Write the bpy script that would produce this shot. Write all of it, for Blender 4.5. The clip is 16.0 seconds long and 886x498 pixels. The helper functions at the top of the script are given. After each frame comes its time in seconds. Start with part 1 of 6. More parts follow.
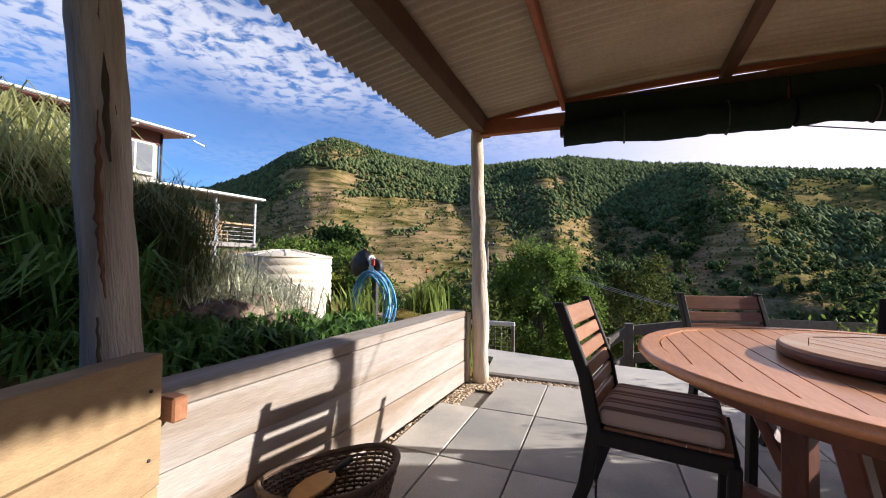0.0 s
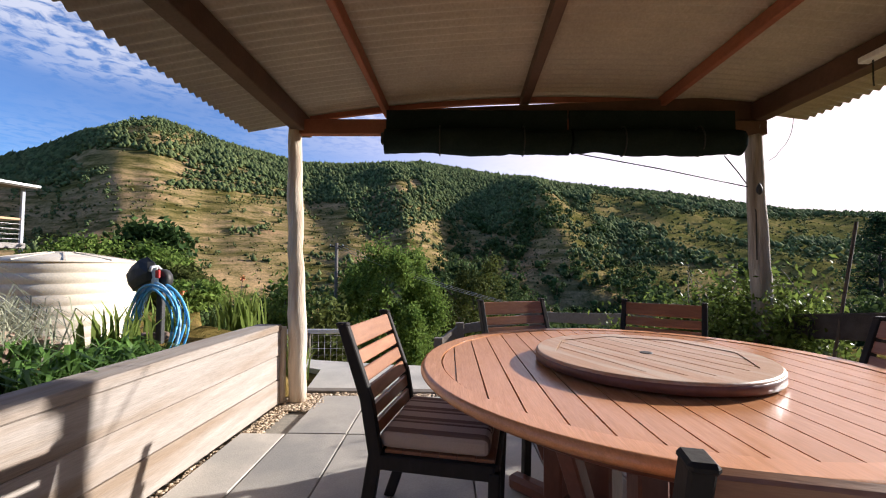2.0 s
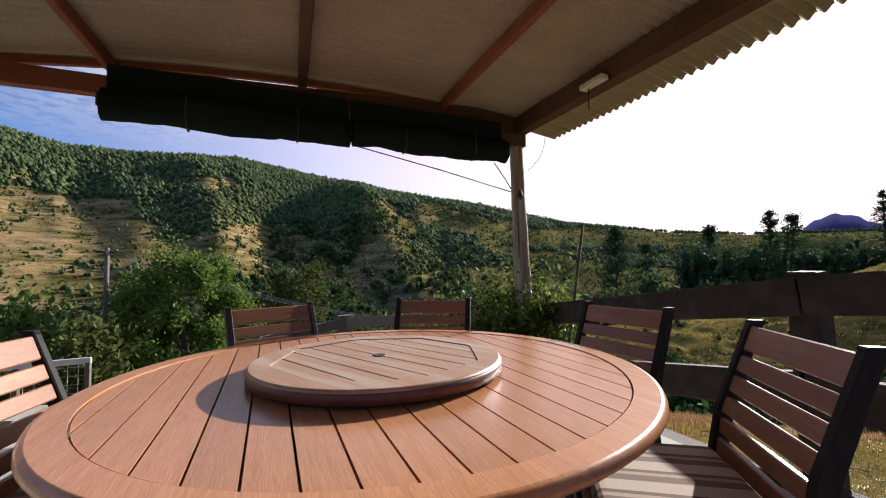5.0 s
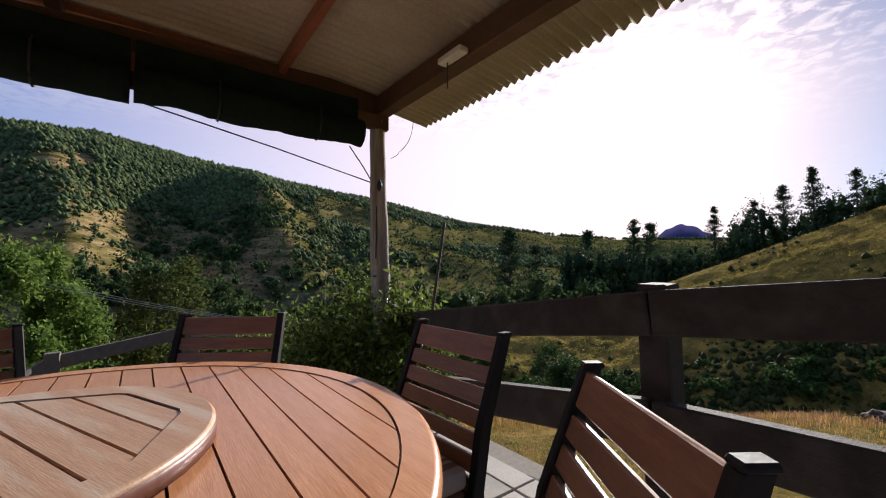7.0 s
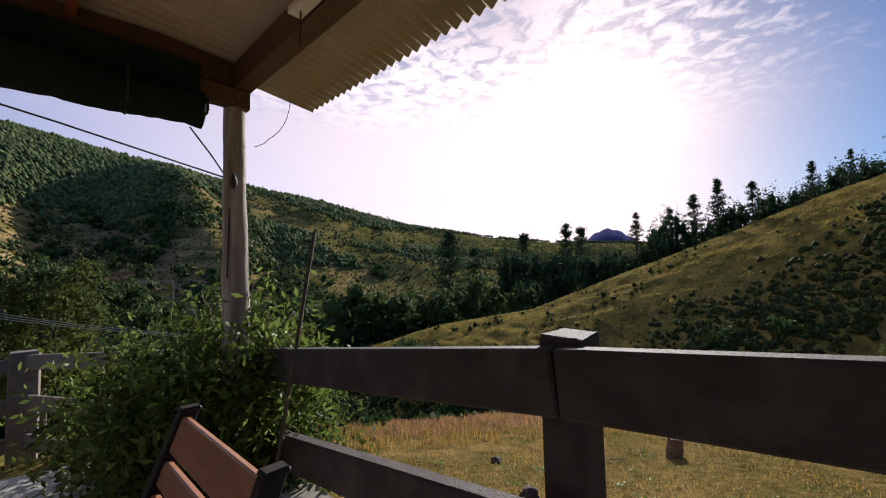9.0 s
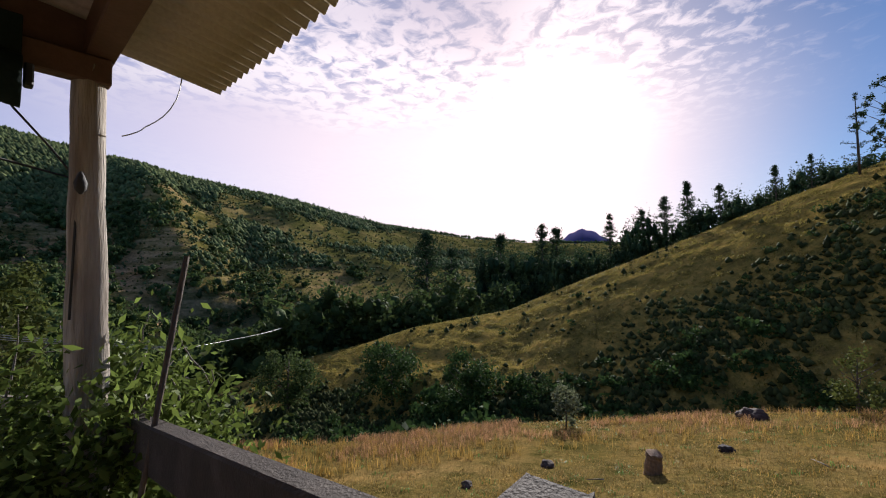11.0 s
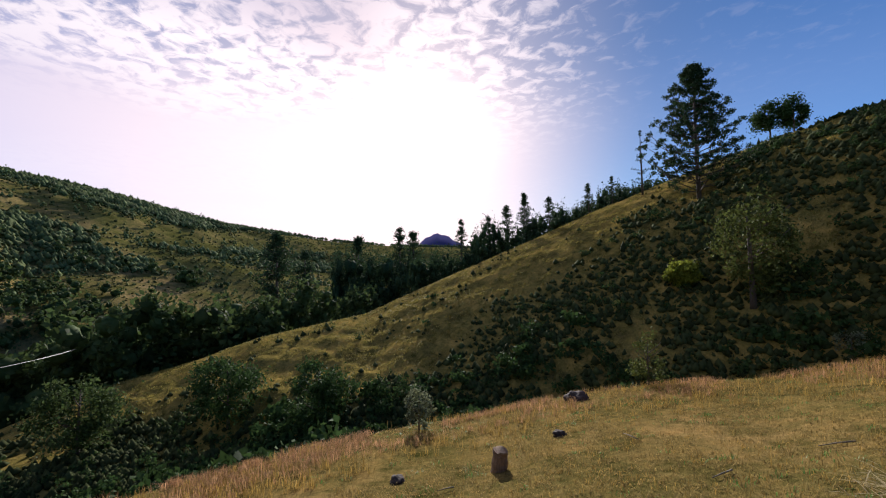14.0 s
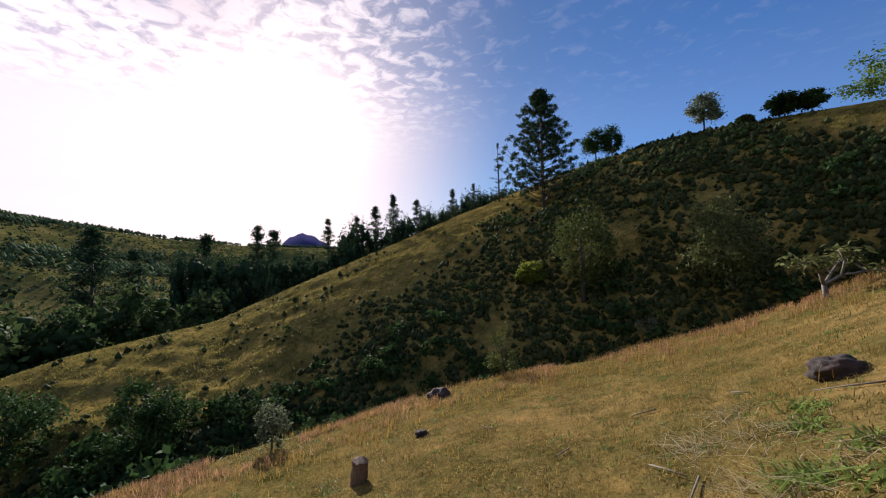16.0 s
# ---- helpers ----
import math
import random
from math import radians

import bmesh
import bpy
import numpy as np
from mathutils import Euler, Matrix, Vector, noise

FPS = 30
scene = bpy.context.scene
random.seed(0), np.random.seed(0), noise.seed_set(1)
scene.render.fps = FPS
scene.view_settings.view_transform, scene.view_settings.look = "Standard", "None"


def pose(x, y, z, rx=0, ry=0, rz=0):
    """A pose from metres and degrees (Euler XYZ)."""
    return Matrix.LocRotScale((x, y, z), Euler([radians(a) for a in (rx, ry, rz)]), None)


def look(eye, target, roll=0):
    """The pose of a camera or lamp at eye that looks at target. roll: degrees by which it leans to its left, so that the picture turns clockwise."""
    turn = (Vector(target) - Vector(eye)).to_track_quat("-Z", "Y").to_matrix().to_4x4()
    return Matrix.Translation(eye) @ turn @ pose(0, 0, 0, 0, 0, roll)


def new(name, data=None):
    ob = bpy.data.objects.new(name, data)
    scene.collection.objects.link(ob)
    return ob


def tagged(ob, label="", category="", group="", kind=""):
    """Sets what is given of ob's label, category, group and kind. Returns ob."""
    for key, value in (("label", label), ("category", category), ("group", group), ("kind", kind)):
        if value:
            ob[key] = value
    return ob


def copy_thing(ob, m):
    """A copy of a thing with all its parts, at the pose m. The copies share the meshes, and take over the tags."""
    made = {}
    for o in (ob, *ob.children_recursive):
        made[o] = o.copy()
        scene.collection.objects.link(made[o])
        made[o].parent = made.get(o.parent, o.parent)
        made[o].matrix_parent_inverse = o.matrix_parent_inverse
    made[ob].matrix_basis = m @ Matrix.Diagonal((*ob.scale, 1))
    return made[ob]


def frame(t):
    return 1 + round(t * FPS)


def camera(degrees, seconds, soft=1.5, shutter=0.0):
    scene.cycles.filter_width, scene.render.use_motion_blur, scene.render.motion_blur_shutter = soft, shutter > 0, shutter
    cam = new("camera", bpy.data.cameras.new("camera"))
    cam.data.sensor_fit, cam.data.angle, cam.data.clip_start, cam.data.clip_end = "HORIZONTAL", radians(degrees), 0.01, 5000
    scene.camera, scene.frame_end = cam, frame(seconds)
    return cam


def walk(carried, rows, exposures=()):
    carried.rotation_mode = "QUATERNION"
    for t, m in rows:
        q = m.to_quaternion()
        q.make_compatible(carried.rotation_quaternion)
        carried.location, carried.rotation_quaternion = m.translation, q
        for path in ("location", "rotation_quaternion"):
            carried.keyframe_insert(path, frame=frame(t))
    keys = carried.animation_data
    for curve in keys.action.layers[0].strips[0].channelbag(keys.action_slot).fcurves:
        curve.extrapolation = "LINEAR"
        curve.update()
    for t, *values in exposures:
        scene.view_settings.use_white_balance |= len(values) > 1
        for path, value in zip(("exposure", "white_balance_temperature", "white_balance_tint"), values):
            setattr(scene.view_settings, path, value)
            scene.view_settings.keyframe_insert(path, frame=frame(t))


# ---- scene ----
cam = camera(95.7, 16.0, soft=1.1)
PATH = [
    (0, (0.136, 0.213, 1.065), (-0.086, 2.2, 1.136), 1.0),
    (0.5, (0.199, 0.251, 1.071), (0.146, 2.249, 1.147), 0.9),
    (1, (0.279, 0.271, 1.088), (0.405, 2.266, 1.167), 0.6),
    (1.5, (0.362, 0.298, 1.107), (0.671, 2.272, 1.189), 0.5),
    (2, (0.429, 0.314, 1.133), (0.917, 2.252, 1.217), 0.4),
    (2.5, (0.507, 0.332, 1.151), (1.138, 2.228, 1.234), 0.3),
    (3, (0.548, 0.347, 1.14), (1.306, 2.196, 1.23), 0.4),
    (3.5, (0.601, 0.351, 1.105), (1.477, 2.146, 1.198), 0.2),
    (4, (0.665, 0.344, 1.092), (1.662, 2.075, 1.186), -0.0),
    (4.2, (0.703, 0.346, 1.084), (1.751, 2.046, 1.183), -0.2),
    (6.3, (1.327, 0.504, 1.114), (2.802, 1.852, 1.206), -0.7),
    (6.5, (1.4, 0.502, 1.119), (2.905, 1.816, 1.209), -0.4),
    (7, (1.576, 0.509, 1.131), (3.15, 1.74, 1.221), -0.3),
    (7.5, (1.753, 0.527, 1.144), (3.383, 1.682, 1.236), -0.5),
    (8, (1.92, 0.536, 1.16), (3.597, 1.621, 1.256), -0.6),
    (8.5, (2.116, 0.587, 1.205), (3.827, 1.617, 1.303), -0.6),
    (9, (2.313, 0.584, 1.248), (4.049, 1.572, 1.346), -0.5),
    (11.5, (3.152, 0.734, 1.411), (4.961, 1.582, 1.51), -0.7),
    (12, (3.381, 0.744, 1.363), (5.22, 1.525, 1.465), -0.7),
    (12.5, (3.468, 0.752, 1.354), (5.349, 1.422, 1.457), -0.8),
    (13, (3.55, 0.785, 1.369), (5.479, 1.303, 1.471), -0.9),
    (13.5, (3.66, 0.775, 1.353), (5.624, 1.136, 1.454), -1.0),
    (14, (3.758, 0.761, 1.331), (5.743, 0.985, 1.432), -1.2),
    (14.5, (3.804, 0.723, 1.338), (5.799, 0.819, 1.439), -1.2),
    (15, (3.825, 0.672, 1.359), (5.821, 0.616, 1.459), -1.3),
    (15.5, (3.923, 0.65, 1.35), (5.906, 0.412, 1.447), -1.4),
    (16, (4.106, 0.625, 1.292), (6.06, 0.206, 1.385), -1.5),
]
walk(cam, [(t, look(eye, target, roll)) for t, eye, target, roll in PATH],
     exposures=((0.0, 0.99), (4.0, 0.84), (7.0, 0.52), (11.0, 0.44), (16.0, 0.46)))

# ---- light ----
SUN_AZ, SUN_EL = 80.7, 19.7
sun = new("sun", bpy.data.lights.new("sun", "SUN"))
sun.data.energy, sun.data.angle, sun.data.color = 5.0, radians(0.6), (1.0, 0.95, 0.915)
sd = Vector((math.sin(radians(SUN_AZ)) * math.cos(radians(SUN_EL)), math.cos(radians(SUN_AZ)) * math.cos(radians(SUN_EL)), math.sin(radians(SUN_EL))))
sun.matrix_world = look(sd * 50, (0, 0, 0))

world = bpy.data.worlds.new("sky")
scene.world = world
world.use_nodes = True
wn, wl = world.node_tree.nodes, world.node_tree.links
wn.clear()


def wnode(kind, **kw):
    n = wn.new(kind)
    for k, v in kw.items():
        n.inputs[k].default_value = v
    return n


def wmath(op, a, b=None, c=None):
    n = wn.new("ShaderNodeMath")
    n.operation = op
    for i, s in enumerate((a, b, c)):
        if s is None:
            continue
        if isinstance(s, (int, float)):
            n.inputs[i].default_value = s
        else:
            wl.new(s, n.inputs[i])
    return n.outputs[0]


def wrange(x, a, b, c, d):
    n = wn.new("ShaderNodeMapRange")
    n.interpolation_type = "SMOOTHSTEP"
    wl.new(x, n.inputs[0])
    for i, v in enumerate((a, b, c, d)):
        n.inputs[i + 1].default_value = v
    return n.outputs[0]


sky = wn.new("ShaderNodeTexSky")
sky.sky_type, sky.sun_disc = "NISHITA", False
sky.sun_elevation, sky.sun_rotation = radians(SUN_EL), radians(SUN_AZ)
sky.air_density, sky.dust_density, sky.ozone_density, sky.altitude = 1.0, 0.15, 3.0, 200
wco = wn.new("ShaderNodeTexCoord")
wdir = wco.outputs["Generated"]
wsep = wn.new("ShaderNodeSeparateXYZ")
wl.new(wdir, wsep.inputs[0])
wz = wmath("MAXIMUM", wsep.outputs[2], 0.03)
wcomb = wn.new("ShaderNodeCombineXYZ")
wl.new(wmath("DIVIDE", wsep.outputs[0], wz), wcomb.inputs[0])
wl.new(wmath("DIVIDE", wsep.outputs[1], wz), wcomb.inputs[1])
# sun closeness, for the bright veil round the sun
wdot = wn.new("ShaderNodeVectorMath")
wdot.operation = "DOT_PRODUCT"
wl.new(wdir, wdot.inputs[0])
wdot.inputs[1].default_value = sd
sun_dot = wmath("MAXIMUM", wdot.outputs["Value"], 0.0)
near_sun = wmath("POWER", sun_dot, 95.0)
wide_sun = wmath("POWER", sun_dot, 2.2)
mid_sun = wmath("POWER", sun_dot, 16.0)
tint = wn.new("ShaderNodeMixRGB")
tint.blend_type = "MULTIPLY"
tint.inputs[0].default_value = 1.0
tcol = wn.new("ShaderNodeMixRGB")
tcol.inputs[1].default_value = (0.32, 0.76, 1.22, 1)
tcol.inputs[2].default_value = (0.70, 0.66, 0.71, 1)
wl.new(wmath("POWER", sun_dot, 4.0), tcol.inputs[0])
wl.new(tcol.outputs[0], tint.inputs[2])
wl.new(sky.outputs[0], tint.inputs[1])
# small broken cloudlets within a large sheet that ends south of the sun
cell = wnode("ShaderNodeTexNoise", Scale=10.5, Detail=5.0, Roughness=0.58, Distortion=0.5)
wl.new(wcomb.outputs[0], cell.inputs["Vector"])
big = wnode("ShaderNodeTexNoise", Scale=0.55, Detail=2.0)
wl.new(wcomb.outputs[0], big.inputs["Vector"])
side = wmath("ADD", wmath("MULTIPLY", wsep.outputs[1], 0.97), wmath("MULTIPLY", wsep.outputs[0], 0.10))
sheet = wrange(side, -0.28, 0.26, 0.0, 1.0)
edge = wmath("MULTIPLY", wrange(big.outputs[0], 0.36, 0.56, 0.0, 1.0), sheet)
puff = wrange(wmath("ADD", cell.outputs[0], wmath("MULTIPLY", wmath("SUBTRACT", sheet, 0.6), 0.16)), 0.41, 0.63, 0.0, 1.0)
cover = wmath("MULTIPLY", wmath("MULTIPLY", puff, wrange(wsep.outputs[2], 0.24, 0.46, 0.12, 1.0)), wmath("MINIMUM", wmath("ADD", edge, 0.06), 1.0))
cloudcol = wn.new("ShaderNodeMixRGB")
cloudcol.inputs[1].default_value = (7.0, 6.9, 7.4, 1)
cloudcol.inputs[2].default_value = (13.3, 11.7, 12.0, 1)
wl.new(wide_sun, cloudcol.inputs[0])
veil = wn.new("ShaderNodeMixRGB")
wl.new(tint.outputs[0], veil.inputs[1])
veil.inputs[2].default_value = (12.0, 9.7, 10.0, 1)
low_band = wrange(wsep.outputs[2], 0.66, 0.26, 0.5, 1.0)
gaps = wmath("SUBTRACT", 1.0, wmath("MULTIPLY", wmath("SUBTRACT", 1.0, puff), wrange(wsep.outputs[2], 0.30, 0.48, 0.0, 0.5)))
haze = wmath("MULTIPLY", wmath("MULTIPLY", wmath("ADD", wmath("MULTIPLY", wmath("POWER", sun_dot, 1.5), sheet), 0.06), low_band), gaps)
wl.new(wmath("MINIMUM", wmath("ADD", wmath("ADD", wmath("MULTIPLY", near_sun, 0.7), wmath("MULTIPLY", mid_sun, 0.12)), wmath("MULTIPLY", haze, 0.88)), 1.0), veil.inputs[0])
wmix = wn.new("ShaderNodeMixRGB")
wl.new(wmath("MULTIPLY", cover, 0.66), wmix.inputs[0])
wl.new(veil.outputs[0], wmix.inputs[1])
wl.new(cloudcol.outputs[0], wmix.inputs[2])
wbg = wnode("ShaderNodeBackground", Strength=0.080)
core = wn.new("ShaderNodeMixRGB")
wl.new(wmath("MINIMUM", wmath("POWER", sun_dot, 420.0), 1.0), core.inputs[0])
wl.new(wmix.outputs[0], core.inputs[1])
core.inputs[2].default_value = (16, 15.5, 15, 1)
wl.new(core.outputs[0], wbg.inputs[0])
wout = wn.new("ShaderNodeOutputWorld")
wl.new(wbg.outputs[0], wout.inputs[0])


# ---- materials ----
def mat(name, c1, c2=None, rough=0.7, scale=6.0, stretch=(1, 1, 1), bump=0.2, fine=60.0, metal=0.0, c3=None, stain=1.3, island=0.0, obrand=0.0, trans=0.0, spec=0.5, world_space=False):
    """Two scales of noise between c1 and c2, stains towards c3, and fine relief."""
    m = bpy.data.materials.new(name)
    m.use_nodes = True
    nt = m.node_tree
    n, l = nt.nodes, nt.links
    b = n["Principled BSDF"]
    b.inputs["Roughness"].default_value, b.inputs["Metallic"].default_value = rough, metal
    b.inputs["Specular IOR Level"].default_value = spec
    co = n.new("ShaderNodeTexCoord")
    mp = n.new("ShaderNodeMapping")
    mp.inputs["Scale"].default_value = stretch
    if world_space:
        ge = n.new("ShaderNodeNewGeometry")
        l.new(ge.outputs["Position"], mp.inputs[0])
    else:
        l.new(co.outputs["Object"], mp.inputs[0])
    vec = mp.outputs[0]
    if obrand:
        oi = n.new("ShaderNodeObjectInfo")
        off = n.new("ShaderNodeVectorMath")
        off.operation = "MULTIPLY_ADD"
        cx = n.new("ShaderNodeCombineXYZ")
        for i in range(3):
            l.new(oi.outputs["Random"], cx.inputs[i])
        l.new(cx.outputs[0], off.inputs[0])
        off.inputs[1].default_value = (37, 53, 71)
        l.new(vec, off.inputs[2])
        vec = off.outputs[0]
    a = n.new("ShaderNodeTexNoise")
    a.inputs["Scale"].default_value, a.inputs["Detail"].default_value, a.inputs["Roughness"].default_value = scale, 6, 0.65
    l.new(vec, a.inputs["Vector"])
    f = n.new("ShaderNodeTexNoise")
    f.inputs["Scale"].default_value, f.inputs["Detail"].default_value = fine, 4
    l.new(vec, f.inputs["Vector"])
    r = n.new("ShaderNodeMapRange")
    r.inputs[1].default_value, r.inputs[2].default_value = 0.32, 0.68
    l.new(a.outputs[0], r.inputs[0])
    mx = n.new("ShaderNodeMixRGB")
    l.new(r.outputs[0], mx.inputs[0])
    mx.inputs[1].default_value, mx.inputs[2].default_value = (*c1, 1), (*(c2 or c1), 1)
    col = mx.outputs[0]
    if c3:
        s = n.new("ShaderNodeTexNoise")
        s.inputs["Scale"].default_value, s.inputs["Detail"].default_value = stain, 5
        l.new(vec, s.inputs["Vector"])
        sr = n.new("ShaderNodeMapRange")
        sr.inputs[1].default_value, sr.inputs[2].default_value = 0.47, 0.66
        l.new(s.outputs[0], sr.inputs[0])
        m3 = n.new("ShaderNodeMixRGB")
        l.new(sr.outputs[0], m3.inputs[0])
        l.new(col, m3.inputs[1])
        m3.inputs[2].default_value = (*c3, 1)
        col = m3.outputs[0]
    hv = n.new("ShaderNodeHueSaturation")
    fr = n.new("ShaderNodeMapRange")
    fr.inputs[3].default_value, fr.inputs[4].default_value = 0.75, 1.25
    l.new(f.outputs[0], fr.inputs[0])
    val = fr.outputs[0]
    if island or obrand:
        src = n.new("ShaderNodeNewGeometry").outputs["Random Per Island"] if island else oi.outputs["Random"]
        ir = n.new("ShaderNodeMapRange")
        k = island or obrand
        ir.inputs[3].default_value, ir.inputs[4].default_value = 1 - k, 1 + k
        l.new(src, ir.inputs[0])
        mu = n.new("ShaderNodeMath")
        mu.operation = "MULTIPLY"
        l.new(val, mu.inputs[0])
        l.new(ir.outputs[0], mu.inputs[1])
        val = mu.outputs[0]
    l.new(val, hv.inputs["Value"])
    l.new(col, hv.inputs["Color"])
    l.new(hv.outputs[0], b.inputs["Base Color"])
    if bump:
        bp = n.new("ShaderNodeBump")
        bp.inputs["Strength"].default_value, bp.inputs["Distance"].default_value = bump, 0.01
        ad = n.new("ShaderNodeMath")
        ad.operation = "ADD"
        l.new(f.outputs[0], ad.inputs[0])
        l.new(a.outputs[0], ad.inputs[1])
        l.new(ad.outputs[0], bp.inputs["Height"])
        l.new(bp.outputs[0], b.inputs["Normal"])
    if trans:
        tr = n.new("ShaderNodeBsdfTranslucent")
        l.new(hv.outputs[0], tr.inputs[0])
        ms = n.new("ShaderNodeMixShader")
        ms.inputs[0].default_value = trans
        l.new(b.outputs[0], ms.inputs[1])
        l.new(tr.outputs[0], ms.inputs[2])
        l.new(ms.outputs[0], n["Material Output"].inputs[0])
    return m


M = {}
M["teak"] = mat("teak", (0.60, 0.285, 0.14), (0.50, 0.22, 0.10), 0.24, 9, (8, 0.6, 8), 0.08, 45, obrand=0.10)
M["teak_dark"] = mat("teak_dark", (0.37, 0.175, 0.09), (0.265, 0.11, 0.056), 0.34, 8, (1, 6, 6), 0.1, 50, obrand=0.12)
M["mahogany"] = mat("mahogany", (0.19, 0.075, 0.05), (0.13, 0.05, 0.034), 0.4, 8, (1, 1, 0.4), 0.1, 50)
M["black_wood"] = mat("black_wood", (0.028, 0.024, 0.022), (0.016, 0.014, 0.013), 0.62, 12, (1, 1, 0.3), 0.1, 80, spec=0.2)
M["susan"] = mat("susan", (0.50, 0.30, 0.18), (0.40, 0.22, 0.125), 0.4, 9, (8, 0.6, 8), 0.1, 45, c3=(0.52, 0.39, 0.29), stain=3)
M["sleeper"] = mat("sleeper", (0.40, 0.35, 0.31), (0.30, 0.26, 0.222), 0.85, 3, (7, 0.6, 7), 0.25, 26, c3=(0.25, 0.185, 0.13), stain=0.9, obrand=0.10)
M["sleeper_near"] = mat("sleeper_near", (0.37, 0.255, 0.135), (0.29, 0.19, 0.095), 0.75, 5, (6, 0.5, 6), 0.25, 40, obrand=0.08)
M["log"] = mat("log", (0.42, 0.365, 0.30), (0.19, 0.155, 0.125), 0.85, 3, (7, 7, 0.6), 0.9, 24, c3=(0.50, 0.455, 0.39), stain=2.0)
M["log_grey"] = mat("log_grey", (0.58, 0.52, 0.44), (0.30, 0.25, 0.20), 0.85, 3, (7, 7, 0.6), 0.9, 24, c3=(0.62, 0.57, 0.50), stain=2.0)
M["log_pale"] = mat("log_pale", (0.70, 0.58, 0.45), (0.45, 0.33, 0.23), 0.8, 3, (7, 7, 0.6), 0.7, 24, c3=(0.68, 0.60, 0.49), stain=2.0)
M["beam_red"] = mat("beam_red", (0.33, 0.11, 0.06), (0.24, 0.08, 0.045), 0.6, 5, (1, 1, 1), 0.15, 50)
M["beam_brown"] = mat("beam_brown", (0.13, 0.068, 0.045), (0.085, 0.046, 0.03), 0.65, 5, (1, 1, 1), 0.2, 50)
M["tin"] = mat("tin", (0.46, 0.405, 0.32), (0.38, 0.33, 0.26), 0.55, 3, (1, 1, 1), 0.05, 60, c3=(0.36, 0.31, 0.25), stain=0.8, metal=0.0)
M["blind"] = mat("blind", (0.012, 0.022, 0.020), (0.018, 0.028, 0.026), 0.9, 8, (1, 1, 1), 0.3, 50, spec=0.08)
M["paver"] = mat("paver", (0.47, 0.435, 0.38), (0.39, 0.36, 0.315), 0.8, 3, (1, 1, 1), 0.15, 120, c3=(0.29, 0.28, 0.26), stain=1.5, obrand=0.16)
M["concrete"] = mat("concrete", (0.46, 0.43, 0.38), (0.38, 0.36, 0.32), 0.85, 3, (1, 1, 1), 0.2, 90, c3=(0.30, 0.285, 0.26), stain=1.0)
M["grout"] = mat("grout", (0.30, 0.27, 0.22), (0.22, 0.2, 0.165), 0.95, 30, (1, 1, 1), 0.3, 200)
M["pebble"] = mat("pebble", (0.52, 0.41, 0.29), (0.36, 0.27, 0.18), 0.7, 20, (1, 1, 1), 0.1, 90, island=0.45)
M["fence"] = mat("fence", (0.05, 0.036, 0.027), (0.03, 0.022, 0.017), 0.8, 5, (3, 3, 3), 0.5, 40, c3=(0.068, 0.053, 0.043), stain=2)
M["fence_pale"] = mat("fence_pale", (0.19, 0.16, 0.13), (0.13, 0.11, 0.09), 0.85, 5, (3, 3, 3), 0.35, 40)
M["rope"] = mat("rope", (0.03, 0.03, 0.03), None, 0.7)
M["wire"] = mat("wire", (0.35, 0.34, 0.32), None, 0.4, metal=0.6)
M["white"] = mat("white", (0.78, 0.77, 0.74), (0.70, 0.69, 0.66), 0.4, 8, (1, 1, 1), 0.03, 60)
M["tank"] = mat("tank", (0.70, 0.61, 0.47), (0.62, 0.54, 0.42), 0.55, 2, (1, 1, 1), 0.05, 30, c3=(0.55, 0.48, 0.38), stain=1.2)
M["hose"] = mat("hose", (0.07, 0.32, 0.62), (0.11, 0.42, 0.70), 0.4, 10)
M["hose2"] = mat("hose2", (0.35, 0.55, 0.72), None, 0.4, 10)
M["black"] = mat("black", (0.018, 0.018, 0.018), (0.03, 0.03, 0.03), 0.55, 10)
M["red"] = mat("red", (0.5, 0.03, 0.03), None, 0.5)
M["rock_dark"] = mat("rock_dark", (0.05, 0.033, 0.027), (0.028, 0.02, 0.018), 0.9, 4, (1, 1, 1), 0.8, 25, c3=(0.075, 0.042, 0.03), stain=2.5)
M["rock"] = mat("rock", (0.24, 0.16, 0.11), (0.10, 0.07, 0.052), 0.9, 7, (1, 1, 1), 1.0, 30, c3=(0.34, 0.26, 0.19), stain=2.5)
M["house_red"] = mat("house_red", (0.19, 0.07, 0.05), (0.14, 0.05, 0.04), 0.7, 2, (1, 1, 1), 0.1, 20)
M["house_grey"] = mat("house_grey", (0.42, 0.43, 0.45), (0.36, 0.37, 0.39), 0.7, 2, (1, 1, 1), 0.1, 20)
M["house_cream"] = mat("house_cream", (0.42, 0.38, 0.33), (0.34, 0.31, 0.27), 0.7, 2, (1, 1, 1), 0.1, 20)
M["glass"] = mat("glass", (0.10, 0.12, 0.14), (0.16, 0.18, 0.20), 0.06, 2, (1, 1, 1), 0, 20, spec=1.0)
# pale pane colour that paints in the reflected sky
M["glass_sky"] = mat("glass_sky", (0.55, 0.53, 0.50), (0.42, 0.41, 0.39), 0.25, 3, (1, 14, 1), 0.1, 20)
M["roof_grey"] = mat("roof_grey", (0.50, 0.51, 0.53), (0.42, 0.43, 0.45), 0.45, 2, (1, 1, 1), 0.05, 20)
M["deck"] = mat("deck", (0.32, 0.29, 0.26), (0.24, 0.22, 0.20), 0.8, 4, (1, 1, 1), 0.2, 30)
M["bench"] = mat("bench", (0.50, 0.32, 0.16), (0.42, 0.26, 0.13), 0.6, 4, (1, 1, 1), 0.1, 30)
M["wicker"] = mat("wicker", (0.17, 0.10, 0.06), (0.09, 0.055, 0.035), 0.7, 20, (1, 1, 1), 0.3, 60, island=0.35)
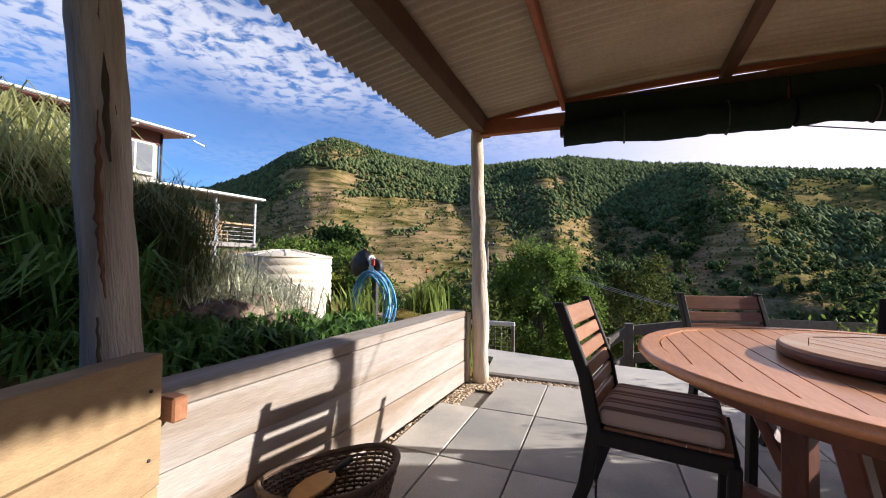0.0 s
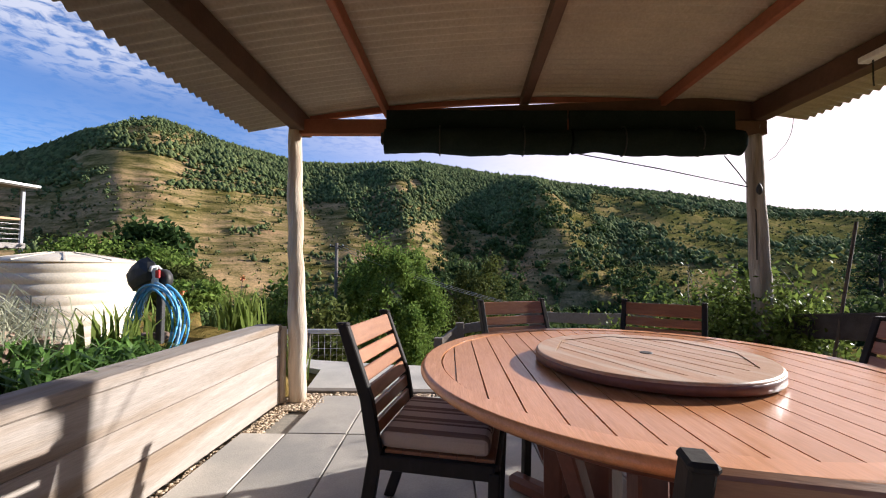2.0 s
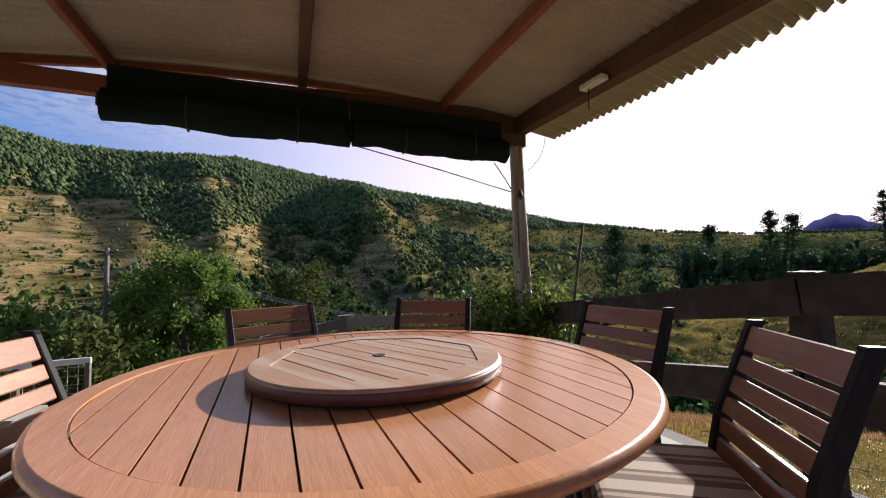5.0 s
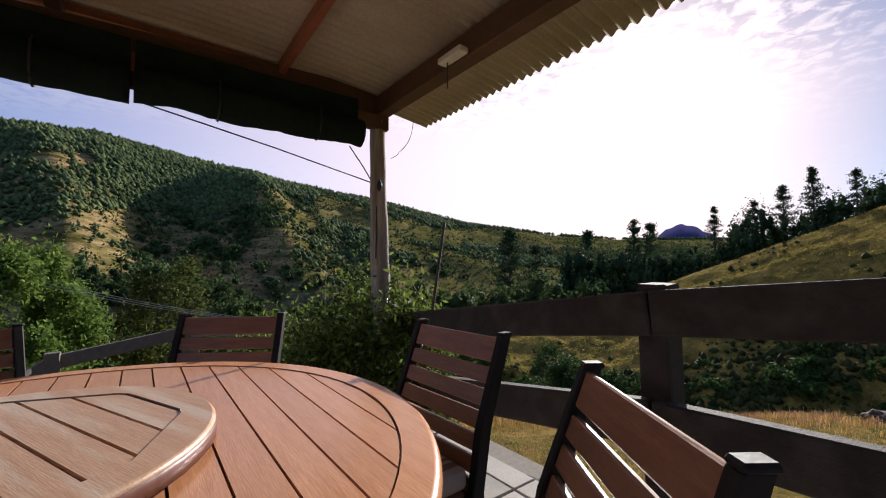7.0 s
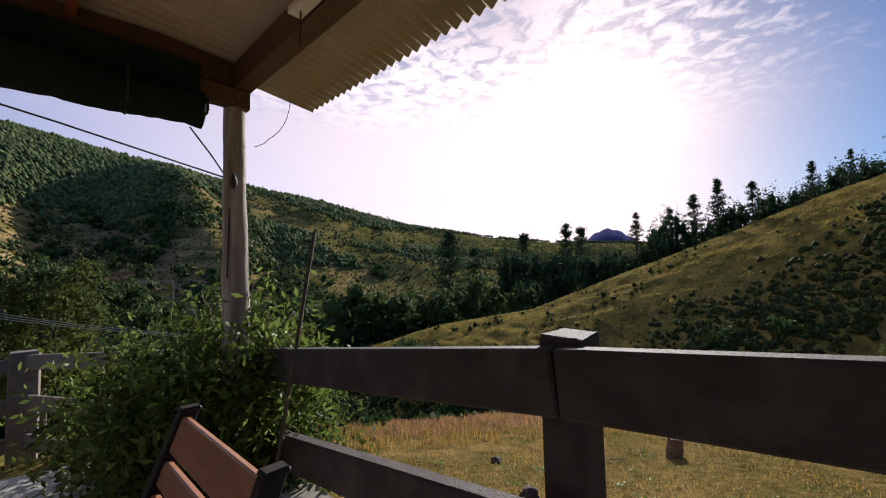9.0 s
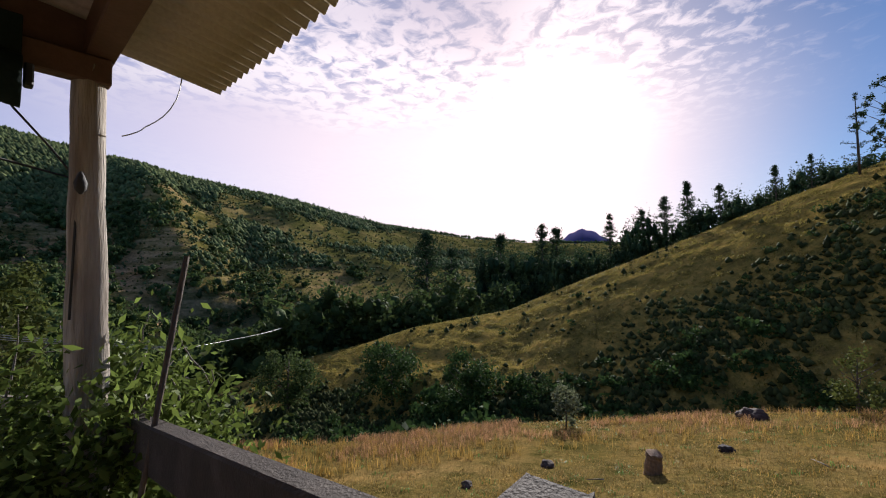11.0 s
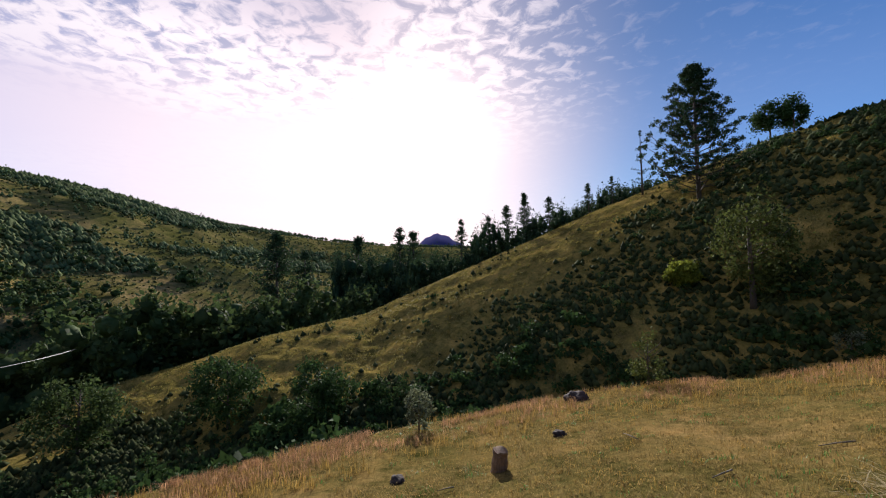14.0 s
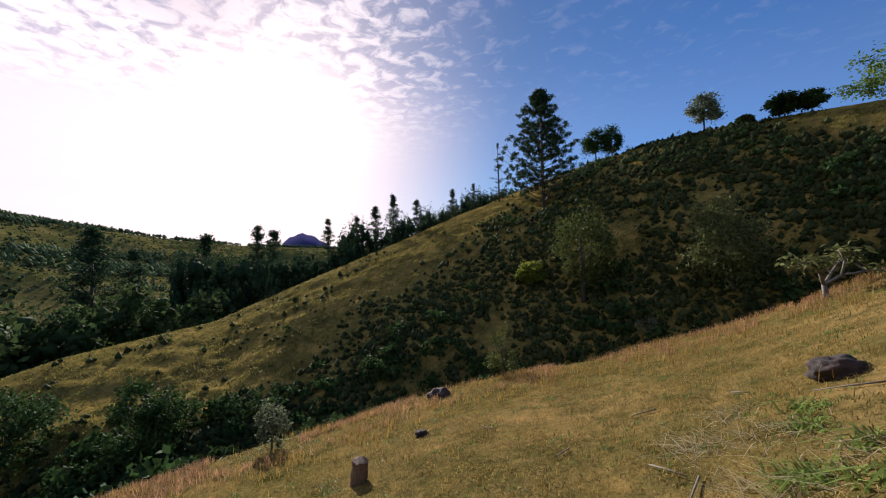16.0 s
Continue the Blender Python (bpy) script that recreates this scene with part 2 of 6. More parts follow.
M["paddle"] = mat("paddle", (0.62, 0.36, 0.14), (0.52, 0.29, 0.11), 0.5, 5, (1, 6, 1), 0.05, 40)
M["bark"] = mat("bark", (0.12, 0.09, 0.065), (0.07, 0.052, 0.04), 0.9, 5, (5, 5, 1), 0.6, 25)
M["bark_red"] = mat("bark_red", (0.22, 0.09, 0.05), (0.14, 0.06, 0.035), 0.9, 5, (5, 5, 1), 0.6, 25)
M["stump"] = mat("stump", (0.30, 0.185, 0.11), (0.13, 0.085, 0.055), 0.9, 5, (5, 5, 1), 0.8, 25)
M["blue"] = mat("blue", (0.03, 0.12, 0.45), None, 0.5)
M["flower"] = mat("flower", (0.65, 0.16, 0.08), (0.7, 0.25, 0.1), 0.6)


def leaf(name, c1, c2, trans=0.35, island=0.45, rough=0.75):
    return mat(name, c1, c2, rough, 0.7, (1, 1, 1), 0, 3, island=island, trans=trans, spec=0.06)


M["leaf_bush"] = leaf("leaf_bush", (0.15, 0.20, 0.045), (0.055, 0.09, 0.022), 0.45, 0.65, 0.4)
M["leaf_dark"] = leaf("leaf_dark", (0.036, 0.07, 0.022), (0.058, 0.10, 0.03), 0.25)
M["leaf_tree"] = leaf("leaf_tree", (0.10, 0.17, 0.035), (0.175, 0.24, 0.055), 0.35)
M["leaf_olive"] = leaf("leaf_olive", (0.10, 0.115, 0.03), (0.07, 0.09, 0.025), 0.3)
M["leaf_yellow"] = leaf("leaf_yellow", (0.22, 0.24, 0.035), (0.15, 0.18, 0.03), 0.4)
M["leaf_pine"] = leaf("leaf_pine", (0.03, 0.058, 0.026), (0.05, 0.08, 0.034), 0.25)
M["leaf_far"] = leaf("leaf_far", (0.10, 0.14, 0.055), (0.15, 0.185, 0.08), 0.15, 0.55, 0.8)
M["canopy"] = mat("canopy", (0.08, 0.115, 0.045), (0.16, 0.185, 0.075), 0.9, 0.12, (1, 1, 1), 0, 1.5, island=0.4, trans=0.25, spec=0.05)
M["scrub"] = mat("scrub", (0.09, 0.10, 0.032), (0.15, 0.145, 0.05), 0.9, 0.3, (1, 1, 1), 0, 2.0, island=0.4, trans=0.2, spec=0.05)
# dark green chosen so that the cover carries the spur face's shade
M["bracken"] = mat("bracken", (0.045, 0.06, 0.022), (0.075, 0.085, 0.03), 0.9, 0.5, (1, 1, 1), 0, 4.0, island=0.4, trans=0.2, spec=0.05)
M["leaf_wood"] = leaf("leaf_wood", (0.05, 0.085, 0.026), (0.085, 0.115, 0.04), 0.3, 0.5)
M["tussock_a"] = leaf("tussock_a", (0.28, 0.225, 0.055), (0.18, 0.165, 0.04), 0.45, 0.3)
M["tussock_b"] = leaf("tussock_b", (0.28, 0.22, 0.06), (0.2, 0.17, 0.05), 0.4, 0.3)
M["leaf_pale"] = leaf("leaf_pale", (0.17, 0.18, 0.065), (0.11, 0.125, 0.045), 0.4)
M["leaf_grey"] = leaf("leaf_grey", (0.20, 0.22, 0.13), (0.14, 0.165, 0.09), 0.3)
M["blade"] = leaf("blade", (0.22, 0.28, 0.07), (0.16, 0.22, 0.055), 0.4)
# brighter copy of the pale blades, with sunlight put into the colour
M["blade_sun_tint"] = leaf("blade_sun_tint", (0.62, 0.60, 0.28), (0.48, 0.49, 0.19), 0.5)
M["spike"] = leaf("spike", (0.12, 0.15, 0.06), (0.20, 0.215, 0.09), 0.35)
M["blade_grey"] = leaf("blade_grey", (0.62, 0.62, 0.46), (0.44, 0.46, 0.31), 0.4)
M["blade_pale"] = leaf("blade_pale", (0.36, 0.36, 0.16), (0.26, 0.28, 0.11), 0.35)
M["lily"] = leaf("lily", (0.20, 0.29, 0.06), (0.30, 0.34, 0.09), 0.4, 0.4, 0.45)
M["straw"] = leaf("straw", (0.55, 0.46, 0.28), (0.40, 0.32, 0.17), 0.35, 0.45)
M["strap"] = leaf("strap", (0.10, 0.20, 0.048), (0.16, 0.28, 0.07), 0.35, 0.4, 0.4)
M["gold"] = leaf("gold", (0.37, 0.245, 0.085), (0.20, 0.165, 0.055), 0.45, 0.5)
M["drygrass"] = leaf("drygrass", (0.44, 0.28, 0.075), (0.23, 0.16, 0.045), 0.4, 0.5)
M["dryrust"] = leaf("dryrust", (0.44, 0.25, 0.125), (0.29, 0.17, 0.085), 0.5, 0.5)


# ---- mesh helpers ----
def mesh_from(name, verts, faces, smooth=False):
    me = bpy.data.meshes.new(name)
    me.from_pydata([tuple(v) for v in verts], [], [tuple(f) for f in faces])
    if smooth:
        me.polygons.foreach_set("use_smooth", [True] * len(me.polygons))
    return me


def arrays_mesh(name, v, f, smooth=False):
    """A mesh from numpy arrays of vertices (n, 3) and faces (m, k)."""
    me = bpy.data.meshes.new(name)
    me.vertices.add(len(v))
    me.vertices.foreach_set("co", np.ascontiguousarray(v, dtype=np.float32).ravel())
    k = f.shape[1]
    me.loops.add(f.size)
    me.loops.foreach_set("vertex_index", np.ascontiguousarray(f, dtype=np.int32).ravel())
    me.polygons.add(len(f))
    me.polygons.foreach_set("loop_start", np.arange(0, f.size, k, dtype=np.int32))
    me.polygons.foreach_set("loop_total", np.full(len(f), k, dtype=np.int32))
    if smooth:
        me.polygons.foreach_set("use_smooth", np.ones(len(f), dtype=bool))
    me.update(calc_edges=True)
    return me


def part(name, data, material, parent, label="", m=None):
    """Links a bmesh or mesh as one mesh object under a thing or a part."""
    if isinstance(data, bmesh.types.BMesh):
        me = bpy.data.meshes.new(name)
        data.to_mesh(me)
        data.free()
    else:
        me = data
    if material and not me.materials:
        me.materials.append(M[material])
    ob = new(name, me)
    ob.parent = parent
    if m is not None:
        ob.matrix_basis = m
    return tagged(ob, label)


def thing(name, label, category, m=None, group="", kind=""):
    ob = new(name)
    ob.empty_display_size = 0.1
    if m is not None:
        ob.matrix_basis = m
    return tagged(ob, label, category, group, kind)


def solid(name, data, material, label, category, m=None, group="", kind=""):
    """A thing that is one mesh."""
    ob = part(name, data, material, None, "", m)
    return tagged(ob, label, category, group, kind)


def boxm(cx, cy, cz, sx, sy, sz, bevel=0.0, bm=None, turn=None, seg=1):
    own = bmesh.new()
    bmesh.ops.create_cube(own, size=1, matrix=Matrix.Diagonal((sx, sy, sz, 1)))
    if bevel:
        bmesh.ops.bevel(own, geom=own.edges[:], offset=bevel, segments=seg, affect="EDGES", profile=0.6)
    own.transform(Matrix.Translation((cx, cy, cz)) @ (turn.to_4x4() if turn else Matrix()))
    if bm is None:
        return own
    tmp = bpy.data.meshes.new("tmp")
    own.to_mesh(tmp)
    own.free()
    bm.from_mesh(tmp)
    bpy.data.meshes.remove(tmp)
    return bm


def beam(a, b, w, h, bevel=0.004, bm=None, roll=0.0):
    """A bevelled bar from a to b, w wide and h high."""
    a, b = Vector(a), Vector(b)
    d = b - a
    q = d.to_track_quat("Y", "Z").to_matrix().to_4x4()
    own = boxm(0, 0, 0, w, d.length, h, bevel)
    own.transform(Matrix.Translation((a + b) / 2) @ q @ pose(0, 0, 0, 0, roll, 0))
    if bm is None:
        return own
    tmp = bpy.data.meshes.new("tmp")
    own.to_mesh(tmp)
    own.free()
    bm.from_mesh(tmp)
    bpy.data.meshes.remove(tmp)
    return bm


def tube(points, radius, sides=8, bm=None, closed=False):
    """A round bar along points; radius a number or one per point."""
    bm = bm or bmesh.new()
    pts = [Vector(p) for p in points]
    rad = radius if isinstance(radius, (list, tuple)) else [radius] * len(pts)
    rings = []
    for i, p in enumerate(pts):
        d = (pts[min(i + 1, len(pts) - 1)] - pts[max(i - 1, 0)]).normalized()
        x = d.orthogonal().normalized() if i == 0 else (rings[-1][1] - d * rings[-1][1].dot(d)).normalized()
        y = d.cross(x)
        vs = [bm.verts.new(p + rad[i] * (math.cos(2 * math.pi * k / sides) * x + math.sin(2 * math.pi * k / sides) * y)) for k in range(sides)]
        rings.append((vs, x))
    for (r0, _), (r1, _) in zip(rings, rings[1:]):
        for k in range(sides):
            f = bm.faces.new((r0[k], r0[(k + 1) % sides], r1[(k + 1) % sides], r1[k]))
            f.smooth = True
    if not closed:
        bm.faces.new(rings[0][0][::-1])
        bm.faces.new(rings[-1][0])
    return bm


def lathe(profile, sides=32, bm=None, cap=True):
    """Turns (radius, z) pairs round the z axis."""
    bm = bm or bmesh.new()
    rings = [[bm.verts.new((r * math.cos(2 * math.pi * k / sides), r * math.sin(2 * math.pi * k / sides), z)) for k in range(sides)] for r, z in profile]
    for a, b in zip(rings, rings[1:]):
        for k in range(sides):
            f = bm.faces.new((a[k], a[(k + 1) % sides], b[(k + 1) % sides], b[k]))
            f.smooth = True
    if cap:
        bm.faces.new(rings[0][::-1])
        bm.faces.new(rings[-1])
    return bm


def log(height, r0, r1, seed, wobble=0.02, sides=14, knotty=1.0):
    """A rough tree-trunk post with knots and a slight sway."""
    rng = random.Random(seed)
    n = 22
    bm = bmesh.new()
    rings = []
    ph = [rng.uniform(0, 6.28) for _ in range(6)]
    for i in range(n + 1):
        t = i / n
        cx = wobble * (math.sin(3.1 * t + ph[0]) - math.sin(ph[0])) * 0.6
        cy = wobble * (math.sin(2.3 * t + ph[1]) - math.sin(ph[1])) * 0.6
        r = r0 + (r1 - r0) * t
        ring = []
        for k in range(sides):
            a = 2 * math.pi * k / sides
            rr = r * (1 + 0.05 * math.sin(2 * a + ph[2] + t * 2) + 0.035 * math.sin(3 * a + ph[3] - 3 * t) + knotty * (rng.uniform(-0.035, 0.035) + 0.03 * math.sin(14 * t + ph[4]) + 0.03 * math.sin(31 * t + ph[5] + a)))
            ring.append(bm.verts.new((cx + rr * math.cos(a), cy + rr * math.sin(a), height * t)))
        rings.append(ring)
    for a, b in zip(rings, rings[1:]):
        for k in range(sides):
            f = bm.faces.new((a[k], a[(k + 1) % sides], b[(k + 1) % sides], b[k]))
            f.smooth = True
    bm.faces.new(rings[0][::-1])
    bm.faces.new(rings[-1])
    return bm


# ---- plan: the patio's own axes, u along the front beam, v towards the valley ----
PATIO = pose(0.055, 3.93, 0, 0, 0, -14.9)
PINV = PATIO.inverted()


def P(u, v, z=0.0):
    return PATIO @ Vector((u, v, z))


# ---- ground: one sheet out to the horizon ----
def curve(keys, x):
    xs, ys = zip(*keys)
    return np.interp(x, xs, ys)


def smooth(a, b, x):
    t = np.clip((x - a) / (b - a), 0, 1)
    return t * t * (3 - 2 * t)


def lattice(i, j, seed):
    h = (i * 374761393 + j * 668265263 + seed * 974634777) & 0x7FFFFFFF
    h = ((h ^ (h >> 13)) * 1274126177) & 0x7FFFFFFF
    return ((h ^ (h >> 16)) & 0xFFFF) / 32767.5 - 1.0


def wavy(x, y, s, seed=0):
    """Smooth noise of about -1 to 1 at wavelength s, two octaves."""
    out = 0.0
    for o, amp in ((1.0, 0.75), (2.3, 0.35)):
        px, py = x * o / s + 17.3 * seed, y * o / s - 9.1 * seed
        i, j = np.floor(px).astype(np.int64), np.floor(py).astype(np.int64)
        fx, fy = px - i, py - j
        fx, fy = fx * fx * (3 - 2 * fx), fy * fy * (3 - 2 * fy)
        a = lattice(i, j, seed) * (1 - fx) + lattice(i + 1, j, seed) * fx
        b = lattice(i, j + 1, seed) * (1 - fx) + lattice(i + 1, j + 1, seed) * fx
        out = out + amp * (a * (1 - fy) + b * fy)
    return out


RIDGE = [(-180, 0.12), (-90, 0.13), (-60, 0.12), (-40, 0.14), (-37.5, 0.15), (-32.6, 0.193), (-28.6, 0.245), (-22.8, 0.289), (-19.8, 0.283), (-13.4, 0.26), (-6, 0.236), (0.4, 0.243), (10.5, 0.258), (16.3, 0.24), (26.4, 0.211), (34.7, 0.187), (43, 0.166), (50, 0.134), (55, 0.112), (62, 0.097), (69, 0.08), (76, 0.070), (90, 0.06), (110, 0.05), (180, 0.12)]
RIDGE_D = [(-180, 160), (-90, 160), (-50, 300), (-40, 420), (-20, 470), (0, 390), (15, 360), (35, 400), (55, 560), (75, 850), (90, 1000), (110, 700), (180, 160)]
SPUR = [(20, -0.30), (36, -0.23), (44, -0.212), (50, -0.193), (59, -0.147), (66, -0.126), (72.6, -0.105), (80.4, -0.046), (88.5, 0.012), (96.6, 0.07), (104.4, 0.127), (111.6, 0.172), (119.3, 0.218), (124, 0.24), (133.2, 0.268), (143, 0.27), (150, 0.262), (180, 0.22)]
SPUR_D = [(20, 48), (44, 46), (60, 50), (80, 60), (100, 62), (120, 58), (135, 50), (150, 44), (180, 44)]
BROW = [(30, 10, -3.0), (55, 11, -3.55), (69, 12, -3.66), (88, 14.4, -4.0), (103.5, 16, -3.4), (122, 17, -2.5), (134, 18, -1.4), (143, 18, -0.2), (150, 19, 1.0), (165, 22, 4.0), (180, 25, 6.0)]
EYE = (3.8, 0.72, 1.34)


def ground_z(x, y):
    x, y = np.asarray(x, dtype=float), np.asarray(y, dtype=float)
    dx, dy = x - EYE[0], y - EYE[1]
    r = np.hypot(dx, dy) + 1e-6
    az = np.degrees(np.arctan2(dx, dy))
    # open slope below the fence, with a brow
    bd, bz = curve([(a, d) for a, d, _ in BROW], az), curve([(a, z) for a, _, z in BROW], az)
    t = r / bd
    slope = np.where(t < 1, -0.75 + (bz + 0.75) * t ** 0.9, bz - 0.62 * (r - bd) * smooth(0.9, 1.3, t))
    # spur across the gully
    sd_, se = curve(SPUR_D, az), curve(SPUR, az)
    zc = EYE[2] + se * sd_
    zg = np.minimum(bz - 6.0, zc - 5.0)
    rg = bd + 11
    s = np.clip((r - rg) / (sd_ - rg), 0, 1)
    spur = zg + (zc - zg) * (0.35 * s + 0.65 * np.sin(s * math.pi / 2))
    spur = spur + 0.9 * wavy(x, y, 14, 1) * s * (1 - s) * 2.6 + 0.22 * wavy(x, y, 3.5, 2) * np.clip(s * 4, 0, 1) * np.clip((1.02 - s) * 8, 0.25, 1)
    # grazing terraces and tussocks on its face
    face = np.clip(s * 5, 0, 1) * np.clip((1.0 - s) * 7, 0.0, 1)
    spur = spur + face * (0.05 * np.sin(spur * 5.2 + 4.0 * wavy(x, y, 6, 8)) + 0.21 * wavy(x, y, 1.3, 7) + 0.34 * wavy(x, y, 5.5, 9))
    beyond = np.clip((r - sd_) / 60, 0, 3)
    drop = curve([(20, 1), (95, 1), (112, 0.25), (180, 0.1)], az)
    spur = np.where(r > sd_, zc - drop * 16 * beyond ** 1.2, spur)
    near_right = np.where(r < bd, slope, np.where(r < rg, np.maximum(slope, zg), spur))
    # slope to the valley on the north side
    north = -0.75 - 0.27 * np.clip(r - 3, 0, None)
    wr = smooth(22, 46, az) * smooth(185, 178, az)
    near = north * (1 - wr) + near_right * wr
    # valley floor and the far hills
    D, E = curve(RIDGE_D, az), curve(RIDGE, az)
    top = EYE[2] + (E - 0.010) * D
    floor = curve([(-180, 2), (-90, 3), (-50, 0), (-35, -8), (-20, -16), (60, -24), (100, -24), (130, 0), (180, 4)], az)
    r0 = curve([(-180, 30), (-90, 30), (-50, 40), (-30, 62), (30, 95), (60, 120), (180, 70)], az)
    q = np.clip((r - r0) / (D - r0), 0, 1)
    hill = floor + (top - floor) * (0.42 * q + 0.58 * smooth(0, 1.0, q))
    rough = np.sin(np.clip(q, 0, 1) * math.pi) * np.clip(D / 400, 0.2, 1.3)
    hill = hill + rough * (6 * wavy(x, y, 120, 3) + 4.0 * wavy(x, y, 45, 4)) + 0.8 * wavy(x, y, 16, 5) * np.clip(rough, 0, 1)
    # side spurs that shade the folds west of them
    hill = hill + smooth(0.12, 0.42, q) * smooth(0.95, 0.55, q) * (17 * np.exp(-((az - 33 + 10 * q) / 3.6) ** 2) - 13 * np.exp(-((az - 17.5) / 6.0) ** 2) + 7 * np.exp(-((az - 9.0 + 4 * q) / 2.0) ** 2) + 2.5 * wavy(az * 8.0, q * 18.0, 30, 10) + 5 * np.exp(-((az + 24) / 4.0) ** 2) - 6 * np.exp(-((az + 33) / 4.0) ** 2))
    hill = hill - np.clip(r - D, 0, 800) * 0.12
    m = smooth(0.75, 1.25, r / r0)
    base = floor - 40 * smooth(24, 6, r)
    low = np.maximum(near, base - 1) * (1 - m) + hill * m
    keep = wr * smooth(1.05, 0.95, r / (sd_ + 40 + drop * 60))
    z = np.where(keep > 0, near * keep + np.maximum(low, base) * (1 - keep), low)
    # the cut-in terrace of the patio and the garden bank behind its wall
    u = (x - 0.055) * 0.9664 + (y - 3.93) * -0.2571
    v = (x - 0.055) * 0.2571 + (y - 3.93) * 0.9664
    terrace = smooth(4.75, 4.3, u) * smooth(2.6, 1.5, v) * smooth(-13, -11, v)
    z = z * (1 - terrace) + -0.09 * terrace
    wall_u = -0.16 - 0.045 * np.clip(-v, 0, 3) + 0.33 * np.clip(-v - 2.85, 0, 4)
    back = np.clip(wall_u - u, 0, 40)
    bank = 0.50 + 0.16 * np.clip(back, 0, 0.8) + 0.72 * np.clip(back - 0.9, 0, 1.5) + 0.05 * np.clip(back - 2.4, 0, 12) + 0.07 * wavy(x, y, 1.3, 6)
    fall = np.maximum(smooth(-2.4, 1.5, v) * smooth(0.6, 1.5, back), smooth(-0.1, 2.5, v))
    bank = bank * (1 - fall) + (-0.9 + 0.16 * np.clip(back - 6, 0, 12)) * fall
    wb = smooth(0.05, 0.12, back) * smooth(40, 26, back) * smooth(34, 22, v) * smooth(-26, -16, v)
    wb = wb * smooth(-0.9, 0.3, -v + 1.5 * back)
    return z * (1 - wb) + bank * wb


az_g = np.radians(np.concatenate([np.linspace(-60, 165, 540), np.linspace(165, 300, 51)[1:-1]]))
r_g = np.concatenate([[0.0], np.geomspace(0.25, 18, 105), np.linspace(18.4, 70, 120), np.geomspace(71, 1100, 125), np.geomspace(1200, 4200, 8)])
A, R = np.meshgrid(az_g, r_g)
GX, GY = 1.2 + R * np.sin(A), 1.5 + R * np.cos(A)
GZ = ground_z(GX, GY)
nv, nh = GX.shape
gv = np.stack([GX, GY, GZ], -1).reshape(-1, 3)
ii, jj = np.meshgrid(np.arange(nv - 1), np.arange(nh), indexing="ij")
j2 = (jj + 1) % nh
gf = np.stack([ii * nh + jj, (ii + 1) * nh + jj, (ii + 1) * nh + j2, ii * nh + j2], -1).reshape(-1, 4)[:, ::-1]


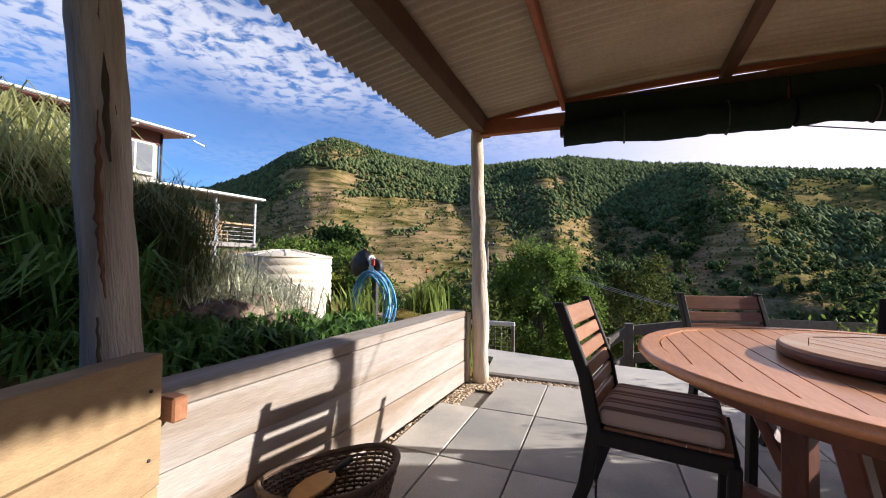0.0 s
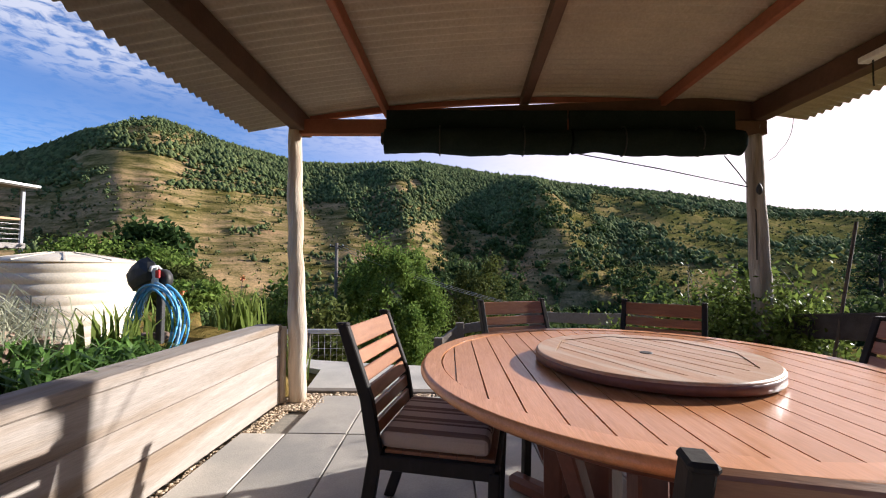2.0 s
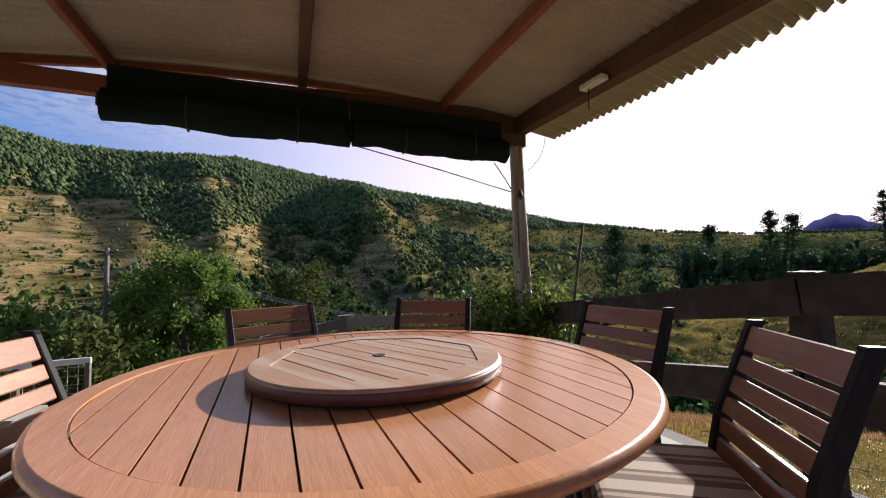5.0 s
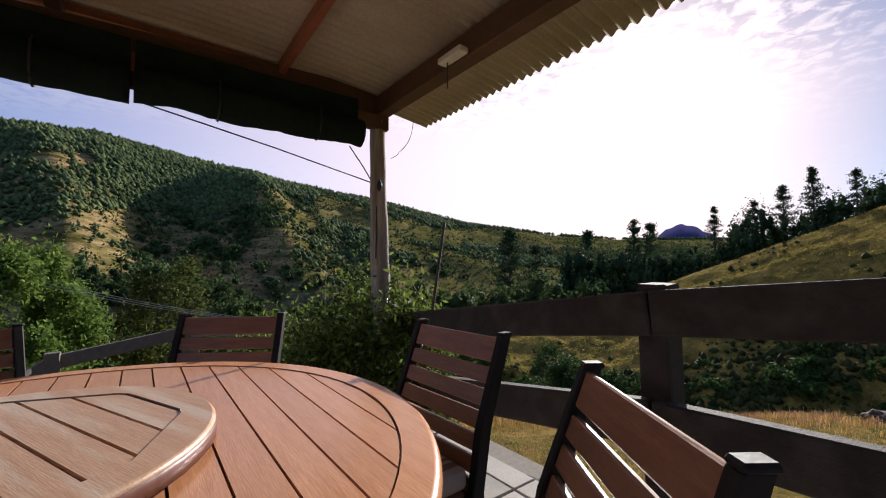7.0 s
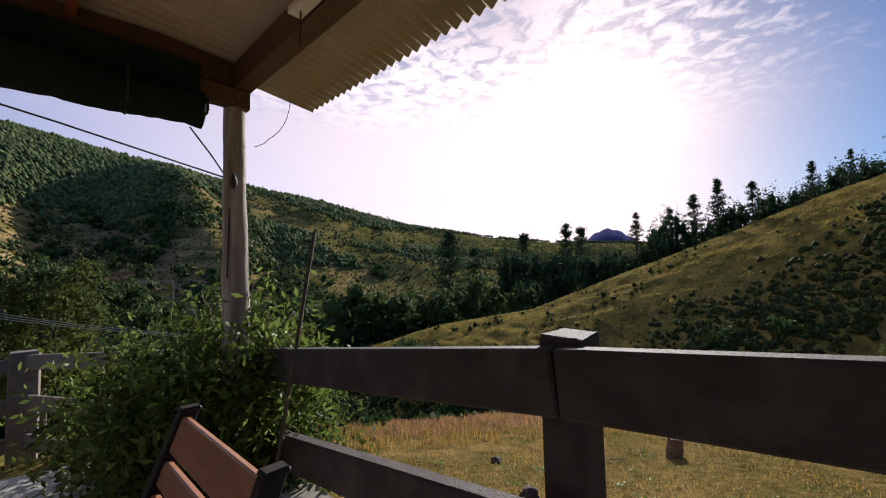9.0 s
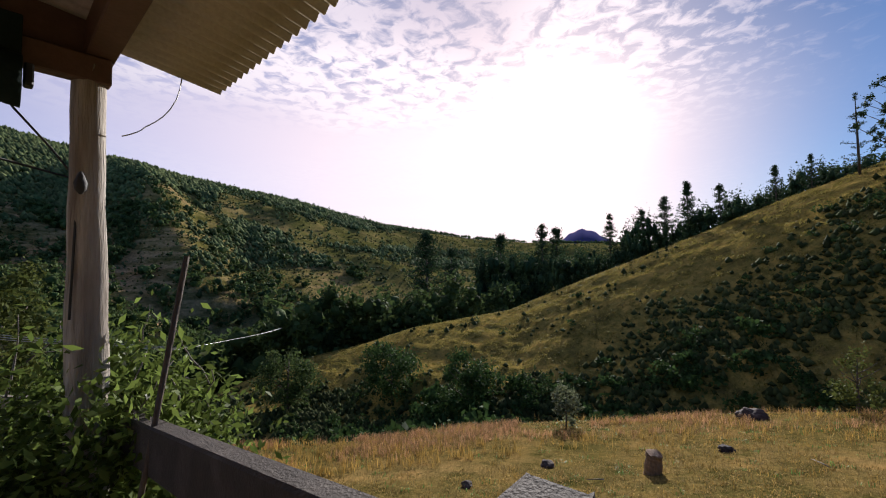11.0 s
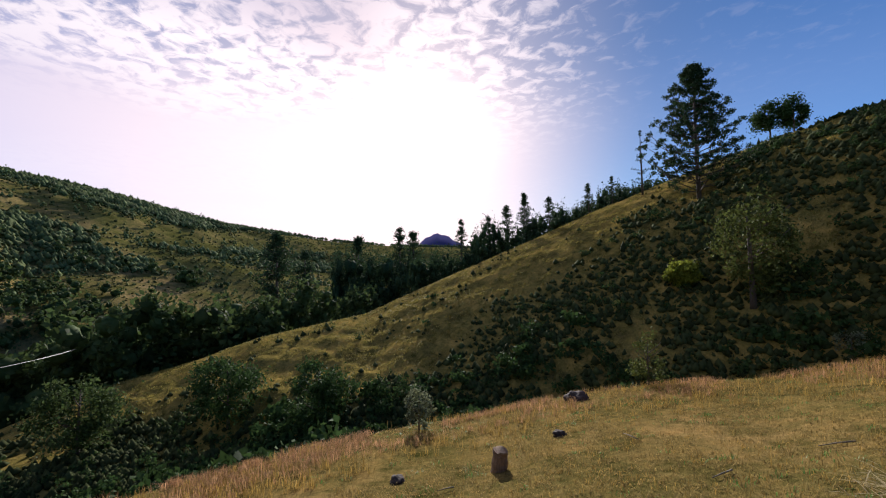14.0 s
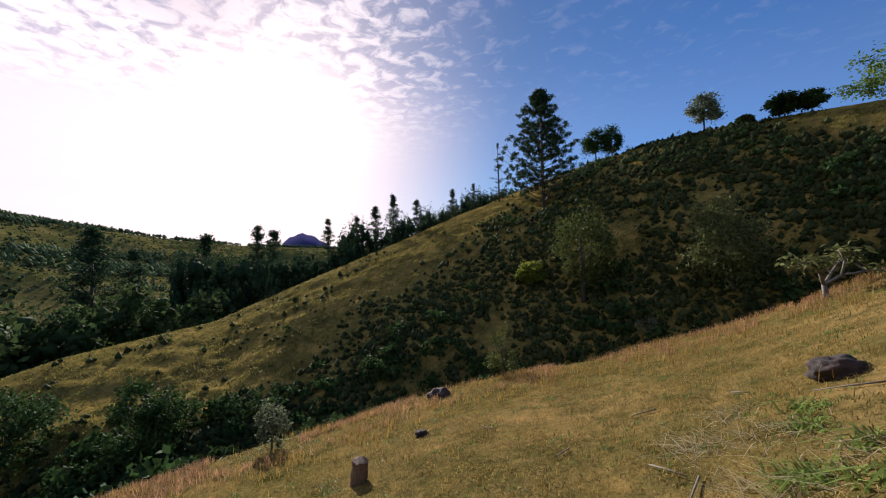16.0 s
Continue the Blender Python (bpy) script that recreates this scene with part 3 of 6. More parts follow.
def ground_material():
    m = bpy.data.materials.new("hill_grass")
    m.use_nodes = True
    n, l = m.node_tree.nodes, m.node_tree.links
    b = n["Principled BSDF"]
    b.inputs["Roughness"].default_value = 0.95
    b.inputs["Specular IOR Level"].default_value = 0.0
    ge = n.new("ShaderNodeNewGeometry")

    def nz(scale, detail=5, rough=0.6):
        t = n.new("ShaderNodeTexNoise")
        t.inputs["Scale"].default_value, t.inputs["Detail"].default_value, t.inputs["Roughness"].default_value = scale, detail, rough
        l.new(ge.outputs["Position"], t.inputs["Vector"])
        return t.outputs[0]

    def streaks():
        mp = n.new("ShaderNodeMapping")
        mp.inputs["Scale"].default_value = (0.06, 0.06, 0.42)
        l.new(ge.outputs["Position"], mp.inputs[0])
        t = n.new("ShaderNodeTexNoise")
        t.inputs["Scale"].default_value, t.inputs["Detail"].default_value, t.inputs["Roughness"].default_value = 1.0, 5, 0.62
        l.new(mp.outputs[0], t.inputs["Vector"])
        return t.outputs[0]

    def ramp(x, stops):
        c = n.new("ShaderNodeValToRGB")
        while len(c.color_ramp.elements) < len(stops):
            c.color_ramp.elements.new(0.5)
        for e, (p, col) in zip(c.color_ramp.elements, stops):
            e.position, e.color = p, (*col, 1)
        l.new(x, c.inputs[0])
        return c.outputs[0]

    wide = ramp(nz(0.021), [(0.36, (0.19, 0.165, 0.075)), (0.46, (0.31, 0.25, 0.135)), (0.56, (0.40, 0.30, 0.19)), (0.66, (0.42, 0.28, 0.185))])
    mott = n.new("ShaderNodeMixRGB")
    mott.blend_type = "MULTIPLY"
    mott.inputs[0].default_value = 1.0
    l.new(wide, mott.inputs[1])
    l.new(ramp(streaks(), [(0.34, (0.16, 0.22, 0.14)), (0.44, (0.50, 0.55, 0.42)), (0.53, (0.95, 0.90, 0.85)), (0.66, (1.2, 1.1, 1.05))]), mott.inputs[2])
    mot2 = n.new("ShaderNodeMixRGB")
    mot2.blend_type = "MULTIPLY"
    mot2.inputs[0].default_value = 1.0
    l.new(mott.outputs[0], mot2.inputs[1])
    l.new(ramp(nz(0.13, 8, 0.75), [(0.36, (0.34, 0.40, 0.30)), (0.47, (0.80, 0.80, 0.74)), (0.60, (1.08, 1.02, 0.98))]), mot2.inputs[2])
    # greener pasture on the valley's east side
    gm = n.new("ShaderNodeMixRGB")
    gs = n.new("ShaderNodeSeparateXYZ")
    l.new(ge.outputs["Position"], gs.inputs[0])
    gr = n.new("ShaderNodeMapRange")
    for k, val in enumerate((70.0, 210.0, 0.0, 0.85)):
        gr.inputs[k + 1].default_value = val
    l.new(gs.outputs[0], gr.inputs[0])
    l.new(gr.outputs[0], gm.inputs[0])
    l.new(mot2.outputs[0], gm.inputs[1])
    l.new(ramp(nz(0.03, 8, 0.7), [(0.40, (0.045, 0.06, 0.018)), (0.52, (0.11, 0.12, 0.035)), (0.62, (0.24, 0.19, 0.075))]), gm.inputs[2])
    wide = gm.outputs[0]
    mid = ramp(nz(0.35, 6, 0.7), [(0.34, (0.045, 0.060, 0.014)), (0.5, (0.16, 0.122, 0.04)), (0.68, (0.32, 0.21, 0.085))])
    olive = ramp(nz(0.35, 6, 0.7), [(0.36, (0.06, 0.065, 0.018)), (0.48, (0.22, 0.185, 0.045)), (0.62, (0.45, 0.315, 0.085))])
    fine = ramp(nz(7.0, 6, 0.75), [(0.3, (0.055, 0.045, 0.015)), (0.5, (0.20, 0.142, 0.05)), (0.68, (0.37, 0.26, 0.11))])
    m1, m2 = n.new("ShaderNodeMixRGB"), n.new("ShaderNodeMixRGB")
    m2.inputs[0].default_value = 0.4
    ln = n.new("ShaderNodeVectorMath")
    ln.operation = "LENGTH"
    l.new(ge.outputs["Position"], ln.inputs[0])
    mr = n.new("ShaderNodeMapRange")
    for k, val in enumerate((55.0, 85.0, 0.96, 0.10)):
        mr.inputs[k + 1].default_value = val
    l.new(ln.outputs["Value"], mr.inputs[0])
    l.new(mr.outputs[0], m1.inputs[0])
    mf = n.new("ShaderNodeMapRange")
    for k, val in enumerate((55.0, 85.0, 0.4, 0.06)):
        mf.inputs[k + 1].default_value = val
    l.new(ln.outputs["Value"], mf.inputs[0])
    l.new(mf.outputs[0], m2.inputs[0])
    mo = n.new("ShaderNodeMixRGB")
    ml = n.new("ShaderNodeMapRange")
    for k, val in enumerate((21.0, 29.0, 0.0, 1.0)):
        ml.inputs[k + 1].default_value = val
    l.new(ln.outputs["Value"], ml.inputs[0])
    l.new(ml.outputs[0], mo.inputs[0])
    l.new(mid, mo.inputs[1])
    l.new(olive, mo.inputs[2])
    l.new(wide, m1.inputs[1])
    l.new(mo.outputs[0], m1.inputs[2])
    l.new(m1.outputs[0], m2.inputs[1])
    l.new(fine, m2.inputs[2])
    pt = n.new("ShaderNodeMixRGB")
    pt.blend_type = "MULTIPLY"
    pt.inputs[0].default_value = 1.0
    l.new(m2.outputs[0], pt.inputs[1])
    l.new(ramp(nz(1.1, 7, 0.75), [(0.36, (0.42, 0.48, 0.38)), (0.48, (0.88, 0.88, 0.84)), (0.62, (1.18, 1.08, 1.0))]), pt.inputs[2])
    l.new(pt.outputs[0], b.inputs["Base Color"])
    bp = n.new("ShaderNodeBump")
    bp.inputs["Strength"].default_value, bp.inputs["Distance"].default_value = 0.8, 0.15
    l.new(nz(2.2, 8, 0.75), bp.inputs["Height"])
    l.new(bp.outputs[0], b.inputs["Normal"])
    return m


M["ground"] = ground_material()
solid("ground", arrays_mesh("ground", gv, gf, True), "ground", "dry grassy hillsides falling to a valley", "ground", kind="structure")

# far mountain behind the valley's end; the blue of haze is in its colour
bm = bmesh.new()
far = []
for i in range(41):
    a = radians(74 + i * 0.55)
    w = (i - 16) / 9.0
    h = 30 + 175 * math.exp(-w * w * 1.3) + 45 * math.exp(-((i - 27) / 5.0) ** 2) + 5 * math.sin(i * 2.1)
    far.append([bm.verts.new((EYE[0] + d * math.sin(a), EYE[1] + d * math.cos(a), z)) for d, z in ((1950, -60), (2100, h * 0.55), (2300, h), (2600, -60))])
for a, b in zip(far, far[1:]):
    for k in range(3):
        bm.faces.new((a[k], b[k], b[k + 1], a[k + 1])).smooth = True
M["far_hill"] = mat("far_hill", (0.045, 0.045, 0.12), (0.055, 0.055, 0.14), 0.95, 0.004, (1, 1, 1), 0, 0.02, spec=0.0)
solid("backdrop_mountain", bm, "far_hill", "mountain at the valley's far end, haze painted in blue", "mountain", kind="structure")


# ---- patio floor ----
bm = boxm(2.0, -2.6, -0.055, 4.5, 5.5, 0.05, 0)
patio = solid("floor", bm, "grout", "sandy joint bed under the patio paving", "floor", PATIO, kind="structure")
# concrete path and step beyond the patio
slab = bmesh.new()
pts = [(-0.02, 0.38), (4.25, 0.38), (4.2, 0.8), (2.6, 1.15), (1.3, 1.36), (0.67, 1.40), (-0.35, 1.66), (-1.0, 2.0), (-1.25, 1.75), (-0.12, 1.1)]
lo = [slab.verts.new((u, v, -0.25)) for u, v in pts]
hi = [slab.verts.new((u, v, -0.015 - 0.05 * max(0, v - 0.8))) for u, v in pts]
slab.faces.new(hi)
slab.faces.new(lo[::-1])
for k in range(len(pts)):
    slab.faces.new((lo[k], lo[(k + 1) % len(pts)], hi[(k + 1) % len(pts)], hi[k]))
bmesh.ops.recalc_face_normals(slab, faces=slab.faces[:])
solid("path", slab, "concrete", "pale concrete path slab beside the patio", "path", PATIO, kind="structure")
solid("trim", boxm(2.1, 0.30, -0.035, 4.3, 0.10, 0.07, 0.008), "fence_pale", "weathered timber edging at the patio's end", "edging", PATIO, kind="structure")

# ---- retaining wall of timber sleepers ----
wall = thing("wall_west", "low retaining wall of pale timber sleepers", "wall", PATIO, kind="structure")
WA, WB = Vector((-0.225, -2.74, 0)), Vector((-0.075, -0.09, 0))
wd = (WB - WA).normalized()
wn_ = Vector((-wd.y, wd.x, 0))
for k in range(3):
    z = 0.005 + 0.195 * k
    off = wn_ * (0.045 + 0.005 * (k % 2))
    part("sleeper", beam(WA + off + Vector((0, 0, z + 0.0955)), WB + off + Vector((0, 0, z + 0.0955)), 0.085, 0.191, 0.005), "sleeper", wall)
offc = wn_ * 0.098
part("cap", beam(WA + offc + Vector((0, 0, 0.616)), WB + offc + Vector((0, 0, 0.616)), 0.20, 0.055, 0.008), "sleeper", wall, "flat pale timber capping sleeper")
part("end_post", boxm(WB.x - 0.03, WB.y + 0.03, 0.31, 0.10, 0.06, 0.62, 0.006), "log_pale", wall, "dark-sided timber end post")
# nearer length, one sleeper higher, turning inwards
near_wall = thing("wall_west_near", "golden timber sleeper wall, higher than its neighbour", "wall", PATIO, kind="structure")
NA, NB = Vector((-0.169, -2.743, 0)), Vector((0.55, -4.95, 0))
nd = (NB - NA).normalized()
nn = Vector((nd.y, -nd.x, 0))
for k in range(4):
    z = 0.005 + 0.195 * k
    off = nn * (0.045 + 0.004 * (k % 2))
    part("sleeper", beam(NA + off + Vector((0, 0, z + 0.098)), NB + off + Vector((0, 0, z + 0.098)), 0.085, 0.191, 0.005), "sleeper_near", near_wall)
for k in range(4):
    for e in (0.05,):
        q = NA + nd * e + nn * 0.0
        part("bolt", lathe([(0.005, -0.004), (0.005, 0.001), (0.003, 0.002)], 8), "black", near_wall, m=Matrix.Translation(q + Vector((0, 0, 0.1 + 0.195 * k))) @ Vector((-nn.x, -nn.y, 0)).to_track_quat("Z", "Y").to_matrix().to_4x4())
part("block", boxm(-0.19, -2.70, 0.605, 0.07, 0.05, 0.075, 0.006), "teak_dark", near_wall, "red-brown timber packing block")

# ---- posts and roof ----
ROOF_G = "patio roof posts"
solid("roof_post", log(2.36, 0.075, 0.06, 3, 0.055, 14, 2.2), "log_pale", "pale peeled tree-trunk post at the end of the wall", "post", PATIO @ pose(0.035, 0, -0.02), ROOF_G)
solid("roof_post", log(2.36, 0.085, 0.058, 8, 0.03), "log", "grey rough tree-trunk post rising from the bush", "post", PATIO @ pose(3.93, 0.0, -0.02), ROOF_G)
near_post = thing("roof_post", "grey weathered tree-trunk post with peeling bark behind the wall", "post", PATIO @ pose(-0.235, -2.75, -0.1, 3.1, -5.9, 0), ROOF_G)
part("trunk", log(2.62, 0.076, 0.064, 5, 0.03, 14, 1.6), "log_grey", near_post)
g_ = random.Random(17)
for a0, z0_, z1_, w_ in ((-0.05, 1.45, 2.6, 0.026), (-0.45, 1.05, 1.6, 0.009), (-0.75, 0.5, 1.0, 0.005), (0.15, 1.6, 2.55, 0.012)):
    bm = bmesh.new()
    n_ = 26
    rows_ = []
    for i in range(n_ + 1):
        t = i / n_
        z = z0_ + (z1_ - z0_) * t
        rr = (0.076 + (0.064 - 0.076) * z / 2.62) + 0.0035
        wd2 = w_ * math.sin(math.pi * min(1.0, t * 1.05)) * g_.uniform(0.55, 1.2) + 0.002
        a_ = a0 + 0.18 * math.sin(3 * t + a0 * 5) + g_.uniform(-0.05, 0.05)
        row_ = []
        for s in (-1, -0.4, 0.4, 1):
            b2 = a_ + s * wd2 / rr
            lift = 0.004 if abs(s) < 0.5 else -0.006
            row_.append(bm.verts.new(((rr + lift) * math.cos(b2), (rr + lift) * math.sin(b2), z)))
        rows_.append(row_)
    for p_, q_ in zip(rows_, rows_[1:]):
        for k in range(3):
            bm.faces.new((p_[k], p_[k + 1], q_[k + 1], q_[k])).smooth = True
    part("bark", bm, "bark_red" if w_ == 0.009 else "bark", near_post, "strip of dark peeling bark")


def roof_z(u):
    return 2.625 - 0.034 * (u - 2.35) ** 2


def board_top(u):
    return min(roof_z(u) + 0.006, 2.476 + 0.042 * (u - 0.78))


roof = thing("roof", "open patio roof of unlined corrugated metal on timber rafters", "roof", PATIO, kind="structure")
us = np.linspace(-0.55, 4.52, 14)
vs = np.arange(-6.4, 0.215, 0.0095)
wave = 0.0135 * np.sin(2 * math.pi * vs / 0.076)
U_, V_ = np.meshgrid(us, vs)
Z_ = roof_z(U_) + 0.018 + wave[:, None]
sv = np.stack([U_, V_, Z_], -1).reshape(-1, 3)
a, b = U_.shape
i_, j_ = np.meshgrid(np.arange(a - 1), np.arange(b - 1), indexing="ij")
sf = np.stack([i_ * b + j_, i_ * b + j_ + 1, (i_ + 1) * b + j_ + 1, (i_ + 1) * b + j_], -1).reshape(-1, 4)
k_ = len(sv)
sv2 = np.concatenate([sv, sv + (0, 0, 0.004)])
sf2 = np.concatenate([sf[:, ::-1], sf + k_])
rim = []
for i in range(a - 1):
    for j in (0, b - 1):
        rim.append((i * b + j, (i + 1) * b + j, (i + 1) * b + j + k_, i * b + j + k_))
sheet_me = arrays_mesh("ceiling", sv2, np.concatenate([sf2, np.array(rim)]), True)
solid("ceiling", sheet_me, "tin", "cream-grey corrugated metal roof sheets seen from below", "ceiling", PATIO, kind="structure")
for u, w, h, mt, nm in ((0.0, 0.11, 0.16, "beam_brown", "edge_beam"), (0.74, 0.045, 0.09, "beam_red", "rafter"), (1.95, 0.07, 0.09, "beam_brown", "rafter"), (3.13, 0.045, 0.09, "beam_red", "rafter"), (3.93, 0.11, 0.16, "beam_brown", "edge_beam")):
    z = roof_z(u) - h / 2 + 0.002
    skew = 0.0 if w > 0.1 else {0.74: 0.20, 1.95: 0.30, 3.13: 0.10}[u]
    part(nm, beam((u - skew, -6.3, z), (u, 0.13 if w < 0.1 else 0.16, z), w, h, 0.006), mt, roof)
bm = bmesh.new()
rows_ = [[bm.verts.new((u, v, z)) for v, z in ((0.012, 2.375), (0.012, board_top(u)), (0.034, board_top(u)), (0.034, 2.375))] for u in np.linspace(0.78, 3.88, 26)]
for p_, q_ in zip(rows_, rows_[1:]):
    for k in range(4):
        bm.faces.new((p_[k], p_[(k + 1) % 4], q_[(k + 1) % 4], q_[k]))
bm.faces.new(rows_[0])
bm.faces.new(rows_[-1][::-1])
bmesh.ops.recalc_face_normals(bm, faces=bm.faces[:])
part("infill_board", bm, "beam_brown", roof, "dark board closing the gap above the beam")
part("front_beam", beam((-0.03, -0.005, 2.315), (3.66, -0.005, 2.315), 0.07, 0.13, 0.006), "beam_red", roof, "red-brown front beam on the posts")
# last stretch of the red beam, coloured darker to stand in for its shade
part("beam_end", beam((3.662, -0.005, 2.318), (3.97, -0.005, 2.318), 0.066, 0.12, 0.006), "beam_brown", roof, "beam end on the post, its shade painted in dark brown")
bm = bmesh.new()
for k in range(24):
    u0, u1 = 0.06 + k * 0.16, 0.06 + (k + 1) * 0.16
    beam((u0, 0.10, roof_z(u0) - 0.022), (u1, 0.10, roof_z(u1) - 0.022), 0.035, 0.045, 0, bm)
part("fascia", bm, "beam_red", roof)
# rolled-up blinds on the inner side of the front beam
def blind(u0, u1, seed, label):
    rng = random.Random(seed)
    b_ = thing("rolled_blind", label, "blind", PATIO, "rolled blinds under the beam")
    bm = bmesh.new()
    n, sides = 34, 16
    rings = []
    for i in range(n + 1):
        u = u0 + (u1 - u0) * i / n
        sag = 0.014 * abs(math.sin(i / n * math.pi * 2.5 + seed)) + 0.012 * (i / n)
        ring = []
        for k in range(sides):
            t = 2 * math.pi * k / sides
            r = 0.112 * (1 + 0.1 * math.sin(2 * t + i * 0.25) + rng.uniform(-0.035, 0.035))
            ring.append(bm.verts.new((u, -0.125 + 0.7 * r * math.cos(t), 2.172 - sag + 0.95 * r * math.sin(t))))
        rings.append(ring)
    for a, b in zip(rings, rings[1:]):
        for k in range(sides):
            bm.faces.new((a[k], b[k], b[(k + 1) % sides], a[(k + 1) % sides])).smooth = True
    bm.faces.new(rings[0])
    bm.faces.new(rings[-1][::-1])
    bmesh.ops.recalc_face_normals(bm, faces=bm.faces[:])
    part("roll", bm, "blind", b_)
    part("flap", beam((u0, -0.062, 2.335), (u1, -0.062, 2.335), 0.02, 0.22, 0.004), "blind", b_, "dark cloth hung from the beam")
    for u in (u0 - 0.02, u1 + 0.02):
        part("bracket", boxm(u, -0.1, 2.19, 0.03, 0.06, 0.09, 0.006), "black", b_)
    for k in range(2):
        u = u0 + (u1 - u0) * (0.3 + 0.45 * k)
        part("strap", tube([(u, -0.125 + 0.088 * math.cos(t), 2.165 + 0.122 * math.sin(t)) for t in np.linspace(0, 6.283, 18)], 0.006, 5), "black", b_)


blind(0.76, 2.28, 1, "black rolled-up outdoor blind tied under the beam")
blind(2.30, 3.68, 2, "black rolled-up outdoor blind, sagging slightly at its end")


# ---- table and chairs ----
HUB = (1.623, 1.698)
RT, RI = 0.905, 0.821


def ring_mesh(ri, ro, z0, z1, bev, sides=96):
    prof = [(ri, z0), (ri, z1), (ro - bev, z1), (ro - bev * 0.3, z1 - bev * 0.3), (ro, z1 - bev), (ro, z0 + bev), (ro - bev, z0)]
    bm = bmesh.new()
    rings = [[bm.verts.new((r * math.cos(2 * math.pi * k / sides), r * math.sin(2 * math.pi * k / sides), z)) for k in range(sides)] for r, z in prof]
    for q in range(len(prof)):
        a, b = rings[q], rings[(q + 1) % len(prof)]
        for k in range(sides):
            f = bm.faces.new((a[k], a[(k + 1) % sides], b[(k + 1) % sides], b[k]))
            f.smooth = q >= 2
    bmesh.ops.recalc_face_normals(bm, faces=bm.faces[:])
    return bm


def disc_slats(radius, width, gap, z0, z1, parent, material, clip=None, first_gap=0.0):
    """Planks side by side along y, cut to a circle (or an octagon)."""
    x = -radius + first_gap
    while x < radius - 0.02:
        a, b = max(x + gap / 2, -radius), min(x + width - gap / 2, radius)
        steps = 5
        top, bot = [], []
        for i in range(steps + 1):
            t = a + (b - a) * i / steps
            if clip:
                y = min(clip, 1.414 * clip - abs(t)) if abs(t) < clip else 0.0
            else:
                y = math.sqrt(max(radius * radius - t * t, 0.0))
            top.append((t, y))
            bot.append((t, -y))
        outline = top + bot[::-1]
        if b - a > 0.012:
            bm = bmesh.new()
            lo = [bm.verts.new((p, q, z0)) for p, q in outline]
            hi = [bm.verts.new((p, q, z1)) for p, q in outline]
            bm.faces.new(hi[::-1])
            bm.faces.new(lo)
            n = len(outline)
            for k in range(n):
                bm.faces.new((lo[k], hi[k], hi[(k + 1) % n], lo[(k + 1) % n]))
            bmesh.ops.remove_doubles(bm, verts=bm.verts[:], dist=0.0005)
            bmesh.ops.recalc_face_normals(bm, faces=bm.faces[:])
            part("plank", bm, material, parent)
        x += width


TAB = pose(HUB[0], HUB[1], 0, 0, 0, -14.9)
table = thing("round_table", "large round teak garden table with slatted top", "table", TAB)
topring = part("tabletop", ring_mesh(RI + 0.003, RT, 0.712, 0.75, 0.016), "teak", table, "reddish-brown timber rim and planks")
disc_slats(RI - 0.002, 0.0895, 0.0055, 0.722, 0.747, topring, "teak", None, -0.0385)
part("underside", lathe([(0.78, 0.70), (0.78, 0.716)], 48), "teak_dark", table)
part("apron", ring_mesh(0.70, 0.735, 0.63, 0.702, 0.006, 64), "mahogany", table)
for k in range(4):
    q = pose(0, 0, 0, 0, 0, 45 + 90 * k)
    part("leg", boxm(0.40, 0, 0.375, 0.095, 0.095, 0.65, 0.008), "mahogany", table, m=q)
    part("foot", beam((0.02, 0, 0.05), (0.66, 0, 0.045), 0.085, 0.075, 0.02), "mahogany", table, m=q)
    part("brace", beam((0.44, 0, 0.22), (0.66, 0, 0.66), 0.06, 0.05, 0.006), "mahogany", table, m=q)
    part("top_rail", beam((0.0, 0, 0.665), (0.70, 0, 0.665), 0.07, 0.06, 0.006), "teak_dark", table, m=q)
part("hub_block", boxm(0, 0, 0.36, 0.12, 0.12, 0.5, 0.01), "mahogany", table)

susan = thing("lazy_susan", "round timber lazy susan turntable on the table", "turntable", pose(1.605, 1.674, 0.75, 0, 0, 9))
part("base", lathe([(0.16, 0.0), (0.16, 0.012)], 40), "black_wood", susan)


def octagon_ring(ro, ri, z0, z1):
    bm = bmesh.new()
    n = 64
    prof = [[], [], [], [], []]
    for k in range(n):
        a = 2 * math.pi * (k + 0.5) / n
        am = (a + math.pi / 8) % (math.pi / 4) - math.pi / 8
        r8 = ri / math.cos(am)
        c, s = math.cos(a), math.sin(a)
        for q, (r, z) in enumerate(((r8, z0), (r8, z1), (ro - 0.008, z1), (ro, z1 - 0.008), (ro - 0.006, z0))):
            prof[q].append(bm.verts.new((r * c, r * s, z)))
    for q in range(5):
        a, b = prof[q], prof[(q + 1) % 5]
        for k in range(n):
            bm.faces.new((a[k], a[(k + 1) % n], b[(k + 1) % n], b[k])).smooth = q in (2, 3)
    bmesh.ops.recalc_face_normals(bm, faces=bm.faces[:])
    return bm


plate = part("plate", octagon_ring(0.425, 0.335, 0.012, 0.047), "susan", susan)
part("edge_band", lathe([(0.395, 0.004), (0.4275, 0.008), (0.4275, 0.036), (0.424, 0.038)], 48, cap=False), "mahogany", susan, "dark red-brown edge of the plate")
disc_slats(0.332, 0.083, 0.008, 0.018, 0.044, plate, "susan", clip=0.332)
part("backing", lathe([(0.36, 0.012), (0.36, 0.02)], 32), "black_wood", susan)
part("hole_ring", lathe([(0.024, 0.04), (0.024, 0.0465), (0.017, 0.0465)], 20), "black", susan)


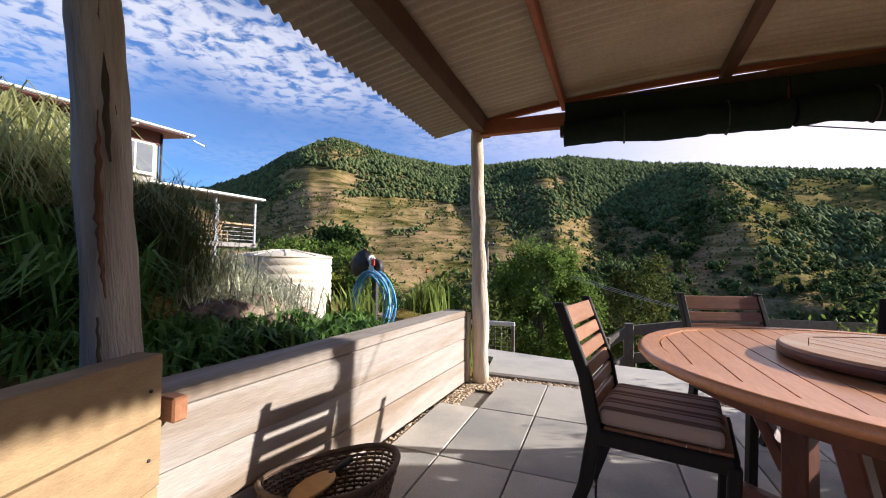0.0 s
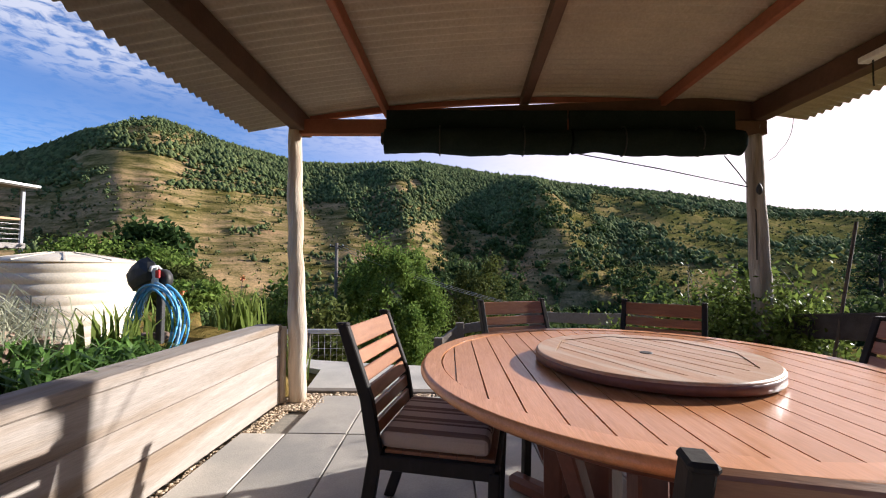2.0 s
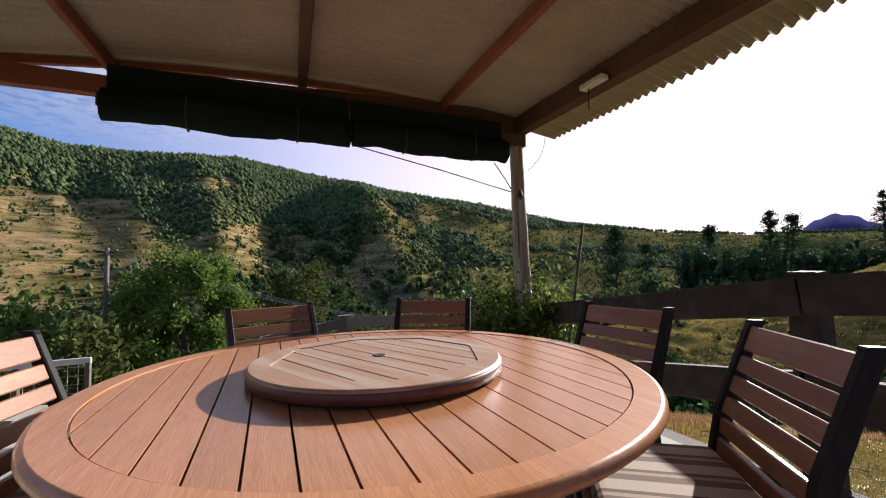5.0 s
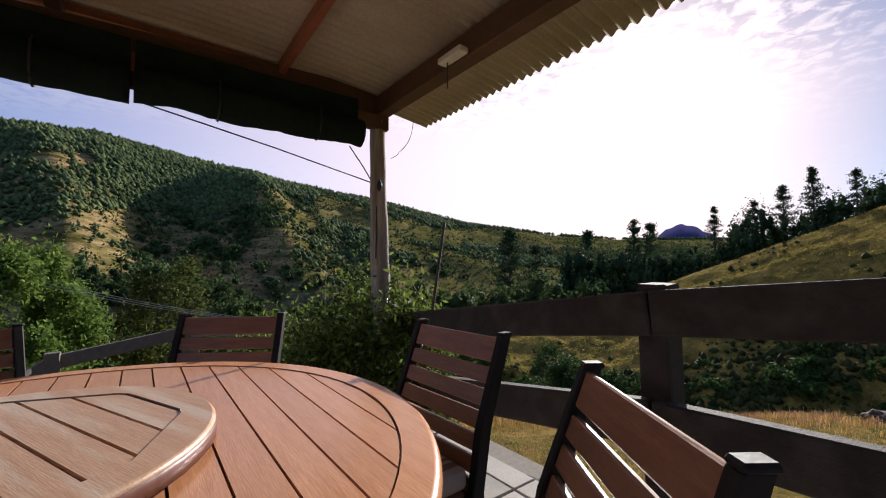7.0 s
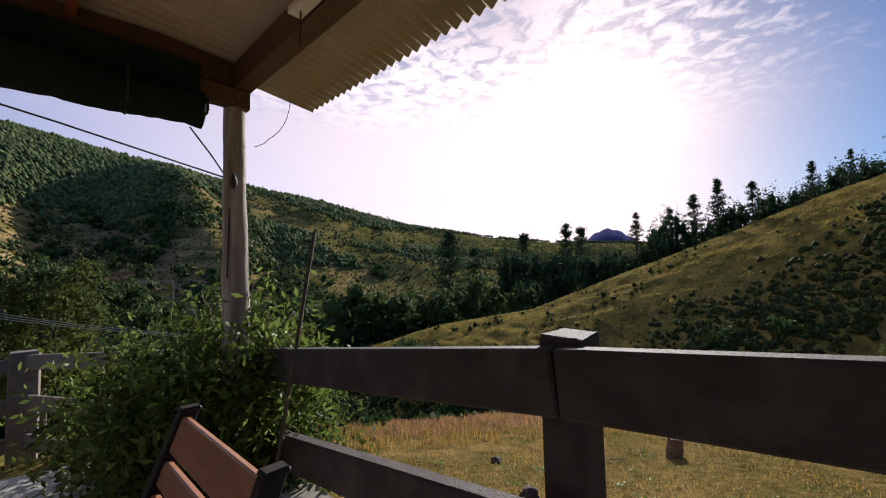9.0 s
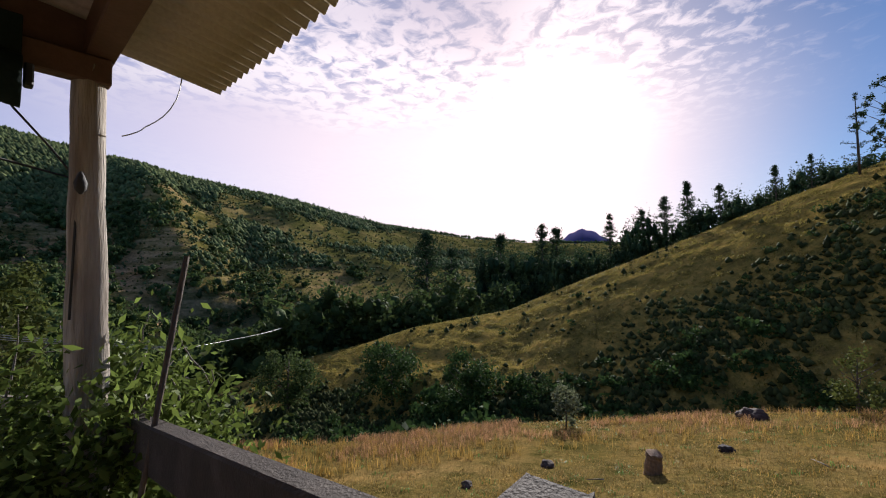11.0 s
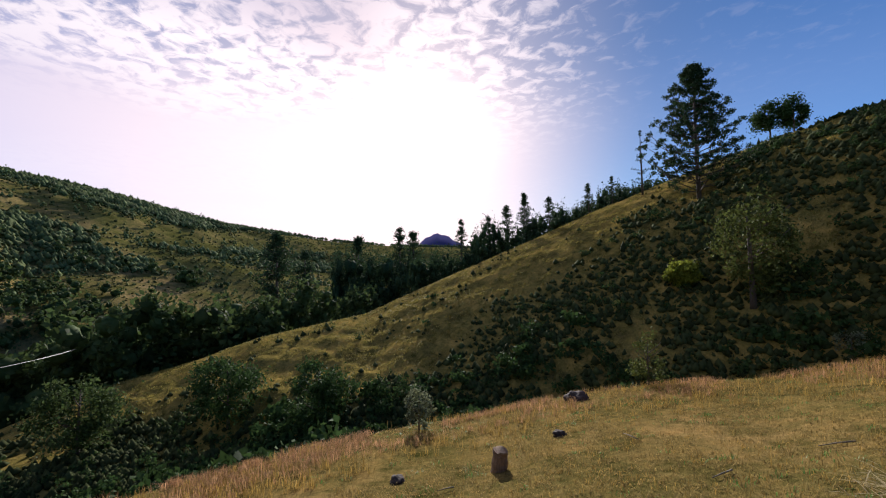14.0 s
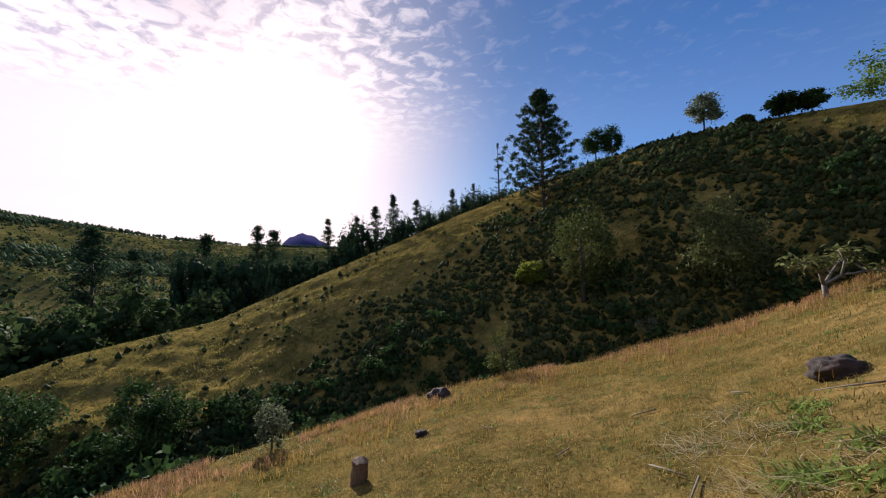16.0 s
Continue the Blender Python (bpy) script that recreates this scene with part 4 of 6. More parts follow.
def cushion_material():
    m = bpy.data.materials.new("striped_cushion")
    m.use_nodes = True
    n, l = m.node_tree.nodes, m.node_tree.links
    b = n["Principled BSDF"]
    b.inputs["Roughness"].default_value = 0.9
    co = n.new("ShaderNodeTexCoord")
    se = n.new("ShaderNodeSeparateXYZ")
    l.new(co.outputs["Object"], se.inputs[0])
    mu = n.new("ShaderNodeMath")
    mu.operation = "MULTIPLY"
    l.new(se.outputs[0], mu.inputs[0])
    mu.inputs[1].default_value = 8.2
    fr = n.new("ShaderNodeMath")
    fr.operation = "FRACT"
    l.new(mu.outputs[0], fr.inputs[0])
    cr = n.new("ShaderNodeValToRGB")
    cr.color_ramp.interpolation = "CONSTANT"
    for k, (p, c) in enumerate(((0.0, (0.55, 0.45, 0.37)), (0.45, (0.20, 0.13, 0.10)), (0.72, (0.45, 0.35, 0.28)), (0.86, (0.17, 0.11, 0.085)))):
        e = cr.color_ramp.elements[k] if k < 2 else cr.color_ramp.elements.new(p)
        e.position, e.color = p, (*c, 1)
    l.new(fr.outputs[0], cr.inputs[0])
    t = n.new("ShaderNodeTexNoise")
    t.inputs["Scale"].default_value = 260
    l.new(co.outputs["Object"], t.inputs["Vector"])
    hv = n.new("ShaderNodeHueSaturation")
    mr = n.new("ShaderNodeMapRange")
    mr.inputs[3].default_value, mr.inputs[4].default_value = 0.75, 1.25
    l.new(t.outputs[0], mr.inputs[0])
    l.new(mr.outputs[0], hv.inputs["Value"])
    l.new(cr.outputs[0], hv.inputs["Color"])
    l.new(hv.outputs[0], b.inputs["Base Color"])
    bp = n.new("ShaderNodeBump")
    bp.inputs["Strength"].default_value = 0.3
    l.new(t.outputs[0], bp.inputs["Height"])
    l.new(bp.outputs[0], b.inputs["Normal"])
    return m


M["cushion"] = cushion_material()


def chair(m):
    """Front towards +y, origin under the seat's middle; the back leans away."""
    c = thing("dining_chair", "brown slatted outdoor dining chair with black frame and striped cushion", "chair", m, "chairs round the table")
    for sx in (-1, 1):
        x = sx * 0.235
        bm = bmesh.new()
        pts = [(x, -0.34, 0.0), (x, -0.27, 0.2), (x, -0.235, 0.42), (x, -0.272, 0.62), (x, -0.375, 0.90)]
        rings = []
        for i, p in enumerate(pts):
            d = 0.026 if i < 4 else 0.022
            rings.append([bm.verts.new((p[0] + a * 0.0155, p[1] + b * d, p[2])) for a, b in ((-1, -1), (1, -1), (1, 1), (-1, 1))])
        for a, b in zip(rings, rings[1:]):
            for k in range(4):
                bm.faces.new((a[k], a[(k + 1) % 4], b[(k + 1) % 4], b[k]))
        bm.faces.new(rings[0][::-1])
        bm.faces.new(rings[-1])
        bmesh.ops.bevel(bm, geom=[e for e in bm.edges if len(e.link_faces) == 2], offset=0.004, segments=1, affect="EDGES")
        leg = part("back_leg", bm, "black_wood", c)
        part("cap", boxm(x, -0.377, 0.902, 0.036, 0.049, 0.014, 0.005), "black_wood", leg)
        part("front_leg", beam((x, 0.20, 0.0), (x, 0.215, 0.40), 0.042, 0.042, 0.006), "black_wood", c)
        part("side_rail", beam((x, -0.235, 0.395), (x, 0.215, 0.395), 0.032, 0.055, 0.005), "black_wood", c)
    part("front_rail", beam((-0.235, 0.215, 0.395), (0.235, 0.215, 0.395), 0.03, 0.055, 0.005), "black_wood", c)
    part("rear_rail", beam((-0.235, -0.225, 0.395), (0.235, -0.225, 0.395), 0.03, 0.055, 0.005), "black_wood", c)
    for k in range(6):
        part("seat_slat", boxm(0, -0.17 + 0.07 * k, 0.425, 0.44, 0.0685, 0.016, 0.002), "teak_dark", c)
    part("cushion", boxm(0, -0.015, 0.468, 0.44, 0.42, 0.07, 0.032, seg=4), "cushion", c, "brown and taupe striped seat cushion")
    n = 7
    hs = [0.084] + [0.055] * (n - 1)
    z = 0.892
    for h in hs:
        zc = z - h / 2
        t = np.interp(zc, (0.42, 0.62, 0.90), (-0.235, -0.272, -0.375))
        tilt = -math.degrees(math.atan2(0.375 - 0.272, 0.28)) if zc > 0.62 else -7.0
        bm = boxm(0, 0, 0, 0.442, 0.02, h, 0.004)
        part("back_slat", bm, "teak_dark", c, m=pose(0, t + 0.004, zc, -tilt))
        z -= h + 0.0115
    return c


def chair_pose(deg, rad, twist=0.0):
    a = radians(deg)
    r = rad - 0.375
    return pose(HUB[0] + r * math.cos(a), HUB[1] + r * math.sin(a), 0, 0, 0, deg + 90 + twist)


b0 = radians(157.2)
first = chair(pose(HUB[0] + 1.173 * math.cos(b0), HUB[1] + 1.173 * math.sin(b0), 0, 0, 0, 157.2 + 90 - 3) @ Matrix.Translation((0, 0.375, 0)))
for deg, rad, tw in ((91.3, 1.20, 4.0), (45.5, 1.243, -4.0), (-12.9, 1.243, 0.0), (-56.5, 1.26, 6.0), (-117.5, 1.23, 0.0)):
    copy_thing(first, chair_pose(deg, rad, tw))

# ---- fence on the drop side ----
fence = thing("fence", "heavy dark timber fence of posts and sleeper rails", "fence", PATIO)
FU = 4.12


def fence_post(parent, u, v, z0, z1, w=0.15, material="fence", seed=0):
    bm = boxm(0, 0, (z1 - z0) / 2, w, w * 0.8, z1 - z0, 0.014, seg=2)
    rng = random.Random(seed)
    for vert in bm.verts:
        vert.co += Vector((rng.uniform(-1, 1), rng.uniform(-1, 1), rng.uniform(-1, 1))) * 0.005
    return part("post", bm, material, parent, m=pose(u, v, z0, rng.uniform(-1, 1), rng.uniform(-1, 1), rng.uniform(-5, 5)))


for k, (v, top) in enumerate(((-4.9, 1.36), (-2.11, 1.055), (0.42, 0.74))):
    fence_post(fence, FU + 0.06, v, -1.1, top, 0.155, seed=k)
for top0, top1, top2, h in ((1.43, 1.028, 0.675, 0.185), (0.74, 0.578, 0.19, 0.19), (0.17, 0.08, -0.30, 0.17)):
    part("rail", beam((FU - 0.055, -6.2, top0 - h / 2), (FU - 0.055, -2.098, top1 - h / 2), 0.07, h, 0.008), "fence", fence)
    part("rail", beam((FU - 0.055, -2.09, top1 - h / 2), (FU - 0.055, 0.55, top2 - h / 2), 0.07, h, 0.008), "fence", fence)
# return of the fence past the bush, stepping down the slope
fence2 = thing("fence", "weathered timber fence stepping down the slope", "fence", PATIO)
line = [(4.15, 0.55, 0.72), (2.99, 4.36, 0.30), (1.5, 4.0, 0.10), (1.12, 3.65, -0.12)]
for k, (u, v, z) in enumerate(line[1:]):
    fence_post(fence2, u, v, z - 1.6, z, 0.26 if k == 0 else 0.15, "fence_pale", 10 + k)
for (u0, v0, z0), (u1, v1, z1) in zip(line, line[1:]):
    for dz in (-0.13, -0.60, -1.05):
        part("rail", beam((u0, v0, z0 + dz), (u1, v1, z1 + dz), 0.05, 0.17, 0.006), "fence_pale", fence2)

# ceiling light and its cord
lamp = thing("ceiling_light", "small white oblong batten light under the roof", "ceiling light", PATIO @ pose(3.83, -1.06, roof_z(3.83) - 0.125, 0, 0, 90))
part("housing", boxm(0, 0, -0.02, 0.22, 0.07, 0.04, 0.012, seg=3), "white", lamp)
part("pull_cord", tube([(0.05, 0, -0.04), (0.052, 0, -0.16), (0.05, 0.0, -0.2)], 0.004, 6), "black", lamp)

# blind cords down to the post, loose wire, leaning stake
solid("blind_cord", tube([P(2.35, 0.05, 2.12), P(3.1, 0.04, 1.98), P(3.86, 0.03, 1.82)], 0.005, 5), "rope", "thin black cord tied from blind to post", "cord")
solid("blind_cord", tube([P(3.66, 0.05, 2.1), P(3.78, 0.05, 1.95), P(3.87, 0.05, 1.82), P(3.86, -0.03, 1.6), P(3.85, -0.04, 1.2)], 0.005, 5), "rope", "thin black cord hanging down the post", "cord")
solid("cord_knot", lathe([(0.004, -0.05), (0.02, -0.03), (0.024, 0.0), (0.014, 0.03), (0.004, 0.05)], 8), "rope", "knotted black cord end on the post", "cord", PATIO @ pose(3.87, -0.06, 1.79))
wire_pts = [P(4.02 + 0.25 * t + 0.02 * math.sin(9 * t), 0.02 + 0.05 * t, 2.05 + 0.38 * t ** 2 + 0.03 * math.sin(7 * t)) for t in np.linspace(0, 1, 14)]
solid("loose_wire", tube(wire_pts, 0.003, 5), "wire", "thin loose wire between post and roof edge", "wire")
solid("garden_stake", tube([P(3.93, -0.48, -0.05), P(4.03, -0.53, 0.7), P(4.13, -0.58, 1.46)], 0.011, 7), "bark", "thin leaning dark stake beside the bush", "stake")


# ---- vegetation ----
def gz(x, y):
    return float(ground_z(np.array([x]), np.array([y]))[0])


def unit(a):
    return a / np.maximum(np.linalg.norm(a, axis=-1, keepdims=True), 1e-9)


def leaf_cards(pts, size, rng, aspect=2.0, lift=0.2):
    """A bent rhombic leaf at each point."""
    n = len(pts)
    d = unit(rng.normal(size=(n, 3)) + (0, 0, lift))
    side = unit(np.cross(d, rng.normal(size=(n, 3))))
    nor = np.cross(d, side)
    L = (size * rng.uniform(0.6, 1.35, n))[:, None]
    W = L / aspect
    v = np.stack([pts - d * L, pts + side * W + nor * L * 0.15, pts + d * L, pts - side * W + nor * L * 0.15], 1).reshape(-1, 3)
    f = np.arange(n * 4).reshape(-1, 4)
    return v, f


def clumps(rng, n_clump, per, radii, inner=0.55, spread=0.22, floor=-0.8):
    """Points in uneven clumps over an ellipsoid."""
    c = unit(rng.normal(size=(n_clump, 3)))
    c[:, 2] = np.maximum(c[:, 2], floor)
    c = c * rng.uniform(inner, 1.0, (n_clump, 1))
    s = spread * rng.uniform(0.6, 1.4, (n_clump, 1, 1))
    p = c[:, None, :] + rng.normal(size=(n_clump, per, 3)) * s
    return (p * np.array(radii)).reshape(-1, 3)


def trunk_mesh(height, r, seed, limbs=5, lean=0.05):
    rng = random.Random(seed)
    lx, ly = rng.uniform(-lean, lean) * height, rng.uniform(-lean, lean) * height
    bm = tube([(lx * t * t, ly * t * t, height * t) for t in (0, 0.15, 0.4, 0.7, 1)], [r * 1.3, r, r * 0.8, r * 0.5, r * 0.2], 8)
    for k in range(limbs):
        t = rng.uniform(0.3, 0.75)
        a = rng.uniform(0, 6.28)
        l = height * rng.uniform(0.25, 0.4)
        p0 = Vector((lx * t * t, ly * t * t, height * t))
        tube([p0, p0 + Vector((math.cos(a) * l * 0.5, math.sin(a) * l * 0.5, l * 0.35)), p0 + Vector((math.cos(a) * l, math.sin(a) * l, l * 0.85))], [r * 0.4, r * 0.28, r * 0.1], 6, bm)
    return bm


def tree(name, label, x, y, top, rad, material, seed, n_clump=60, per=45, leaf_size=0.22, base=None, low=0.25, category="tree", inner=0.5, group="", spread=0.22):
    rng = np.random.default_rng(seed)
    z0 = gz(x, y) - 0.1 if base is None else base
    h = top - z0
    t = thing(name, label, category, pose(x, y, z0), group)
    part("trunk", trunk_mesh(h * 0.85, max(0.03, h * 0.022), seed), "bark", t)
    p = clumps(rng, n_clump, per, (rad, rad, h * (1 - low) / 2), inner, spread)
    p[:, 2] += h * (low + (1 - low) / 2)
    p[:, 2] = np.clip(p[:, 2], 0.05, None)
    v, f = leaf_cards(p, leaf_size, rng)
    part("crown", arrays_mesh("crown", v, f), material, t)
    return t


def pine(label, x, y, top, seed, spread=0.16, base=None, whorls=17, tuft=1.25, bushy=1.0):
    """Hoop pine: whorls of upturned limbs that end in dense tufts."""
    rng = np.random.default_rng(seed)
    z0 = gz(x, y) - 0.2 if base is None else base
    h = top - z0
    t = thing("pine_tree", label, "tree", pose(x, y, z0), "pines on the hill")
    bm = tube([(0, 0, 0), (0, 0, h * 0.5), (0, 0, h * 0.99)], [h * 0.016, h * 0.011, h * 0.003], 7)
    pts = []
    old = bushy > 1
    for w in range(whorls):
        f = (0.07 if old else 0.10) + (0.91 if old else 0.87) * (w + rng.uniform(-0.3, 0.3)) / (whorls - 1)
        f = f0 = min(f, 0.985)
        taper = (1 - f) ** 0.62 * 1.18 if old else (1 - f) ** 0.85 * 1.25 + 0.02
        n = int(rng.integers(5, 8)) if old else int(rng.integers(4, 7))
        a0 = rng.uniform(0, 6.28)
        for k in range(n):
            a = a0 + 6.283 * k / n + rng.uniform(-0.45, 0.45)
            f = min(f0 + rng.uniform(-0.55, 0.55) / whorls, 0.985)
            l = h * spread * taper * rng.uniform(0.45, 1.12)
            rise = rng.uniform(0.15, 0.75) if old else rng.uniform(-0.1, 0.45)
            tip = Vector((math.cos(a) * l, math.sin(a) * l, min(h * f + l * rise, h * 0.995)))
            tube([(0, 0, h * f), (tip.x * 0.6, tip.y * 0.6, h * f + (tip.z - h * f) * 0.35), tip], [h * 0.004, h * 0.003, h * 0.0015], 4, bm)
            for q in ((0.5, 0.78, 1.0) if old else (0.35, 0.7, 1.0)):
                sag = q * q if old else q
                c = np.array((tip.x * q, tip.y * q, h * f + (tip.z - h * f) * sag))
                m = int(40 * bushy * (0.55 + 0.45 * q)) if old else 26
                pts.append(c + rng.normal(size=(m, 3)) * np.array((0.013, 0.013, 0.010)) * h * tuft * (0.75 if old else 0.85))
    pts.append(np.stack([rng.normal(size=40) * h * 0.006, rng.normal(size=40) * h * 0.006, h * rng.uniform(0.90, 1.0, 40)], 1))
    part("trunk", bm, "bark", t)
    p = np.concatenate(pts)
    v, f = leaf_cards(p, h * 0.0062 * tuft, rng, 2.0)
    part("crown", arrays_mesh("crown", v, f), "leaf_pine", t)
    return t


def at(az, r):
    return EYE[0] + r * math.sin(radians(az)), EYE[1] + r * math.cos(radians(az))


# far forest: lumpy crowns joined into one sheet of trees
ICO = bmesh.new()
bmesh.ops.create_icosphere(ICO, subdivisions=1, radius=1)
ico_v = np.array([v.co[:] for v in ICO.verts])
ICO.verts.index_update()
ico_f = np.array([[v.index for v in f.verts] for f in ICO.faces])
ICO.free()


OCT_V = np.array([(1, 0, 0), (0, 1, 0), (-1, 0, 0), (0, -1, 0), (0, 0, 1), (0, 0, -0.8)], dtype=float)
OCT_F = np.array([(0, 1, 4), (1, 2, 4), (2, 3, 4), (3, 0, 4), (1, 0, 5), (2, 1, 5), (3, 2, 5), (0, 3, 5)])


def far_crowns(pos, rad, g, lift):
    """One uneven eight-faced crown for each far tree, turned at random."""
    n = len(pos)
    a = g.uniform(0, 6.283, n)
    c, s = np.cos(a)[:, None], np.sin(a)[:, None]
    o = OCT_V[None] * g.uniform(0.65, 1.35, (n, 6, 1)) + g.normal(size=(n, 6, 3)) * 0.12
    o = np.stack([o[..., 0] * c - o[..., 1] * s, o[..., 0] * s + o[..., 1] * c, o[..., 2] * g.uniform(0.8, 1.5, (n, 1))], -1)
    ctr = pos + np.stack([np.zeros(n), np.zeros(n), rad * lift], 1)
    return (o * rad[:, None, None] + ctr[:, None, :]).reshape(-1, 3), (OCT_F[None] + (np.arange(n) * 6)[:, None, None]).reshape(-1, 3)


def hill_points(g, n, reach=1.03):
    az = g.uniform(-46, 100, n)
    d, r0 = curve(RIDGE_D, az), curve([(-50, 40), (-30, 62), (30, 95), (60, 120), (180, 70)], az)
    q = np.sqrt(g.uniform(0, reach, n))
    r = r0 + (d - r0) * q
    x, y = EYE[0] + r * np.sin(np.radians(az)), EYE[1] + r * np.cos(np.radians(az))
    z = ground_z(x, y)
    return az, r, q, x, y, z, (z - EYE[2]) / r


def ellipse(az, el, a, e, wa, we, soft=0.35):
    return smooth(1 + soft, 1 - soft, np.hypot((az - a) / wa, (el - e) / we))


# wooded and cleared ground, by bearing and slope from the patio
MEADOW = [(30, 0.150), (36.5, 0.136), (42.8, 0.107), (49.7, 0.083), (61.7, 0.071), (69.4, 0.066), (80, 0.05)]


def wooded(az, el, x, y):
    patch = wavy(x, y, 70, 21) + 0.5 * wavy(x, y, 24, 22)
    small = wavy(x, y, 17, 27) + 0.5 * wavy(x, y, 7, 28)
    a_, e_ = az + 1.1 * small, el + 0.007 * small + 0.006 * patch
    west = smooth(1.5, -1.5, a_)
    edge = curve([(-46, 0.12), (-31, 0.125), (-28, 0.155), (-19, 0.152), (0, 0.150), (3, 0.06), (12, 0.11), (26, 0.105), (34, 0.095), (38, 0.0), (100, 0.0)], a_)
    d = 0.95 * smooth(-0.008, 0.008, e_ - edge)
    open_ = 0.22 + 0.70 * smooth(0.05, 0.7, small + 0.4 * patch) * smooth(0.115, 0.085, e_) + 0.25 * (1 - west) + 0.3 * smooth(0.2, 0.8, small) * (1 - west)
    d = np.maximum(d, open_)
    d = d * (1 - 0.35 * smooth(2, 4, a_) * smooth(13, 11, a_) * smooth(-0.1, 0.5, wavy(x, y, 22, 29)))
    d = d * (1 - 0.55 * ellipse(a_, e_, -21.5, 0.262, 6, 0.022))
    east = smooth(31, 37, a_)
    d = d * (1 - east * (1 - (0.28 + 0.72 * smooth(-0.25, 0.3, wavy(x, y, 60, 39) + 0.5 * small))))
    clear = np.maximum.reduce([ellipse(a_, e_, -24.6, 0.188, 4.6, 0.030), ellipse(a_, e_, 6.7, 0.199, 1.3, 0.013), ellipse(a_, e_, 9.4, 0.203, 1.0, 0.016),
                               ellipse(a_ - 27.0 + (e_ - 0.178) * 92, e_, 0, 0.140, 2.0, 0.042), 1.0 * smooth(0.026, 0.015, np.abs(el - curve(MEADOW, az) + 0.004)) * smooth(33, 36, a_),
                               0.8 * smooth(33, 35, a_) * smooth(47, 43, a_) * smooth(0.02, 0.01, np.abs(e_ - curve(MEADOW, az) - 0.012))])
    return d * (1 - 0.93 * clear), clear


rng = np.random.default_rng(11)
az, r, q, x, y, z, el = hill_points(rng, 170000)
dens, clear = wooded(az, el, x, y)
crest = smooth(0.962, 0.975, q)
dens = np.maximum(dens, crest * 0.75 * smooth(-0.7, -0.1, wavy(x, y, 14, 33)))
draw = rng.uniform(0, 1, len(x))
lone = (dens <= 0.6) & (draw < 0.055 * dens * np.clip(r / 300, 0.9, 1.3)) & (r > 70)
lx, ly, lz, lr = x[lone], y[lone], z[lone], r[lone]
keep = draw < np.where(dens > 0.6, 0.62, 0.10) * dens * np.clip(r / 300, 0.9, 1.3)
x, y, z, r, crest, dens = x[keep], y[keep], z[keep], r[keep], crest[keep], dens[keep]
rad = rng.uniform(0.65, 1.75, len(x)) ** 1.3 * np.where(dens > 0.6, 1.0, 0.7) * np.clip(r / 300, 0.55, 1.15)
v, f = far_crowns(np.stack([x, y, z], 1), rad, rng, 0.65 + 0.9 * crest)
solid("hill_forest", arrays_mesh("hill_forest", v, f, True), "canopy", "dark green gum forest on the hillsides", "forest", kind="stuff")

# small scrub between the trees
az, r, q, x, y, z, el = hill_points(rng, 90000)
dens, clear = wooded(az, el, x, y)
patch = wavy(x, y, 38, 25) + 0.6 * wavy(x, y, 12, 26)
keep = rng.uniform(0, 1, len(x)) < smooth(-0.35, 0.6, patch + 0.5 * smooth(0, 40, az)) * (0.55 - 0.40 * clear)
x, y, z, r = x[keep], y[keep], z[keep], r[keep]
rad = rng.uniform(0.25, 0.85, len(x)) ** 1.3 * np.clip(r / 240, 0.6, 1.5)
v, f = far_crowns(np.stack([x, y, z], 1), rad, rng, 0.35)
solid("hill_scrub", arrays_mesh("hill_scrub", v, f, True), "scrub", "low olive scrub dotted over the dry hillsides", "scrub", kind="stuff")

# valley woods: leafy crowns joined
def leafy_woods(name, label, pos, rad, height, material, seed, per=200, size=0.09, core=True):
    g = np.random.default_rng(seed)
    n = len(pos)
    base = unit(g.normal(size=(n, per, 3)))
    cl = unit(g.normal(size=(n, 9, 3)))
    pick = g.integers(0, 9, (n, per))
    c = np.take_along_axis(cl, pick[..., None].repeat(3, 2), 1) * 0.62 + base * g.uniform(0.1, 0.42, (n, per, 1))
    p = pos[:, None, :] + c * np.stack([rad, rad, height * 0.5], 1)[:, None, :]
    p[:, :, 2] += (height * 0.5)[:, None]
    cards = []
    v, f = leaf_cards(p.reshape(-1, 3), 1.0, g, 1.5)
    ctr = p.reshape(-1, 1, 3)
    s = (rad[:, None].repeat(per, 1).reshape(-1, 1, 1)) * size * 1.6
    v = (ctr + (v.reshape(-1, 4, 3) - ctr) * s).reshape(-1, 3)
    f = np.concatenate([f[:, :3], f[:, [0, 2, 3]]])
    if core:
        c = pos[:, None, :] + (cl[:, :5] * 0.5 * np.stack([rad, rad, height * 0.5], 1)[:, None, :])
        c[:, :, 2] += (height * 0.5)[:, None]
        w = np.stack([rad, rad, np.maximum(rad, height * 0.3)], 1)[:, None, :] * g.uniform(0.20, 0.32, (n, 5, 1))
        bv = (ico_v[None, None] * g.uniform(0.7, 1.25, (n, 5, len(ico_v), 1)) * w[:, :, None, :] + c[:, :, None, :]).reshape(-1, 3)
        bf = (ico_f[None] + (np.arange(n * 5) * len(ico_v))[:, None, None]).reshape(-1, 3)
        f = np.concatenate([f, bf + len(v)])
        v = np.concatenate([v, bv])
    solid(name, arrays_mesh(name, v, f), material, label, "trees", kind="stuff")


